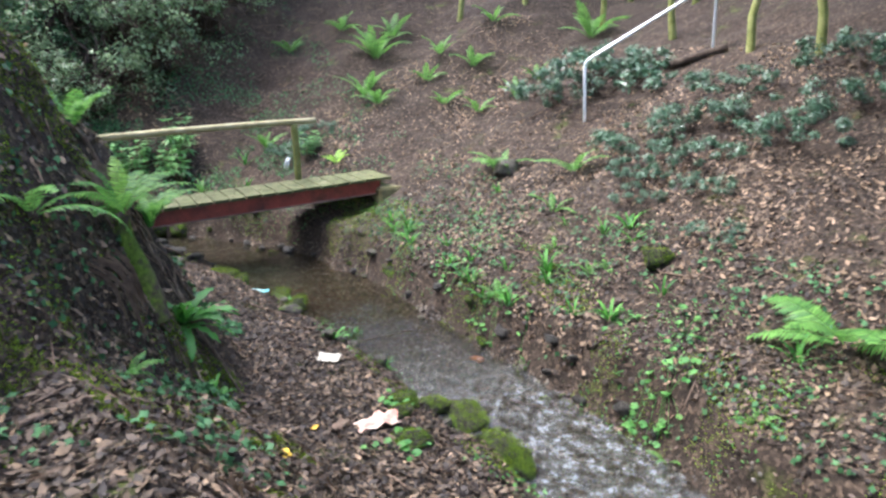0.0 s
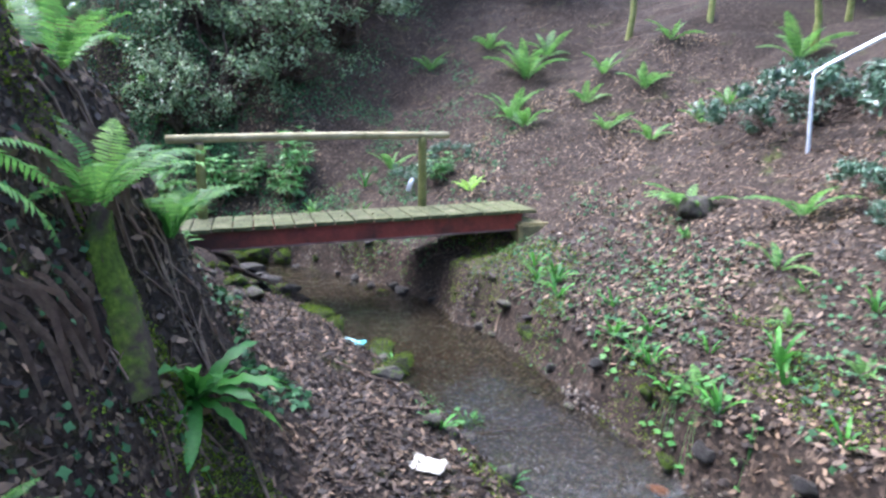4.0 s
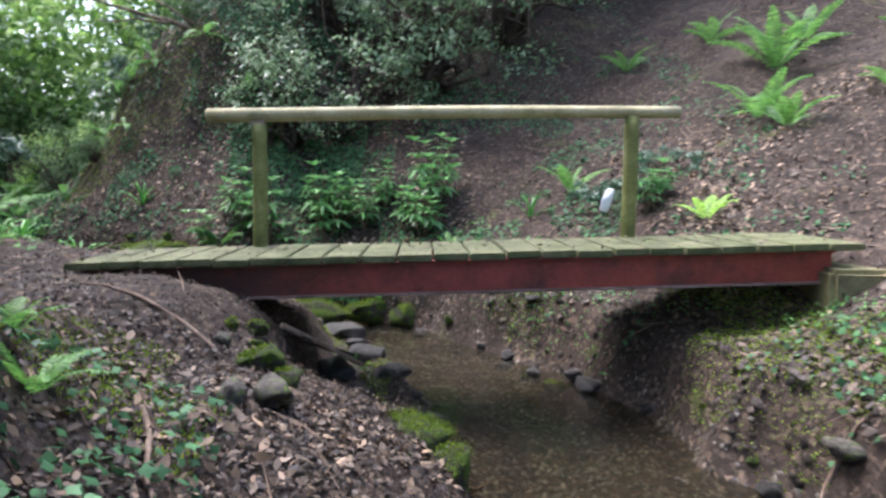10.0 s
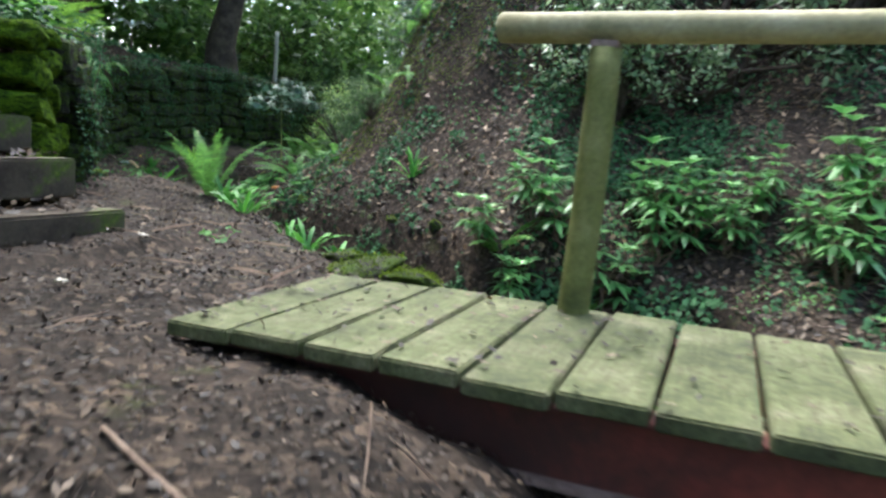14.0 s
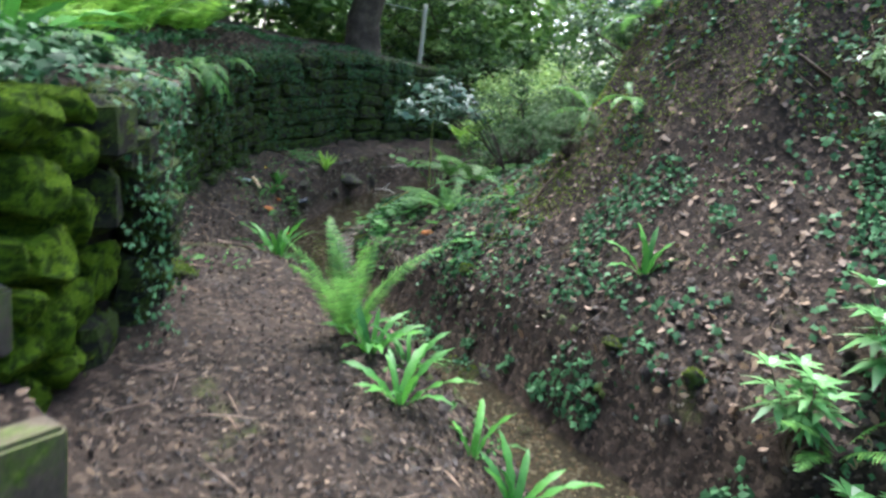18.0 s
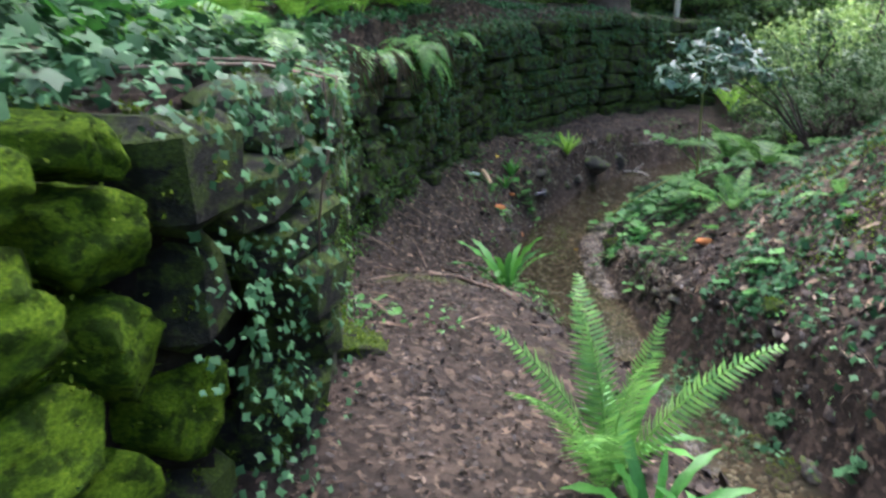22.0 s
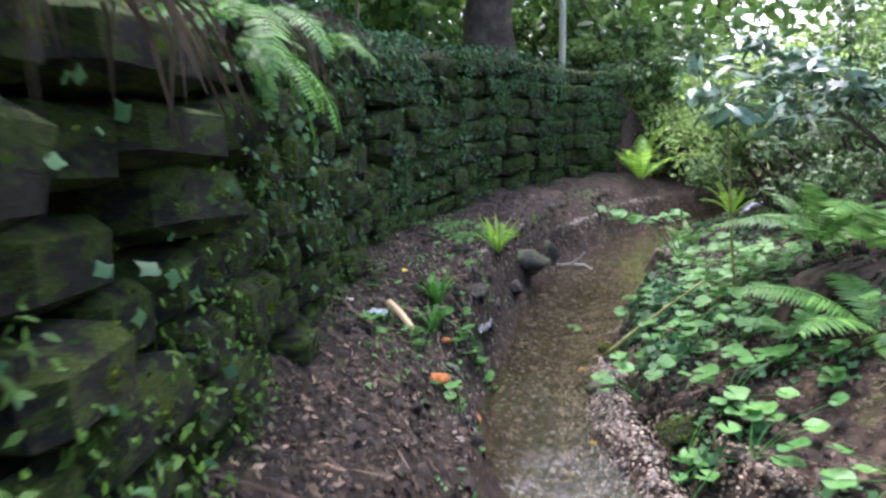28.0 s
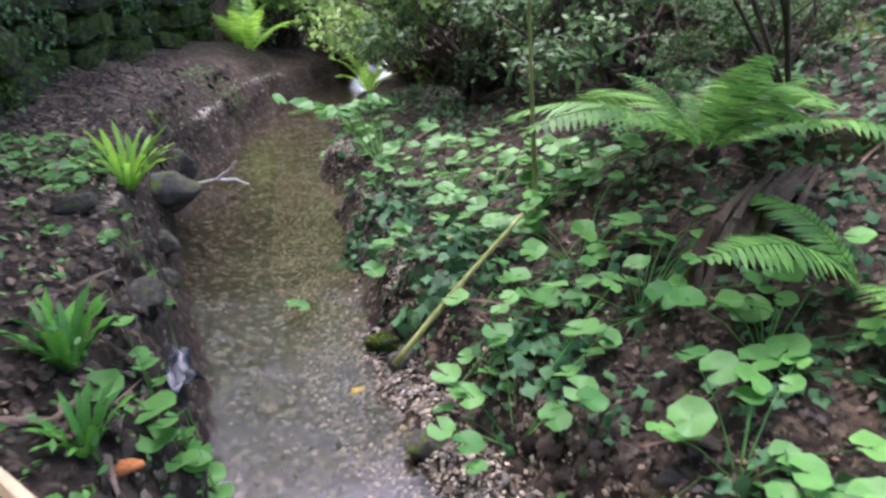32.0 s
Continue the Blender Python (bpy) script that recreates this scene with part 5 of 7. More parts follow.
def tree_meshes(seed, height, radius, crown, leaves, leaf, material, bark, low=0.45, lean=0.0):
    r, q_ = random.Random(seed), np.random.RandomState(seed)
    top = Vector((lean * height, r.uniform(-0.05, 0.05) * height, height * 0.82))
    vs, fs = branch(limb(Vector((0, 0, -0.3)), top, 0.03 * height, r, 10), radius, radius * 0.25, 12)
    for n, v in enumerate(vs[:24]):
        v += Vector((v.x, v.y, 0)) * (0.35 if n < 12 else 0.15)
    trunk = mesh_of("trunk", vs, fs, bark, True)
    lv, lf, P, N = [], [], [], []
    for k in range(16):
        u = r.uniform(low, 1.0)
        start = Vector((0, 0, 0)).lerp(top, u)
        a = r.uniform(0, 6.28)
        end = start + Vector((math.cos(a), math.sin(a), r.uniform(0.1, 0.5))) * crown * (1.25 - 0.6 * u) * r.uniform(0.6, 1.05)
        pts = limb(start, end, 0.18, r)
        vs, fs = branch(pts, radius * 0.3 * (1.3 - u), radius * 0.04, 6)
        lf += [tuple(i + len(lv) for i in f) for f in fs]
        lv += vs
        for p in pts[2:]:
            for _ in range(2):
                c = p + Vector((r.uniform(-1, 1), r.uniform(-1, 1), r.uniform(-0.6, 0.6))) * crown * 0.28
                b, n = ball_points(leaves // 160, c, (crown * 0.24, crown * 0.24, crown * 0.1), q_, 0.1)
                P.append(b)
                N.append(n * 0.4 + np.array((0, 0, 1.0)))
    P, N = np.concatenate(P), np.concatenate(N)
    return trunk, mesh_of("limbs", lv, lf, bark, True), joined("crown", OVAL, OVAL_T, P, N, leaf * (0.6 + 0.8 * q_.rand(len(P))), material, seed, 0.5)


def tree(x, y, meshes, label, size=1.0, turn=0.0, group=""):
    ob = thing("tree", label, "tree", pose(x, y, ground_at(x, y), 0, 0, turn), group)
    for piece, me in zip(("trunk", "branchwork", "crown"), meshes):
        ob_part = part(piece, me, ob, m=Matrix.Scale(size, 4))
        if piece != "trunk":
            tagged(ob_part, kind="stuff")
    return ob


OAKS = [tree_meshes(5 + k, 10.5, 0.27, 4.2, 3200, 0.25, CANOPY, BARK, 0.4) for k in range(3)]
SLIM = [tree_meshes(25 + k, 9.0, 0.055, 1.3, 700, 0.15, CANOPY, PALE_BARK, 0.75) for k in range(2)]
for k, (x, y) in enumerate(((9.2, 3.2), (9.9, 1.3), (9.4, -1.3), (8.85, -3.4), (7.82, 3.85), (8.75, -4.6), (10.6, 3.6), (11.0, -0.2), (11.5, 2.2))):
    tree(x, y, SLIM[k % 2], "slim tree with a pale yellow-green algae-covered trunk", 1.0, 70 * k, "slim trees on the slope")
tree(-10.1, 10.2, tree_meshes(91, 11, 0.3, 3.0, 6000, 0.19, CANOPY, BARK, 0.35), "large dark-trunked tree behind the stone wall")
spots = random.Random(33)
made = 0
for k, (x, y, size) in enumerate(((-6.9, 0.9, 0.9), (-3.2, 9.3, 0.85), (-10.3, 5.2, 0.9), (-4.2, -1.9, 0.85), (7.6, -7.2, 0.9), (-5.4, -10.8, 0.9), (-6.6, -4.6, 0.95), (-6.5, -9, 1.0), (3.2, 9.5, 1.0), (10.5, -7.5, 1.0), (-12.5, 8.5, 1.0), (7.0, -12.0, 1.0), (-9.5, 0.5, 0.95))):
    tree(x, y, OAKS[k % 3], "tall broadleaved woodland tree with a dark trunk", size, 110 * k, "woodland trees")
while made < 20:
    a, d = spots.uniform(0, 6.28), spots.uniform(12, 28)
    x, y = -1.5 + math.cos(a) * d, 0.5 + math.sin(a) * d * 1.1
    gap = abs(float(along(STREAM, np.array([x]), np.array([y]))[0][0]))
    if gap < 4.2 or open_way(x, y) or (-5 < x < 2.5 and -14 < y < -2 ) or (4 < x < 13 and -8 < y < 6):
        continue
    tree(x, y, OAKS[made % 3], "tall broadleaved woodland tree with a dark trunk", spots.uniform(0.75, 1.2), spots.uniform(0, 360), "woodland trees")
    made += 1

# low bough over the wall, its sunlight put into the leaf colour
r_, q_ = random.Random(3), np.random.RandomState(3)
bough = thing("bough", "thin bough with yellow-green leaves, coloured as sunlit, over the wall", "branch", pose(0, 0, 0))
pts = limb(Vector((-10.1, 10.1, 3.6)), Vector((-6.1, 3.9, 2.25)), 0.1, r_, 12)
vs, fs = branch(pts, 0.05, 0.008, 6)
part("limb", mesh_of("limb", vs, fs, BARK, True), bough)
P, N = [], []
for k in range(60):
    c = pts[6 + k % 7] + Vector((r_.uniform(-0.6, 0.6), r_.uniform(-0.6, 0.6), r_.uniform(-0.2, 0.3)))
    b, n = ball_points(26, c, (0.3, 0.3, 0.05), q_, 0.1)
    P.append(b)
    N.append(n * 0.15 + np.array((0, 0, 1.0)))
P, N = np.concatenate(P), np.concatenate(N)
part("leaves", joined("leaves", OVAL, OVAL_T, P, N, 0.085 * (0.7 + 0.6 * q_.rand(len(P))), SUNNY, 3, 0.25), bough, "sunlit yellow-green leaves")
# dead pale branch on the mound
dead = thing("dead_branch", "bare pale dead branch leaning out from the mound", "branch", pose(0, 0, 0))
for k, (a, b, rad) in enumerate((((-1.2, 5.35, 2.35), (-3.6, 4.9, 3.0), 0.05), ((-1.9, 5.2, 2.55), (-2.9, 4.9, 3.25), 0.025), ((-1.1, 5.5, 2.3), (-0.7, 5.3, 3.9), 0.04), ((-1.4, 5.5, 2.4), (-1.6, 5.2, 3.8), 0.035), ((-2.4, 5.1, 2.7), (-3.3, 4.6, 2.6), 0.02))):
    vs, fs = branch(limb(Vector(a), Vector(b), 0.1, random.Random(k)), rad, rad * 0.3, 7)
    part("limb", mesh_of("limb", vs, fs, TWIG, True), dead)

# thickets that close the view
for k in range(46):
    a, d = radians(62 + 150 * k / 46 + spots.uniform(-3, 3)), spots.uniform(10.5, 17)
    x, y = -4.5 + math.cos(a) * d, 3.0 + math.sin(a) * d
    if float(along(WALL, np.array([x]), np.array([y]))[0][0]) < 1.5 and y < 13 and x < -5 or (y < 13.6 and x < -8.2) or abs(float(along(STREAM, np.array([x]), np.array([y]))[0][0])) < 1.6:
        continue
    bush("thicket", "dense light green thicket behind the stream path", x, y, (LIGHT_BUSH if open_way(x, y) else THICK_BUSH)[k % 3], spots.uniform(1.3, 1.7) if open_way(x, y) else spots.uniform(1.5, 2.4), 61 * k, group="thickets")

# undergrowth in the distance
q_ = np.random.RandomState(8)
n = 1100
ang, dist = q_.rand(n) * 6.283, 9 + 22 * q_.rand(n)
bx, by = -2 + np.cos(ang) * dist, 1.0 + np.sin(ang) * dist * 1.1
gap = np.abs(along(STREAM, bx, by)[0])
keep = (gap > 4.0) & ~((bx > 4) & (bx < 10.5) & (by > -9) & (by < 7)) & ~((bx > -4) & (bx < 2.5) & (by < -2) & (by > -14)) & ~((by > 0) & (by < 14) & (bx > -11.0) & (bx < 4)) & ~((bx > -6.5) & (bx < -1.5) & (by < 0.6) & (by > -3))
bx, by = bx[keep], by[keep]
bz = land(bx, by)
P, N = [], []
for x, y, z in zip(bx, by, bz):
    if x > 0 and open_way(x, y):
        continue
    s = 0.6 + 1.1 * q_.rand()
    b, m_ = ball_points(80, (x, y, z + s * 0.8 + 4.5 * q_.rand() ** 2), (s, s, s), q_, 0.35)
    P.append(b)
    N.append(m_ * 0.5 + np.array((0, 0, 0.9)))
P, N = np.concatenate(P), np.concatenate(N)
tagged(new("undergrowth", joined("undergrowth", OVAL, OVAL_T, P, N, 0.25 * (0.6 + 0.8 * q_.rand(len(P))), CANOPY, 8, 0.5)), "dense green woodland undergrowth in the distance", "undergrowth", kind="stuff")

# the shaded wood behind the wall
P, N = [], []
for k in range(340):
    a, d = radians(96 + 84 * q_.rand()), 13 + 6 * q_.rand()
    x, y = -2 + math.cos(a) * d, 1 + math.sin(a) * d
    if abs(float(along(STREAM, np.array([x]), np.array([y]))[0][0])) < 1.8 or y < 13.5 and x > -11.5:
        continue
    s = 0.8 + 0.8 * q_.rand()
    b, m_ = ball_points(110, (x, y, ground_at(x, y) + s * 0.5 + 6.5 * q_.rand() ** 1.3), (s * 1.3, s * 1.3, s * 0.8), q_, 0.25)
    P.append(b)
    N.append(m_ * 0.5 + np.array((0, 0, 0.9)))
P, N = np.concatenate(P), np.concatenate(N)
tagged(new("shaded_wood", joined("shaded_wood", OVAL, OVAL_T, P, N, 0.26 * (0.6 + 0.8 * q_.rand(len(P))), CANOPY, 19, 0.5)), "dim green woodland behind the stone wall", "woods", kind="stuff")

# the far wood, in drifts of foliage to the height of the crowns
n = 760
ang, dist = radians(15) + radians(215) * q_.rand(n), 19 + 13 * q_.rand(n)
P, N = [], []
for a, d in zip(ang, dist):
    x, y = -2 + math.cos(a) * d, 1 + math.sin(a) * d
    s = 1.5 + 1.4 * q_.rand()
    lift = 11.0 if not open_way(x, y) else 1.5 if x > 0 else 9.5
    b, m_ = ball_points(130, (x, y, ground_at(x, y) + s * 0.6 + lift * q_.rand()), (s * 1.4, s * 1.4, s * 0.8), q_, 0.2)
    P.append(b)
    N.append(m_ * 0.5 + np.array((0, 0, 0.9)))
P, N = np.concatenate(P), np.concatenate(N)
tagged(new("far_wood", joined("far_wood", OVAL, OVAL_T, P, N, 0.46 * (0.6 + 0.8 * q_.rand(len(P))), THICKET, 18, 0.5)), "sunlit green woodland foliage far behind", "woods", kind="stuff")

# a glossy evergreen that leans out over the stream
lean = thing("leaning_evergreen", "glossy blue-green evergreen with long leaves leaning over the bank", "shrub", pose(0, 0, 0))
q_ = np.random.RandomState(61)
root = Vector((-5.0, 6.9, ground_at(-5.0, 6.9)))
for k, tip in enumerate(((-5.8, 5.8, 0.8), (-6.05, 6.2, 0.9), (-5.6, 6.2, 1.0), (-6.25, 6.7, 1.1), (-5.95, 6.8, 1.2), (-5.5, 6.5, 0.9))):
    tip = Vector(tip)
    bend = root.lerp(tip, 0.55) + Vector((0, 0, 0.25))
    vs, fs = branch([root, root.lerp(bend, 0.5) + Vector((0, 0, 0.08)), bend, bend.lerp(tip, 0.6), tip], 0.009, 0.004, 6)
    stem = part("stem", mesh_of("stem", vs, fs, BARK, True), lean)
    P, N = ball_points(46, tip, (0.2, 0.2, 0.09), q_, 0.2)
    for u in (0.3, 0.65):
        P2, N2 = ball_points(30, bend.lerp(tip, u), (0.22, 0.22, 0.12), q_, 0.2)
        P, N = np.concatenate([P, P2]), np.concatenate([N, N2])
    tagged(part("foliage", joined("foliage", OVAL * np.array((1.3, 0.75, 1)), OVAL_T, P, N * 0.5 + np.array((0, 0, 0.8)), 0.07 + 0.04 * q_.rand(len(P)), BLUE_GREEN, 61 + k, 0.35), stem), kind="stuff")

# ---- stones, roots and small things ----
STONES = [boulder(80 + k, 0.2, STONE, 2) for k in range(6)]
GREEN_STONES = [boulder(90 + k, 0.22, MOSSY_STONE, 2) for k in range(6)]


WET_STONES = [boulder(97 + k, 0.24, WET_STONE, 2) for k in range(4)]


def plank_piece(length, width, thick):
    """A thin split board along +z, ragged at its far end."""
    bm = bmesh.new()
    rows = []
    for k in range(7):
        u = k / 6 - 0.5
        end = length * (1 + 0.08 * math.sin(k * 2.7))
        rows.append([bm.verts.new((u * width, s * thick / 2, z)) for s in (-1, 1) for z in (0, end)])
    for a, b in zip(rows, rows[1:]):
        for i, j in ((0, 1), (1, 3), (3, 2), (2, 0)):
            bm.faces.new((a[i], a[j], b[j], b[i]))
    for row in (rows[0], rows[-1]):
        bm.faces.new((row[0], row[1], row[3], row[2]))
    bmesh.ops.recalc_face_normals(bm, faces=bm.faces)
    return bm


def rock(x, y, sx, sy, sz, green, seed, z=None, turn=None, label=""):
    r = random.Random(seed)
    z = ground_at(x, y) if z is None else z
    me = r.choice(GREEN_STONES if green else WET_STONES if x > -0.5 and -1.3 < y < 2.3 else STONES)
    ob = thing("stone", label or ("moss-covered stone at the edge of the stream" if green else "wet brown-grey stone at the edge of the stream"), "stone", None, "stream stones", me)
    ob.matrix_basis = pose(x, y, z + sz * 0.22, r.uniform(-12, 12), r.uniform(-12, 12), r.uniform(0, 360) if turn is None else turn) @ Matrix.Diagonal((sx, sy, sz, 1))
    return ob


rock(1.12, -1.5, 0.44, 0.34, 0.32, True, 1, -0.98, 130, "large moss-covered stone standing in the stream edge")
rock(1.3, -1.8, 0.3, 0.26, 0.24, True, 2, -1.02)
rock(0.37, -1.58, 0.24, 0.16, 0.13, True, 3, turn=20, label="flat moss-covered block on the bank edge")
rock(0.52, -1.66, 0.15, 0.13, 0.11, True, 4)
rock(0.14, -1.27, 0.1, 0.08, 0.09, True, 41)
rock(0.25, -1.13, 0.11, 0.1, 0.1, True, 42)
rock(0.29, -1.36, 0.08, 0.07, 0.06, True, 43)
rock(0.16, -1.49, 0.1, 0.08, 0.07, False, 44, label="small grey stone among dead leaves")
rock(0.4, -2.2, 0.17, 0.14, 0.13, False, 5, label="pale brown stone lying on dead leaves")
rock(0.54, -2.12, 0.26, 0.18, 0.14, False, 6)
rock(1.72, -2.25, 0.4, 0.28, 0.2, True, 8)
rock(1.78, -2.9, 0.35, 0.25, 0.2, True, 9)
rock(1.62, -3.2, 0.3, 0.2, 0.15, False, 10)
for k, (x, y, s, z) in enumerate(((0.63, -0.92, 0.15, -0.86), (0.79, -0.83, 0.19, -0.88), (1.1, -0.62, 0.16, -0.95), (0.6, -0.4, 0.26, -0.86), (0.95, -0.25, 0.2, -0.92), (0.85, -1.15, 0.14, -0.9), (1.25, -0.95, 0.12, -0.98), (0.75, 0.15, 0.22, -0.88))):
    wet = rock(x, y, s * 1.3, s, s * 0.7, False, 240 + k, z, label="dark wet stone under the bridge")
    wet.data = WET_STONES[k % 4]
rock(1.07, -1.04, 0.12, 0.09, 0.07, True, 45, -0.93)
board = thing("broken_board", "thin dark-brown broken board leaning in the hollow under the bridge", "board", upto((0.4, -0.75, -0.5), (0.72, -0.3, -0.74)), me=from_bm("broken_board", plank_piece(0.5, 0.16, 0.022), DARK_BOARD))
rock(0.2, 1.65, 0.6, 0.35, 0.3, True, 14, -0.92)
rock(0.62, 1.9, 0.5, 0.3, 0.25, True, 15, -0.9)
rock(1.02, 1.85, 0.4, 0.3, 0.22, True, 16, -0.92)
rock(0.5, 0.95, 0.5, 0.4, 0.25, False, 17, -0.93)
for k, (x, y, s) in enumerate(((1.75, 0.95, 0.2), (1.98, 0.62, 0.26), (2.1, 0.15, 0.18), (2.34, -0.2, 0.26), (2.62, -0.75, 0.2), (2.9, -1.9, 0.22))):
    wet = rock(x + 0.06 * math.sin(5 * k), y, s * (0.6 + 0.3 * (k % 3 == 0)), s * 0.55, s * 0.4, False, 140 + k, -1.0, label="dark wet stone under the far bank")
    wet.data = WET_STONES[k % 4]
rock(1.72, -4.32, 0.16, 0.12, 0.12, False, 51, label="grey stone at the water edge")
rock(1.84, -4.4, 0.12, 0.1, 0.1, False, 52, label="dark stone at the water edge")
rock(2.06, -4.85, 0.2, 0.14, 0.16, False, 53, label="dark wet stone at the water edge")
rock(1.81, -6.05, 0.26, 0.18, 0.14, True, 54)
rock(1.66, -6.3, 0.2, 0.16, 0.12, True, 55)
rock(1.55, -6.75, 0.3, 0.2, 0.16, True, 56)
under = random.Random(91)
for k in range(11):
    y = under.uniform(-7.7, -2.6)
    size = under.uniform(0.05, 0.15)
    wet = rock((3.3 if y < -3.5 else 3.1) + under.uniform(-0.08, 0.16), y, size * 1.3, size, size * 0.7, False, 260 + k, label="dark earthy stone in the undercut of the far bank")
    wet.data = WET_STONES[k % 4]
rock(2.3, -6.2, 0.42, 0.3, 0.25, True, 18)
rock(2.15, -5.9, 0.3, 0.25, 0.2, True, 19)
rock(2.2, -6.9, 0.5, 0.35, 0.3, True, 20)
rock(3.25, -2.85, 0.75, 0.22, 0.22, True, 21, -0.9, 120, "long mossy log-like stone along the bank")
rock(-7.92, 7.5, 0.45, 0.3, 0.26, False, 22, -0.5, 60, "pale brown stone in the undercut bank")
rock(-8.3, 8.3, 0.5, 0.3, 0.25, False, 23, -0.55)
rock(-4.25, 1.62, 0.34, 0.24, 0.14, True, 24, label="low mossy stone at the wall foot")
rock(4.45, -6.1, 0.3, 0.25, 0.22, True, 25, label="mossy stone among dead leaves on the slope")
rock(5.15, -2.35, 0.4, 0.35, 0.3, False, 26, label="dark earthy stone under a fern")
rock(-1.55, 1.2, 0.3, 0.24, 0.2, True, 27)
for k, (x, y, sx, sy) in enumerate(((-1.05, 0.42, 0.5, 0.3), (-0.75, 0.3, 0.4, 0.26), (-1.3, 0.75, 0.34, 0.22))):
    rock(x, y, sx, sy, 0.09, True, 60 + k, label="flat mossy slab set in the path beside the bridge")
rock(-8.0, 6.85, 0.09, 0.08, 0.07, False, 28)
edge = random.Random(5)
for k in range(64):
    n = edge.randrange(2, 17)
    u = edge.random()
    a, b = STREAM[n], STREAM[n + 1]
    cx, cy, w = (a[i] + (b[i] - a[i]) * u for i in (0, 1, 3))
    dx, dy = b[0] - a[0], b[1] - a[1]
    ln = math.hypot(dx, dy)
    s = edge.choice((-1, 1, -1)) * (w + edge.uniform(-0.15, 0.2))
    size = edge.uniform(0.06, 0.16)
    rock(cx - dy / ln * s, cy + dx / ln * s, size * edge.uniform(0.9, 1.5), size, size * 0.7, edge.random() < 0.35, 100 + k)

# the stump of roots under the large fern
stump = thing("root_stump", "mossy stump with hanging brown roots on the bank", "stump", pose(0, 0, 0))
vs, fs = branch([Vector((0.07, -5.76, 0.08)), Vector((0.03, -5.7, 0.28)), Vector((-0.02, -5.63, 0.46)), Vector((-0.06, -5.56, 0.68)), Vector((-0.07, -5.53, 0.84))], 0.11, 0.055, 12)
for v in vs:
    v += Vector((noise.noise(v * 9), noise.noise(v * 9 + Vector((5, 0, 0))), 0)) * 0.04
part("trunk", mesh_of("trunk", vs, fs, MOSSY_BARK, True), stump)
rr = random.Random(21)
for k in range(9):
    a = Vector((-0.1 + rr.uniform(-0.3, 0.15), -5.5 + rr.uniform(-0.6, 0.6), 0))
    a.z = ground_at(a.x, a.y) + 0.03
    b = Vector((0.32 + rr.uniform(-0.2, 0.2), a.y + rr.uniform(-0.3, 0.7), 0))
    b.z = ground_at(b.x, b.y) + 0.02
    pts = limb(a, b, 0.08, rr, 9)
    for p in pts[1:-1]:
        p.z = ground_at(p.x, p.y) + rr.uniform(0.0, 0.05)
    vs, fs = branch(pts, rr.uniform(0.006, 0.014), 0.004, 5)
    part("root", mesh_of("root", vs, fs, TWIG, True), stump)
for k, (a, b) in enumerate((((0.35, -5.2), (0.95, -5.9)), ((0.1, -5.6), (0.9, -6.6)), ((0.3, -4.6), (1.0, -4.2)), ((0.2, -6.1), (0.6, -7.0)), ((1.24, -4.17), (2.0, -4.1)), ((2.0, -4.1), (2.88, -4.05)), ((3.9, -3.75), (4.5, -4.05)), ((2.9, -6.0), (3.2, -6.6)), ((-0.9, -2.2), (0.1, -3.6)), ((1.3, -1.95), (1.7, -1.5)), ((4.4, -5.9), (4.5, -6.8)), ((0.1, -1.6), (-0.6, -1.4)), ((0.3, -1.35), (0.5, -1.75)), ((0.3, -5.05), (0.85, -5.75)), ((0.12, -5.6), (0.62, -5.2)), ((0.2, -6.0), (0.75, -5.65)), ((-0.3, -7.3), (0.2, -6.8)), ((-0.6, -7.7), (-0.1, -7.5)), ((0.0, -7.9), (0.4, -7.5)), ((1.2, -3.3), (1.9, -3.3)), ((3.95, -3.93), (4.05, -4.49)), ((4.12, -6.94), (3.87, -7.21)), ((2.97, -2.13), (3.35, -2.2)), ((-7.45, 4.6), (-6.95, 4.75)), ((-7.05, 5.2), (-6.93, 5.02)), ((-7.3, 5.0), (-7.1, 5.5)), ((0.15, -2.6), (0.6, -3.3)), ((-1.2, -1.9), (-0.4, -2.0)), ((-4.9, 2.6), (-4.5, 2.9)), ((-3.6, 4.6), (-3.0, 4.9)), ((-1.5, 4.4), (-2.2, 4.5)))):
    pts = [Vector((a[0] + (b[0] - a[0]) * u, a[1] + (b[1] - a[1]) * u, 0)) + Vector((rr.uniform(-0.05, 0.05), rr.uniform(-0.05, 0.05), 0)) for u in (0, 0.2, 0.4, 0.6, 0.8, 1)]
    for p in pts:
        p.z = ground_at(p.x, p.y) + 0.012
    vs, fs = branch(pts, 0.014, 0.006, 6)
    tagged(new("stick", mesh_of("stick", vs, fs, TWIG, True)), "thin brown dead stick lying on the leafy ground", "stick", "fallen sticks")
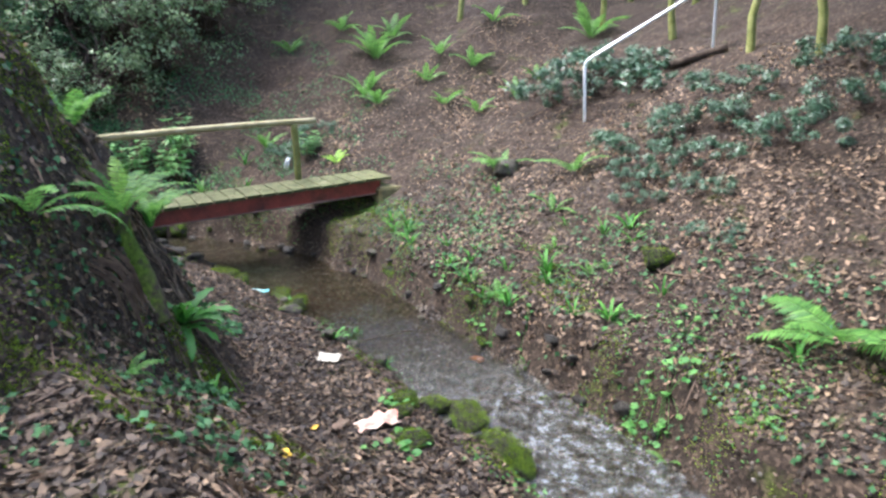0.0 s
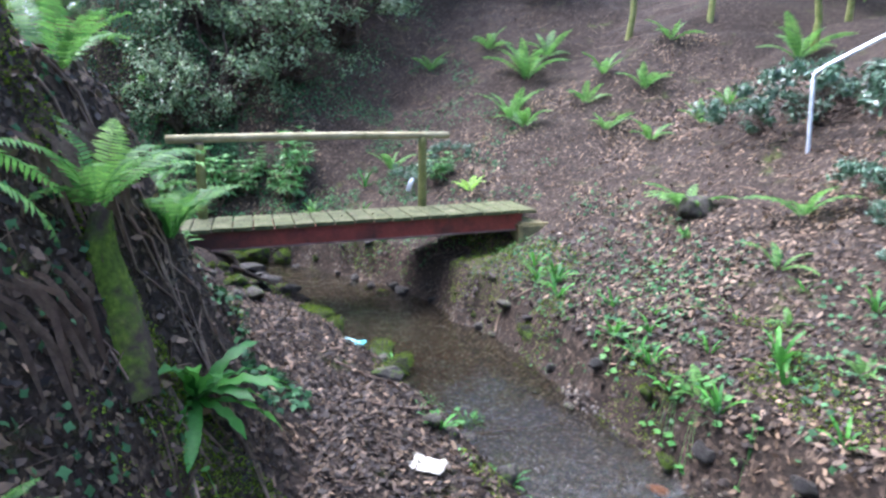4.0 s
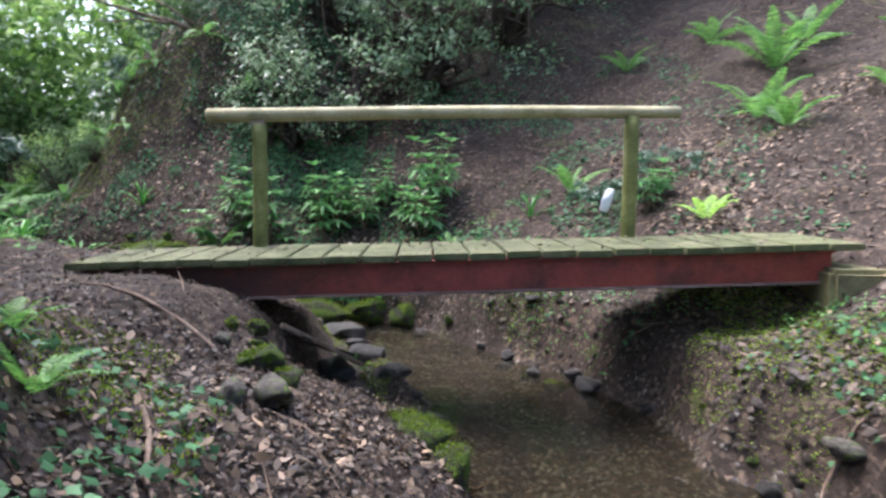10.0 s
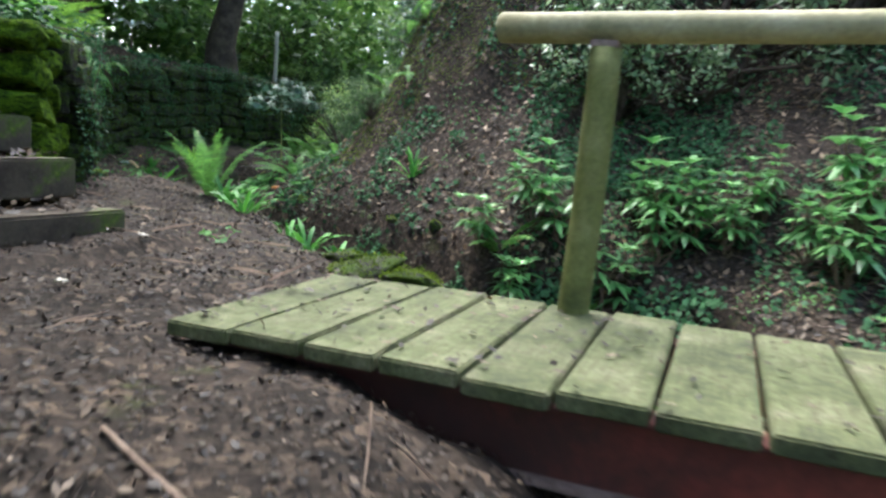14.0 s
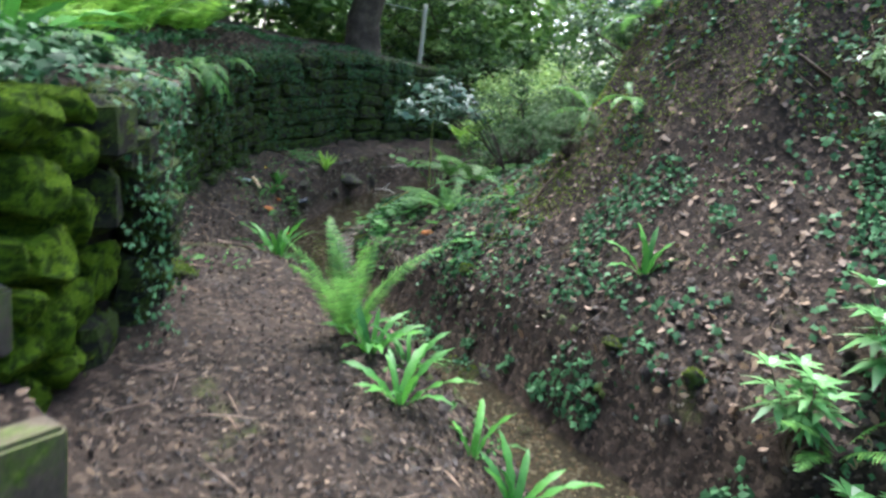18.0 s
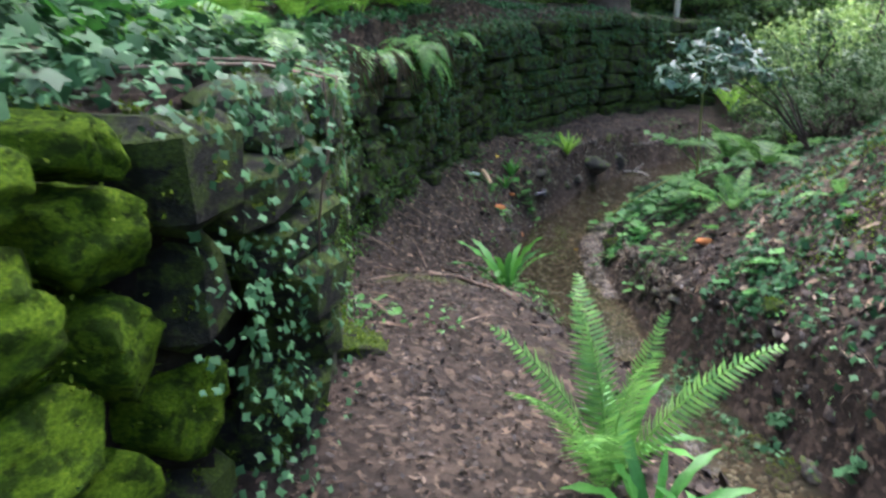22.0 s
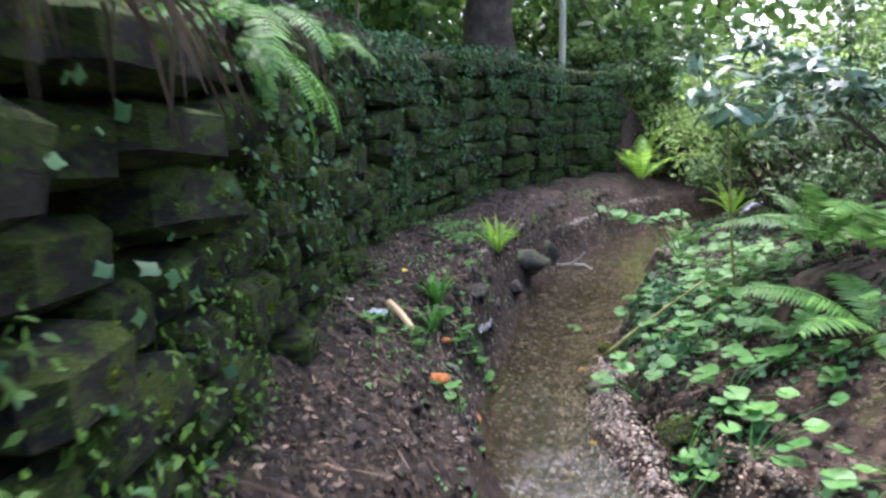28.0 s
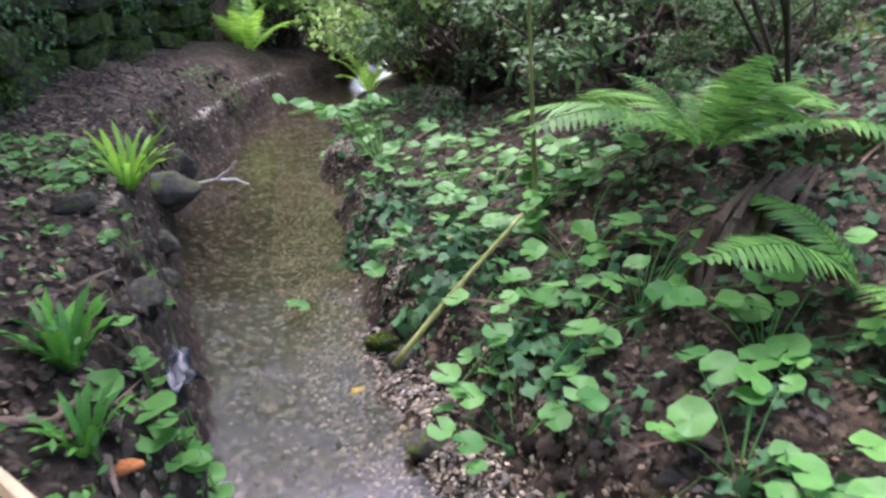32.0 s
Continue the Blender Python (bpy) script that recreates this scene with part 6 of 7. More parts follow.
# dead reddish fronds that hang from the banks
def hanging_fronds(name, label, top, across, drop, count, width, material):
    ob = thing(name, label, "dead fern", pose(*top))
    for k in range(count):
        a = Vector(across) * rr.uniform(-0.5, 0.5) + Vector((0, 0, rr.uniform(-0.05, 0.05)))
        b = a + Vector(drop) * rr.uniform(0.55, 1.1) + Vector((rr.uniform(-0.06, 0.06), rr.uniform(-0.06, 0.06), 0))
        bulge = Vector((drop[0], drop[1], 0)) * 0.35 + Vector((rr.uniform(-0.03, 0.03), rr.uniform(-0.03, 0.03), 0))
        mid_ = a.lerp(b, 0.4) + bulge
        vs, fs = strip([a, a.lerp(mid_, 0.5) + bulge * 0.4, mid_, mid_.lerp(b, 0.5), b], [width * w for w in (0.35, 0.8, 1.0, 0.85, 0.15)], (rr.uniform(-0.3, 0.3), -1, 0.2))
        part("frond", mesh_of("frond", vs, fs, material), ob)
    return ob


hanging_fronds("dead_fern", "bundle of reddish dead fern fronds hanging from the mossy bank", (-2.39, 4.85, 1.4), (0.2, -0.05, 0), (0.0, -0.2, -0.6), 26, 0.022, RED_WOOD)
hanging_fronds("dead_fern", "brown dead bracken hanging under the green fern", (-5.2, 6.3, 0.05), (0.4, 0.25, 0), (-0.28, -0.22, -0.42), 40, 0.014, ROOT)
hanging_fronds("dead_fern", "brown dead fronds hanging from the root bank", (-0.3, -6.0, 0.7), (0.1, 0.5, 0), (0.3, 0.0, -0.5), 16, 0.014, ROOT)
hanging_fronds("dead_fern", "pale straw-coloured dead fern fronds under a fern on the root bank", (-0.35, -5.4, 1.2), (0.2, 0.6, 0), (0.3, 0.0, -0.5), 34, 0.013, TWIG)
for s_ in (2.7, 3.3, 4.0, 5.1):
    p_, out_, d_ = on_wall(s_)
    hanging_fronds("hanging_roots", "thin brown dead stems hanging over the wall edge", (p_.x + out_.x * 0.06, p_.y + out_.y * 0.06, wall_top(s_) + 0.08), (d_.x * 0.5, d_.y * 0.5, 0), (out_.x * 0.16, out_.y * 0.16, -0.3), 14, 0.006, TWIG)
q2 = np.random.RandomState(77)
for cx, cy, rad, n in ((-6.38, 6.55, 0.28, 200), (-6.1, 5.9, 0.2, 90), (-5.6, 5.2, 0.2, 80), (-6.75, 7.3, 0.25, 150), (0.73, -4.23, 0.2, 90), (0.54, -4.68, 0.16, 60), (0.4, -4.35, 0.2, 80), (0.3, -6.2, 0.22, 80)):
    P, N = ball_points(n, (0, 0, 0), (rad, rad, rad * 0.6), q2, 0.6)
    P[:, 2] = np.abs(P[:, 2])
    base_z = ground_at(cx, cy)
    P[:, 2] += land(cx + P[:, 0], cy + P[:, 1]) - base_z
    tagged(thing("ivy_clump", "low mound of dark green ivy leaves on the bank", "ivy", pose(cx, cy, base_z), "ivy clumps", joined("ivy_clump", LOBED, LOBED_T, P, N * 0.5 + np.array((0, 0, 0.8)), 0.035 + 0.035 * q2.rand(n), IVY, 77, 0.4)), kind="stuff")
forked = thing("forked_twig", "bleached white forked twig on the bank edge", "twig", pose(-8.05, 8.45, ground_at(-8.05, 8.45) + 0.05))
WHITE_TWIG = plain("bleached_wood", (0.6, 0.56, 0.5), 0.7)
for k, (a, b) in enumerate((((-0.25, -0.1, 0.0), (0.06, 0.02, 0.03)), ((0.06, 0.02, 0.03), (0.2, 0.0, 0.16)), ((0.06, 0.02, 0.03), (0.25, 0.1, -0.02)))):
    vs, fs = branch(limb(Vector(a), Vector(b), 0.02, rr, 4), 0.012, 0.006, 6)
    part("prong", mesh_of("prong", vs, fs, WHITE_TWIG, True), forked)
# galvanised handrail on the far slope
rail = thing("steel_handrail", "bent galvanised steel tube handrail beside the slope path", "handrail", pose(0, 0, 0))
tube = [Vector((6.66, -2.25, ground_at(6.66, -2.25) - 0.1)), Vector((6.7, -2.17, 1.68)), Vector((6.73, -2.15, 1.76)), Vector((6.82, -2.16, 1.84)), Vector((8.8, -2.72, 2.95)), Vector((9.6, -2.95, 3.4))]
vs, fs = branch(tube, 0.026, 0.026, 10)
part("tube", mesh_of("tube", vs, fs, STEEL, True), rail)
vs, fs = branch([Vector((8.8, -2.72, ground_at(8.8, -2.72) - 0.1)), Vector((8.8, -2.72, 2.95))], 0.024, 0.024, 10)
part("post", mesh_of("post", vs, fs, STEEL, True), rail)
log = thing("log", "brown log lying as a step on the slope path", "log", upto((8.3, -2.3, ground_at(8.3, -2.3) + 0.06), (8.9, -3.0, ground_at(8.9, -3.0) + 0.06)), me=from_bm("log", pole(0.07, 0.06, 0.9), BARK, True))
wp = thing("marker_post", "thin white marker post on top of the wall", "post", pose(-10.1, 12.1, ground_at(-10.1, 12.1) - 0.1), me=from_bm("marker_post", pole(0.05, 0.05, 1.4), PAPER, True))
thing("wire", "thin grey wire stretched from the marker post", "wire", upto((-10.1, 12.1, ground_at(-10.1, 12.1) + 1.15), (-12.6, 9.9, 2.8)), me=from_bm("wire", pole(0.004, 0.004, (Vector((-10.1, 12.1, ground_at(-10.1, 12.1) + 1.15)) - Vector((-12.6, 9.9, 2.8))).length, 6), STEEL, True))
spray = thing("pale_plant", "pale silvery plant with drooping leaves above the wall", "plant", pose(-9.3, 6.9, ground_at(-9.3, 6.9)))
SILVER = plain("silvery_leaf", (0.6, 0.68, 0.66), 0.4)
pale = [strap(60 + k, SILVER, 70, -50, 0.05) for k in range(2)]
vs, fs = branch([Vector((0, 0, 0)), Vector((0, 0, 0.5))], 0.02, 0.01, 6)
part("stem", mesh_of("stem", vs, fs, TWIG), spray)
for k in range(9):
    part("blade", pale[k % 2], spray, m=pose(0, 0, 0.45, 0, 20, 40 * k) @ Matrix.Scale(0.42, 4))

# litter and oddments
def sheet(name, label, category, x, y, w, h_, material, seed, z=None, crumple=0.03):
    r = random.Random(seed)
    nx, ny = 9, 7
    vs, fs = [], []
    for j in range(ny):
        for i in range(nx):
            u, v = i / (nx - 1) - 0.5, j / (ny - 1) - 0.5
            cut = 0.75 + 0.25 * noise.noise(Vector((u * 4 + seed, v * 4, 0)))
            vs.append((u * w * cut, v * h_ * cut, crumple * (0.6 + noise.noise(Vector((u * 5 + seed, v * 5, 3)))) + 0.012))
            if i and j:
                fs.append(((j - 1) * nx + i - 1, (j - 1) * nx + i, j * nx + i, j * nx + i - 1))
    ob = thing(name, label, category, pose(x, y, ground_at(x, y) if z is None else z, r.uniform(-5, 5), r.uniform(-5, 5), r.uniform(0, 360)), me=mesh_of(name, vs, fs, material, True))
    ob.modifiers.new("thickness", "SOLIDIFY").thickness = 0.004
    return ob


sheet("paper_scrap", "cream torn paper scrap on dead leaves beside the stream", "litter", 1.5, -4.95, 0.34, 0.2, PAPER, 4)
for k, (x, y, s) in enumerate(((-2.02, 0.09, 0.06), (-1.68, -0.61, 0.05), (4.06, -1.35, 0.07), (-7.6, 5.0, 0.09), (-7.3, 4.75, 0.05))):
    sheet("paper_scrap", "small white scrap of paper on the dead leaves", "litter", x, y, s, s * 0.7, PAPER, 70 + k, None, 0.012)
sheet("paper_scrap", "grey crumpled scrap of plastic trodden into the path", "litter", -7.16, 4.78, 0.16, 0.08, plain("grey_plastic", (0.32, 0.38, 0.4), 0.5), 81, None, 0.03)
sheet("wrapper", "crumpled red and white wrapper on the bank", "litter", 1.42, -6.45, 0.42, 0.26, blotchy("printed_wrapper", (0.5, 0.12, 0.09), (0.55, 0.35, 0.27), (0.72, 0.66, 0.55), 7, 0.5), 6, None, 0.06)
sheet("bark_flake", "grey curled flake of bark on the bank", "bark", 1.15, -6.35, 0.28, 0.1, TWIG, 8)
YELLOW = leafy("yellow_leaf", (0.65, 0.38, 0.03), (0.8, 0.6, 0.06), 0.6, 0.2)
for k, (x, y, s) in enumerate(((0.55, -7.2, 0.12), (0.96, -6.36, 0.07), (-6.68, 6.1, 0.06), (-7.5, 5.4, 0.05), (-6.2, 5.25, 0.04))):
    sheet("yellow_leaf", "bright yellow fallen leaf", "leaf", x, y, s, s * 0.8, YELLOW, 20 + k, None, 0.012)
sheet("cyan_rag", "turquoise and white plastic rag at the water edge", "litter", 1.45, -2.35, 0.3, 0.16, blotchy("turquoise_plastic", (0.06, 0.3, 0.3), (0.15, 0.5, 0.5), (0.6, 0.65, 0.62), 9, 0.4), 31, None, 0.05)
bag = thing("white_bag", "small white plastic bag hung behind the bridge post", "bag", pose(2.59, 0.14, 0.36, 0, 12, 0) @ Matrix.Diagonal((0.075, 0.05, 0.17, 1)), me=boulder(33, 0.16, plain("white_plastic", (0.7, 0.74, 0.78), 0.35), 2))
TILE = blotchy("orange_clay", (0.32, 0.09, 0.025), (0.55, 0.19, 0.05), (0.65, 0.3, 0.12), 6, 0.8)
for k, (x, y, s, z) in enumerate(((-6.82, 5.08, 0.13, -0.72), (-4.72, 4.9, 0.1, None), (-6.75, 4.75, 0.1, None), (3.05, -5.1, 0.13, None), (1.9, -2.6, 0.06, None), (-7.05, 5.2, 0.06, None))):
    ob = thing("clay_shard", "broken orange clay brick piece", "brick", None, "clay shards", boulder(50 + k, 0.1, TILE))
    ob.matrix_basis = pose(x, y, (ground_at(x, y) if z is None else z) + 0.02, 10, 5, 40 * k) @ Matrix.Diagonal((s * 1.4, s * 0.8, s * 0.5, 1))
PALE_WOOD = plain("fresh_split_wood", (0.62, 0.45, 0.26), 0.7)
thing("split_stick", "pale freshly split stick lying at the path edge", "stick", upto((-7.23, 4.96, ground_at(-7.23, 4.96) + 0.05), (-6.95, 4.83, ground_at(-6.95, 4.83) + 0.09)), me=from_bm("split_stick", pole(0.022, 0.014, 0.31, 6), PALE_WOOD))
sheet("black_plastic", "blue-black plastic sheet sticking out of the bank", "litter", -7.17, 5.75, 0.32, 0.13, plain("black_plastic_sheet", (0.02, 0.025, 0.035), 0.25), 44, -0.5, 0.06)
thing("stick", "pale brown stick lying across stones under the bridge", "stick", upto((0.33, -0.85, -0.4), (0.8, -0.52, -0.74)), me=from_bm("stick", pole(0.02, 0.016, 0.67, 10), TWIG, True))
sap = thing("sapling", "thin leafless green sapling stem on the bank", "sapling", pose(-6.05, 6.8, ground_at(-6.05, 6.8)))
vs, fs = branch([Vector((0.05, 0, -0.05)), Vector((0, 0.02, 0.4)), Vector((-0.06, 0.05, 1.0)), Vector((-0.1, 0.1, 1.5))], 0.012, 0.006, 6)
part("stem", mesh_of("stem", vs, fs, PALE_BARK, True), sap)
thing("fallen_stem", "thin green cut stem leaning over the stream edge", "stick", upto((-6.55, 6.1, -0.62), (-6.05, 6.55, -0.12)), me=from_bm("fallen_stem", pole(0.012, 0.008, 0.75, 8), PALE_BARK, True))

# ---- what nobody could count ----
def water_gap(x, y):
    d, n, u = along(STREAM, x, y)
    half = np.array([row[3] for row in STREAM])
    return np.abs(d) - (half[n] * (1 - u) + half[n + 1] * u), d


def strewn(n, x0, x1, y0, y1, seed, test):
    r = np.random.RandomState(seed)
    x, y = x0 + (x1 - x0) * r.rand(n), y0 + (y1 - y0) * r.rand(n)
    k = test(x, y, r)
    return x[k], y[k], r


def in_wood(x, y, r):
    gap, d = water_gap(x, y)
    wd = along(WALL, x, y)[0]
    near_wall = (d > 0) & (y > 0.3) & (wd > -0.05) & (wd < 0.35)
    return (gap > 0.07) & ~near_wall & (r.rand(len(x)) < 0.72 + 0.35 * ripple(x, y, 0.9, 2))


def strew(name, label, category, x, y, r, leaf, tris, low, high, material, seed, tilt, lift):
    P = np.stack([x, y, land(x, y) + lift * r.rand(len(x)) + 0.004], -1)
    ob = new(name, joined(name, leaf, tris, P, slope_at(x, y), low + (high - low) * r.rand(len(x)), material, seed, tilt))
    return tagged(ob, label, category, kind="stuff")


WALKED = ((-0.2, -11.5), (0.6, -8.5), (1.1, -6.5), (1.2, -4.5), (0.6, -2.7), (-0.2, -1.4), (-1.3, -0.5), (-2.2, 0.5), (-3.6, 1.6), (-5.1, 2.7), (-6.3, 4.0), (-7.2, 5.6), (-8.2, 8.0))


def in_view(x, y, r):
    """Thick beside the walked line, thinner with distance."""
    d = np.abs(along(WALKED, x, y)[0])
    lies = eased((slope_at(x, y)[:, 2] - np.where((x < 0.7) & (y < -2) | (x < 0) & (y > 2), 0.16, 0.56)) / 0.22)
    trodden = np.where((x < 0.2) & (y > -1.5), np.where(y > 3, 0.7, 0.34) + np.where(y > 3, 0.3, 0.66) * eased((d - 0.35) / 0.5), 1)
    return in_wood(x, y, r) & (r.rand(len(x)) < np.clip(1.35 - d / 3.6, 0.07, 1) * lies * trodden)


x, y, r = strewn(1000000, -10.5, 8.5, -12.5, 10.5, 1, in_view)
trod = (x < 0.3) & (y > -1.6)
near_bridge = (x < 1.5) & (y > -3.6) & (y < 2)
fine = (0.02 + 0.048 * r.rand(len(x)) ** 1.7) * np.where(trod, 0.54, np.where(near_bridge, 0.7, 1.0))
strew("leaf_litter", "dry brown dead leaves covering the ground", "dead leaves", x, y, r, CURLED, OVAL_T, fine, fine, LITTER, 1, 0.42, 0.02)
PALE_LITTER = leafy("pale_dead_leaves", (0.035, 0.023, 0.015), (0.29, 0.2, 0.125), 0.6, 0.08, 0.35, 0.6, 0.35)
x, y, r = strewn(70000, 3.3, 9.0, -9.0, 3.0, 71, lambda x, y, r: in_wood(x, y, r) & (r.rand(len(x)) < 0.12 + 0.5 * (ripple(x, y, 0.8, 1) + 0.4 * ripple(x, y, 2.4, 0) > 0.0)))
strew("slope_litter", "dry pale and reddish dead leaves scattered over the far slope", "dead leaves", x, y, r, CURLED, OVAL_T, 0.03, 0.075, PALE_LITTER, 71, 0.45, 0.02)
x, y, r = strewn(26000, -4.5, 1.8, -8.5, 7.5, 72, lambda x, y, r: in_wood(x, y, r) & ((x < 1.8) & (y < -1.8) | (water_gap(x, y)[1] < 0) & (y > 2.5)))
strew("pale_litter", "pale curled dead leaves scattered over the banks", "dead leaves", x, y, r, CURLED, OVAL_T, 0.03, 0.08, PALE_LITTER, 72, 0.5, 0.02)
x, y, r = strewn(9000, -8.6, -4.8, 2.6, 8.0, 73, lambda x, y, r: in_wood(x, y, r) & (water_gap(x, y)[1] > 0) & (along(WALL, x, y)[0] < -0.08))
strew("path_litter", "reddish-brown dead leaf bits scattered over the upper path", "dead leaves", x, y, r, CURLED, OVAL_T, 0.018, 0.045, PALE_LITTER, 73, 0.45, 0.012)
CRUMB = np.array([(-0.5, 0, 0), (0, 0.3, 0.12), (0.05, -0.28, 0.04), (0.5, 0.04, 0.1)])
CRUMB_T = np.array([(0, 2, 1), (1, 2, 3)])
x, y, r = strewn(640000, -9.5, 5, -11, 10, 2, lambda x, y, r: in_wood(x, y, r) & (np.abs(along(WALKED, x, y)[0]) < 1.5))
strew("leaf_crumbs", "small crumbled bits of dead leaf on the path", "dead leaves", x, y, r, CRUMB, CRUMB_T, 0.011, 0.03, CRUMBS, 2, 0.4, 0.006)
TWIGLET = np.array([(-0.5, 0.012, 0), (-0.5, -0.012, 0), (0.1, 0, 0.05), (0.5, 0.006, 0.0), (-0.2, 0, 0.04)])
TWIGLET_T = np.array([(0, 1, 2), (2, 1, 3), (0, 2, 3), (0, 4, 1)])
x, y, r = strewn(5000, -10, 8, -12, 10, 3, in_wood)
strew("twigs", "thin dead twigs scattered over the leaves", "twigs", x, y, r, TWIGLET, TWIGLET_T, 0.08, 0.35, TWIG, 3, 0.15, 0.02)
PEBBLE = np.array([(0.5, 0, 0), (-0.5, 0.05, 0), (0, 0.4, 0.02), (0.05, -0.4, 0), (0, 0, 0.3), (0, 0, -0.25)])
PEBBLE_T = np.array([(0, 2, 4), (2, 1, 4), (1, 3, 4), (3, 0, 4)])
x, y, r = strewn(200000, -9, 4, -12, 12, 4, lambda x, y, r: water_gap(x, y)[0] < 0.1)
strew("gravel", "brown gravel and pebbles on the stream bed", "gravel", x, y, r, PEBBLE, PEBBLE_T, 0.012, 0.05, GRAVEL, 4, 0.25, 0.008)

x, y, r = strewn(90000, -8, -4.6, 3.6, 9, 14, lambda x, y, r: (water_gap(x, y)[1] < -0.08) & (water_gap(x, y)[0] < 0.16))
strew("gravel_bar", "pale wet gravel bar with small pebbles beside the stream", "gravel", x, y, r, PEBBLE, PEBBLE_T, 0.007, 0.026, BAR_GRAVEL, 14, 0.25, 0.012)


def ivy_ground(x, y, r):
    gap, d = water_gap(x, y)
    far = (d < 0) & (x < -0.8) & (x > -5.2) & (gap > 0.06) & (gap < 5.0) & (r.rand(len(x)) < 0.28)
    slope = (d < 0) & (x < 5) & (gap > 0.15) & (r.rand(len(x)) < 0.16)
    bank = (d > 0) & (x > -1.4) & (x < 0.5) & (y < -2.2) & (y > -8.0) & (r.rand(len(x)) < 0.3)
    upper = (d < 0) & (x < -5.2) & (gap > 0.05) & (gap < 1.2) & (r.rand(len(x)) < 0.18)
    shelf = (d > 0) & (y > 0.6) & (along(WALL, x, y)[0] > 0.2) & (along(WALL, x, y)[0] < 1.8) & (x > -9.5)
    behind = (d < 0) & (y > 1) & (x > -0.8) & (x < 3.2) & (gap > 0.1) & (gap < 3.5) & (r.rand(len(x)) < 0.4)
    far = far | behind
    return (far | slope | bank | upper | shelf) & (ripple(x, y, 1.6, 1) + 0.5 * ripple(x, y, 4.5, 3) > -0.15)


# ivy hanging over the undercut lip of the far bank
r = np.random.RandomState(63)
P, N = [], []
for k in range(5200):
    u = r.uniform(8.3, 12.2)
    n_, f_ = int(u), u - int(u)
    a_, b_ = np.array(STREAM[n_]), np.array(STREAM[n_ + 1])
    c_ = a_ + (b_ - a_) * f_
    way = (b_ - a_)[:2] / np.hypot(*(b_ - a_)[:2])
    side = np.array((way[1], -way[0]))
    clump = ripple(c_[0] * 1.0, c_[1], 2.2, 1) + 0.6 * ripple(c_[0], c_[1], 5.5, 2)
    if clump < 0.0:
        continue
    h = r.rand()
    at = c_[:2] + side * (c_[3] + 0.02 + 0.3 * h ** 2 + r.uniform(-0.06, 0.06))
    P.append((at[0], at[1], c_[2] + 0.08 + (0.55 - 0.25 * (clump < 0.2)) * h + r.uniform(-0.03, 0.05)))
    N.append((-side[0], -side[1], 0.3 + 0.9 * h))
tagged(new("bank_ivy", joined("bank_ivy", LOBED, LOBED_T, np.array(P), np.array(N), 0.03 + 0.032 * r.rand(len(P)), IVY, 63, 0.5)), "dark ivy hanging over the undercut stream bank", "ivy", kind="stuff")
x, y, r = strewn(320000, -9.5, 6, -9, 11, 5, ivy_ground)
strew("ivy_carpet", "dark glossy ivy leaves creeping over the banks", "ivy", x, y, r, LOBED, LOBED_T, 0.026, 0.058, IVY, 5, 0.45, 0.07)
r = np.random.RandomState(6)
P, N = [], []
for k in range(12000):
    s = r.uniform(0.58, lengths[-1] - 0.1)
    h = r.rand() ** 0.5
    if (1.5 < s < 4.6 and r.rand() < 0.85) or (2.4 < s < 7 and r.rand() < 0.6) or (0.9 < s < 2.2 and r.rand() < 0.78) or not 0.9 < s < 2.2 and ripple(np.array([s * 1.3]), np.array([h * 2.0 + 7]), 1.6, 2)[0] + 0.5 * (h - 0.5) < -0.2 + 0.25 * (s < 1.3):
        continue
    p, out, _ = on_wall(s)
    at = p + out * r.uniform(0.08, 0.17)
    lo = wall_foot(s) if k % 40 == 0 else -0.15
    P.append((at.x, at.y, lo + (wall_top(s) + 0.08 - lo) * h))
    N.append((out.x, out.y, 0.35))
for k in range(620):
    s = r.uniform(0.5, 1.05)
    h = r.rand() ** 0.6
    if ripple(s * 2.6, h * 0.7, 3.0, 1) + 0.5 * ripple(s, h * 2, 7.0, 2) < -0.2:
        continue
    p, out, _ = on_wall(s)
    at = p + out * r.uniform(0.05, 0.2)
    lo = wall_foot(s)
    P.append((at.x, at.y, lo + (wall_top(s) + 0.05 - lo) * h))
    N.append((out.x, out.y, 0.5))
for k in range(3400):
    s = r.uniform(0.2, 9.5)
    p, out, _ = on_wall(s)
    at = p - out * r.uniform(-0.14, 0.5)
    if ripple(at.x, at.y, 2.2, 1) > -0.35:
        P.append((at.x, at.y, wall_top(s) - 0.04 + 0.16 * r.rand()))
        N.append((out.x * 0.3, out.y * 0.3, 1.0))
tagged(new("wall_ivy", joined("wall_ivy", LOBED, LOBED_T, np.array(P), np.array(N), (0.018 + 0.027 * r.rand(len(P))) * np.where(np.array(P)[:, 0] > -4.4, 0.68, 0.95), IVY, 6, 0.5)), "dark ivy leaves climbing the stone wall", "ivy", kind="stuff")


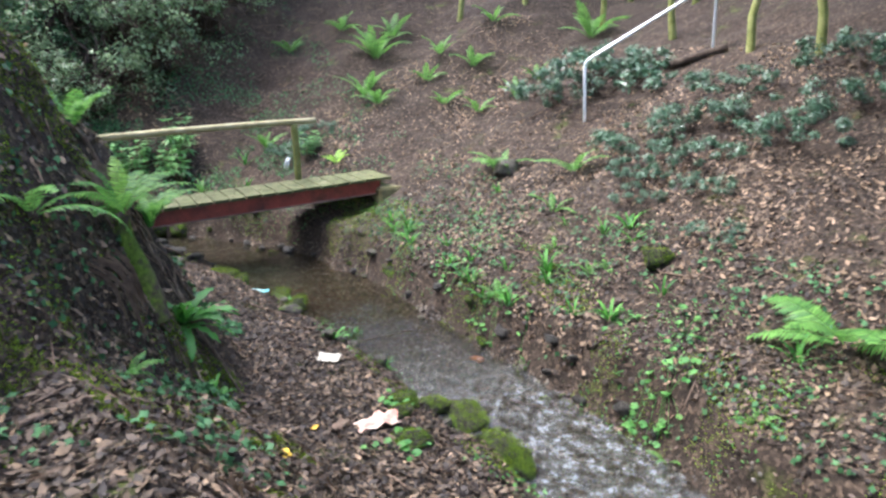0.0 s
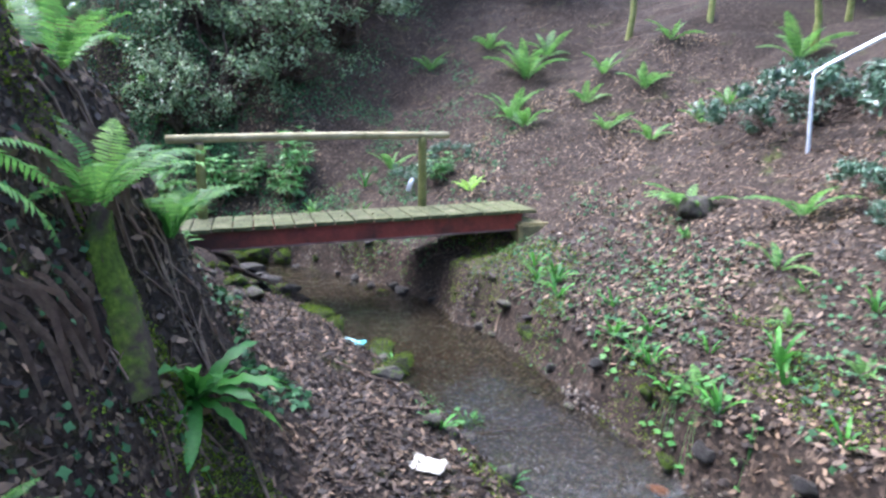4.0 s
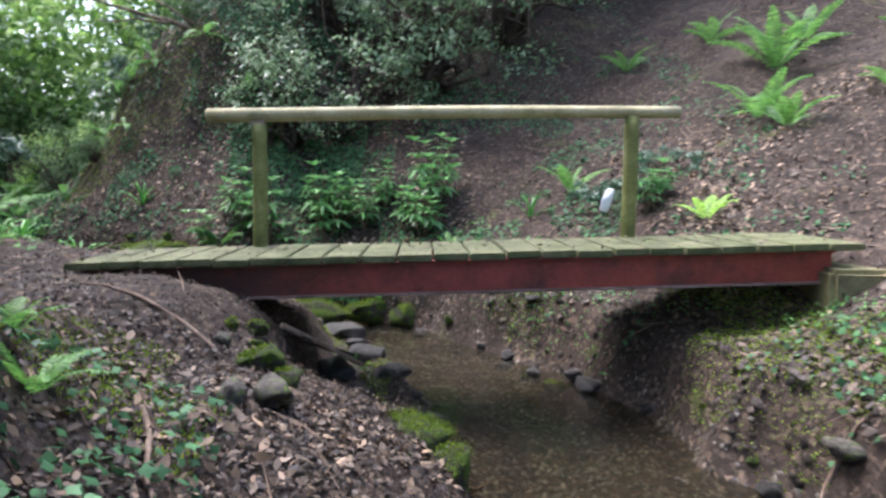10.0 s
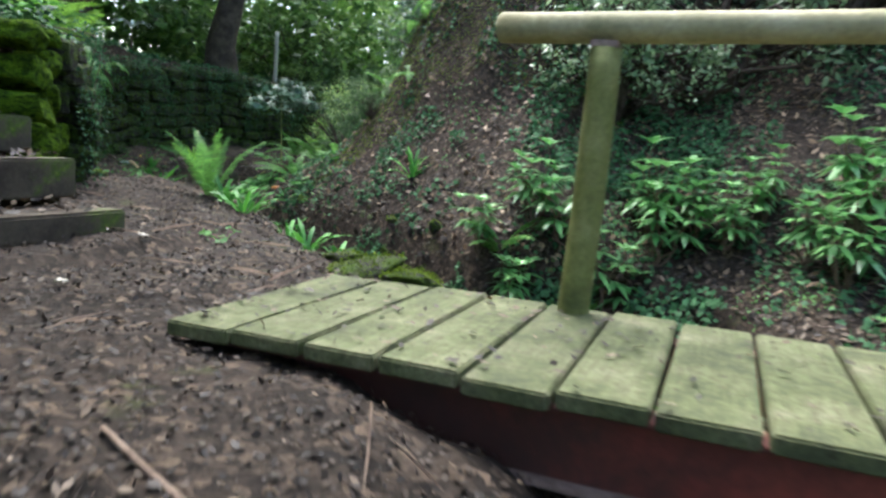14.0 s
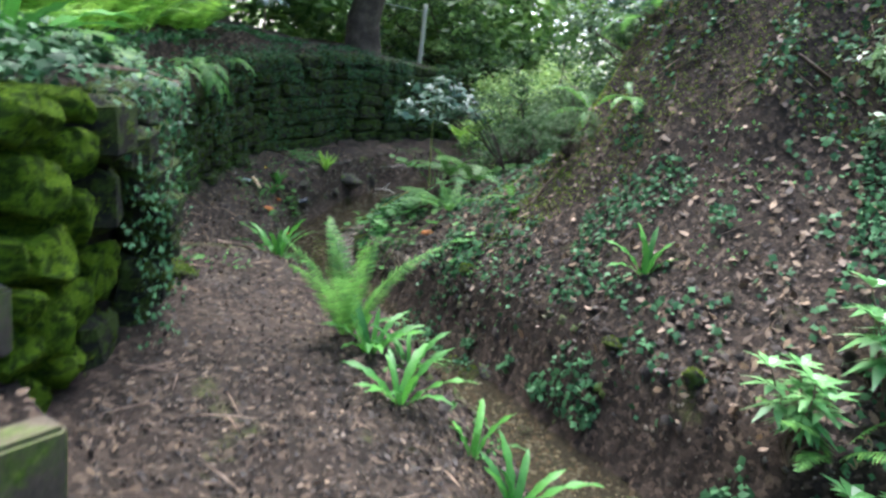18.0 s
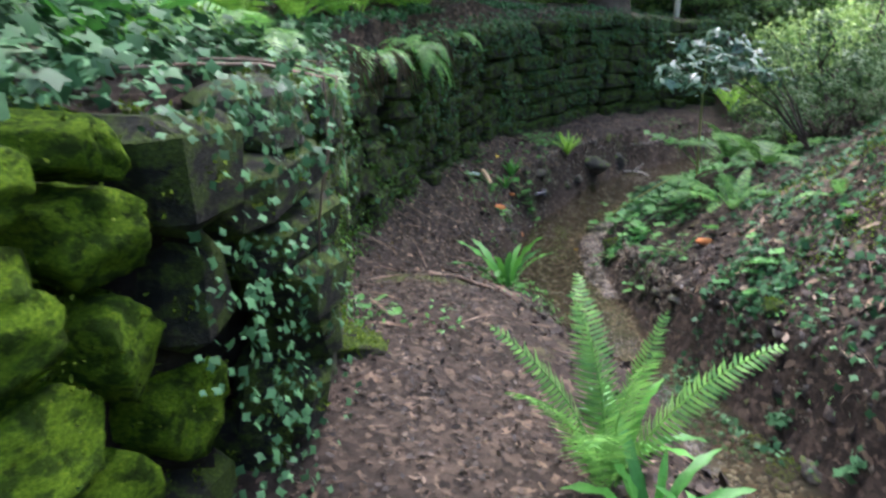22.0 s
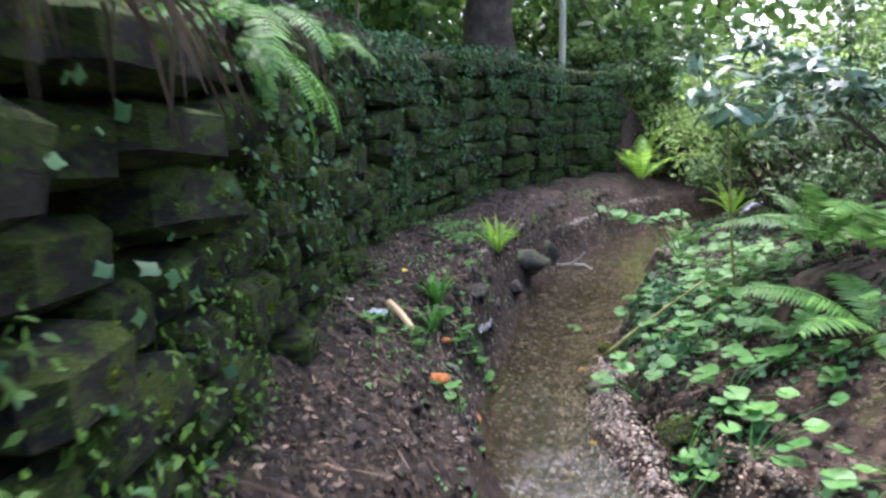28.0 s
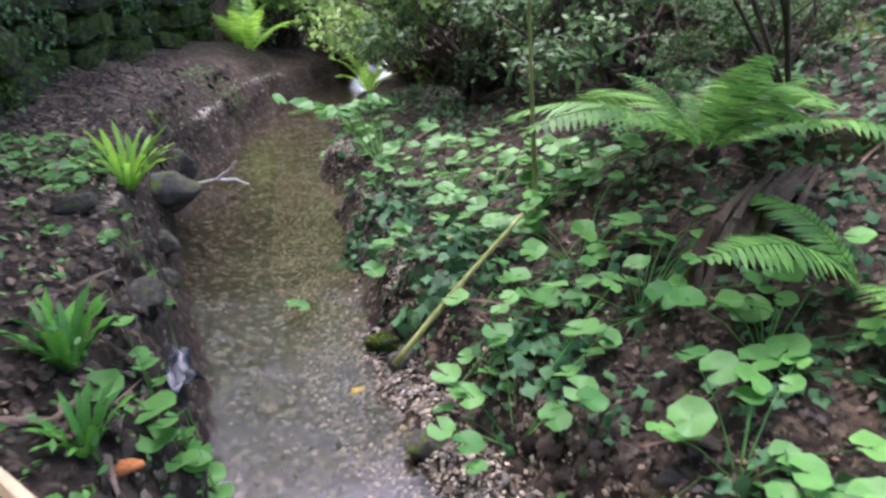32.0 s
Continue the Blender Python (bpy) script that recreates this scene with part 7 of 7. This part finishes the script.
r = np.random.RandomState(64)
P, N = [], []
for k in range(2900):
    s = r.uniform(0.05, 3.6)
    p, out, _ = on_wall(s)
    back = r.rand() ** 0.8
    at = p - out * (1.35 * back - 0.06)
    if ripple(at.x, at.y, 2.6, 1) > -0.35:
        P.append((at.x, at.y, max(wall_top(s), ground_at(at.x, at.y) if k % 3 == 0 else 1.0 + 0.22 * back) + 0.02 + 0.1 * r.rand()))
        N.append((out.x * 0.5 + r.uniform(-0.3, 0.3), out.y * 0.5 + r.uniform(-0.3, 0.3), 1.0))
tagged(new("wall_top_ivy", joined("wall_top_ivy", LOBED, LOBED_T, np.array(P), np.array(N), 0.03 + 0.032 * r.rand(len(P)), GLOSSY_IVY, 64, 0.35)), "glossy ivy leaves lying over the top of the wall", "ivy", kind="stuff")
for k, s_ in enumerate((0.9, 1.3, 1.75, 2.2)):
    p, out, d_ = on_wall(s_)
    drop = random.Random(k)
    pts, lean_ = [], drop.uniform(0.05, 0.4)
    for j in range(11):
        u = j / 10
        at = p + out * (-0.3 + 0.4 * min(1, u * 3.3) + 0.03 * math.sin(5 * u + k)) + d_ * (lean_ * u + 0.05 * math.sin(6 * u + 2 * k))
        pts.append(Vector((at.x, at.y, wall_top(s_) + 0.05 - max(0.0, u - 0.28) * (0.75 + 0.3 * drop.random()) + 0.015 * math.sin(9 * u + k))))
    vs, fs = branch(pts, 0.005, 0.002, 5)
    thing("ivy_stem", "thin brown bare ivy stem hanging down the wall", "stem", None, "ivy stems", mesh_of("ivy_stem", vs, fs, TWIG, True))


def mossy(x, y, r):
    gap, d = water_gap(x, y)
    a = (d < 0) & (gap > 0.02) & (gap < 1.1) & (y < 1) & (ripple(x, y, 1.5, 0) > 0.05)
    b = (d > 0) & (x > -0.9) & (x < 0.45) & ((y < -6.0) & (y > -7.6) | (y < -1.8) & (y > -4.2)) & (ripple(x, y, 1.8, 3) > 0.0) & (r.rand(len(x)) < 0.8)
    c = (d > 0) & (gap > 0.02) & (gap < 0.35) & (y < 1) & (ripple(x, y, 2.2, 1) > 0.1)
    e = (d < 0) & (x < -0.5) & (x > -5) & (y > 4.3) & (y < 8) & (ripple(x, y, 1.3, 2) > 0.0)
    for cx, cy, rad in ((3.53, -7.86, 0.32), (3.68, -7.95, 0.3), (3.75, -5.35, 0.17), (3.55, -6.6, 0.22), (3.8, -7.4, 0.25), (3.2, -2.9, 0.3)):
        a = a | (np.hypot(x - cx, y - cy) < rad * (0.8 + 0.4 * ripple(x, y, 7.0, 1)))
    return a | b | c | e


x, y, r = strewn(800000, -5, 5, -9, 8, 7, mossy)
TUFT = np.array([(-0.3, 0, 0), (0.3, 0.05, 0), (0.05, 0.25, 0.9)])
TUFT_T = np.array([(0, 1, 2)])
strew("moss", "bright green moss cushions on the banks", "moss", x, y, r, TUFT, TUFT_T, 0.009, 0.022, MOSSLEAF, 7, 0.7, 0.012)


def weeds(x, y, r):
    gap, d = water_gap(x, y)
    right = (d < 0) & (gap > 0.02) & (gap < 1.1) & (ripple(x, y, 2.2, 3) > 0.3)
    left = (d > 0) & (gap > -0.02) & (gap < 0.5) & (ripple(x, y, 2.6, 0) > 0.42)
    for cx, cy, rad in ((-7.98, 6.65, 0.3), (-7.8, 6.3, 0.2), (-7.5, 5.6, 0.16), (-7.05, 5.4, 0.14), (-7.54, 5.16, 0.13), (-7.25, 4.95, 0.1), (-4.48, 1.85, 0.16), (-4.2, 2.06, 0.14), (-2.0, 0.5, 0.1), (-5.0, 3.25, 0.2), (-6.1, 4.1, 0.13)):
        left = left | (np.hypot(x - cx, y - cy) < rad)
    return right | left


x, y, r = strewn(150000, -9, 5, -10, 11, 9, weeds)
strew("weeds", "small bright green weeds along the stream edge", "weeds", x, y, r, OVAL, OVAL_T, 0.014, 0.036, ROUND, 9, 0.5, 0.1)
r = np.random.RandomState(15)
n = 1300
P = np.stack([-1 + 4.9 * r.rand(n) ** 1.5, -0.8 + 0.85 * r.rand(n), np.zeros(n)], -1)
P[:, 2] = 0.033 * P[:, 0] + 0.012
tagged(new("deck_leaves", joined("deck_leaves", CURLED, OVAL_T, P, np.tile((0, 0, 1.0), (n, 1)), 0.008 + 0.035 * r.rand(n) ** 3, LITTER, 15, 0.25)), "a few dead leaves lying on the bridge planks", "dead leaves", kind="stuff")
P = []
for sx, sy, sz in TREADS:
    for k in range(170):
        P.append((sx - 0.42 * r.rand(), sy - 1.7 * r.rand(), sz + 0.004 + 0.015 * r.rand()))
tagged(new("step_leaves", joined("step_leaves", CURLED, OVAL_T, np.array(P), np.tile((0, 0, 1.0), (len(P), 1)), 0.025 + 0.04 * r.rand(len(P)), LITTER, 16, 0.3)), "dead leaves lying on the steps", "dead leaves", kind="stuff")


def moss_on(name, label, obs, per, seed, material=TUFTS, bald=-0.7, steep=-0.25):
    """Tufts of moss on the upper sides of stones."""
    r = np.random.RandomState(seed)
    P, N = [], []
    for ob in obs:
        m = np.array(ob.matrix_basis)
        n = len(ob.data.polygons)
        c, w, area = np.zeros(n * 3), np.zeros(n * 3), np.zeros(n)
        ob.data.polygons.foreach_get("center", c)
        ob.data.polygons.foreach_get("normal", w)
        ob.data.polygons.foreach_get("area", area)
        c = c.reshape(-1, 3) @ m[:3, :3].T + m[:3, 3]
        w = w.reshape(-1, 3) @ np.linalg.inv(m[:3, :3])
        w /= np.linalg.norm(w, axis=1, keepdims=True)
        size = abs(np.linalg.det(m[:3, :3])) ** (1 / 3)
        chance = area * np.clip(steep + 1.2 * w[:, 2], 0.001, 1) * (ripple(c[:, 0] + c[:, 2], c[:, 1] - c[:, 2], 6.0, 1) > bald)
        k = r.choice(n, int(per * size * size / 0.09) + 4, p=chance / chance.sum())
        P.append(c[k] + r.normal(0, 0.016 * size / 0.3, (len(k), 3)) - 0.004 * w[k])
        N.append(w[k])
    P, N = np.concatenate(P), np.concatenate(N)
    return tagged(new(name, joined(name, TUFT, TUFT_T, P, N, 0.006 + 0.01 * r.rand(len(P)), material, seed, 0.6)), label, "moss", kind="stuff")


moss_on("stone_moss", "bright green moss on the stones by the stream", [ob for ob in scene.objects if ob.name.startswith("stone") and ob.data in GREEN_STONES], 3000, 32)
moss_on("wall_end_moss", "short green moss, coloured darker for shade, on the large end stones of the wall", [ob for ob in wall.children if ob.data in END_STONES], 300, 34, DIM_TUFTS, -0.2, 0.75)
moss_on("wall_face_moss", "green moss, coloured darker for shade, on the stones of the long wall", [ob for ob in wall.children if ob.data in FACE_STONES], 560, 33, DIM_TUFTS, -0.3, 0.5)


def on_face(x, y, r):
    gap, d = water_gap(x, y)
    return (gap > -0.02) & (gap < 0.55) & (slope_at(x, y)[:, 2] < 0.88) & (ripple(x, y, 2.4, 1) > -0.4)


x, y, r = strewn(60000, -9, 5, -11, 11, 41, on_face)
strew("clods", "dark broken earth clods on the stream banks", "earth", x, y, r, PEBBLE, PEBBLE_T, 0.02, 0.1, DAMP, 41, 0.6, 0.0)


def rooty(x, y, r):
    d = water_gap(x, y)[1]
    return (d > 0) & (x > -1.6) & (x < 0.8) & (y > -8) & (y < -2.2) & (slope_at(x, y)[:, 2] < 0.75)


x, y, r = strewn(500, -1.6, 0.8, -8, -2.2, 42, rooty)
strew("root_fibres", "thin brown roots hanging out of the bank", "roots", x, y, r, TWIGLET, TWIGLET_T, 0.08, 0.3, ROOT, 42, 0.35, 0.03)

x, y, r = strewn(230000, -1.3, 0.75, -8.2, -2.4, 51, lambda x, y, r: (ripple(x, y, 1.4, 2) + 0.4 * ripple(x, y, 4.1, 1) > -0.12) & (slope_at(x, y)[:, 2] < 0.95) & (y < -5.3) & (r.rand(len(x)) < 0.9))
strew("bank_moss", "yellow-green moss on the flank of the root bank", "moss", x, y, r, TUFT, TUFT_T, 0.009, 0.02, TUFTS, 51, 0.6, 0.01)
x, y, r = strewn(34000, -4.3, 0.4, 3.6, 7.8, 52, lambda x, y, r: (water_gap(x, y)[1] < 0) & (ripple(x, y, 1.3, 1) + 0.6 * ripple(x, y, 3.7, 2) > 0.12))
strew("mound_ivy", "trailing ivy over the steep mound", "ivy", x, y, r, LOBED, LOBED_T, 0.026, 0.048, IVY, 52, 0.5, 0.12)

r = np.random.RandomState(55)
P, N = [], []
for k in range(24000):
    s = r.uniform(1.6, lengths[-1] - 0.2)
    h = r.rand() ** 1.8
    if ripple(s * 1.1, h * 1.4 + 3, 2.1, 0) + 0.5 * ripple(s, h + 9, 6.0, 1) < -0.1 + 0.9 * (h - 0.35):
        continue
    p, out, _ = on_wall(s)
    at = p + out * r.uniform(0.03, 0.14)
    lo = -0.2 - 0.16 * min(1, max(0, (s - 3) / 2))
    P.append((at.x, at.y, lo + (wall_top(s) - lo) * h))
    N.append((out.x, out.y, 0.5))
tagged(new("wall_liverwort", joined("wall_liverwort", OVAL, OVAL_T, np.array(P), np.array(N), 0.012 + 0.02 * r.rand(len(P)), LIVERWORT, 55, 0.45)), "small bright green liverwort leaves on the foot of the wall", "liverwort", kind="stuff")
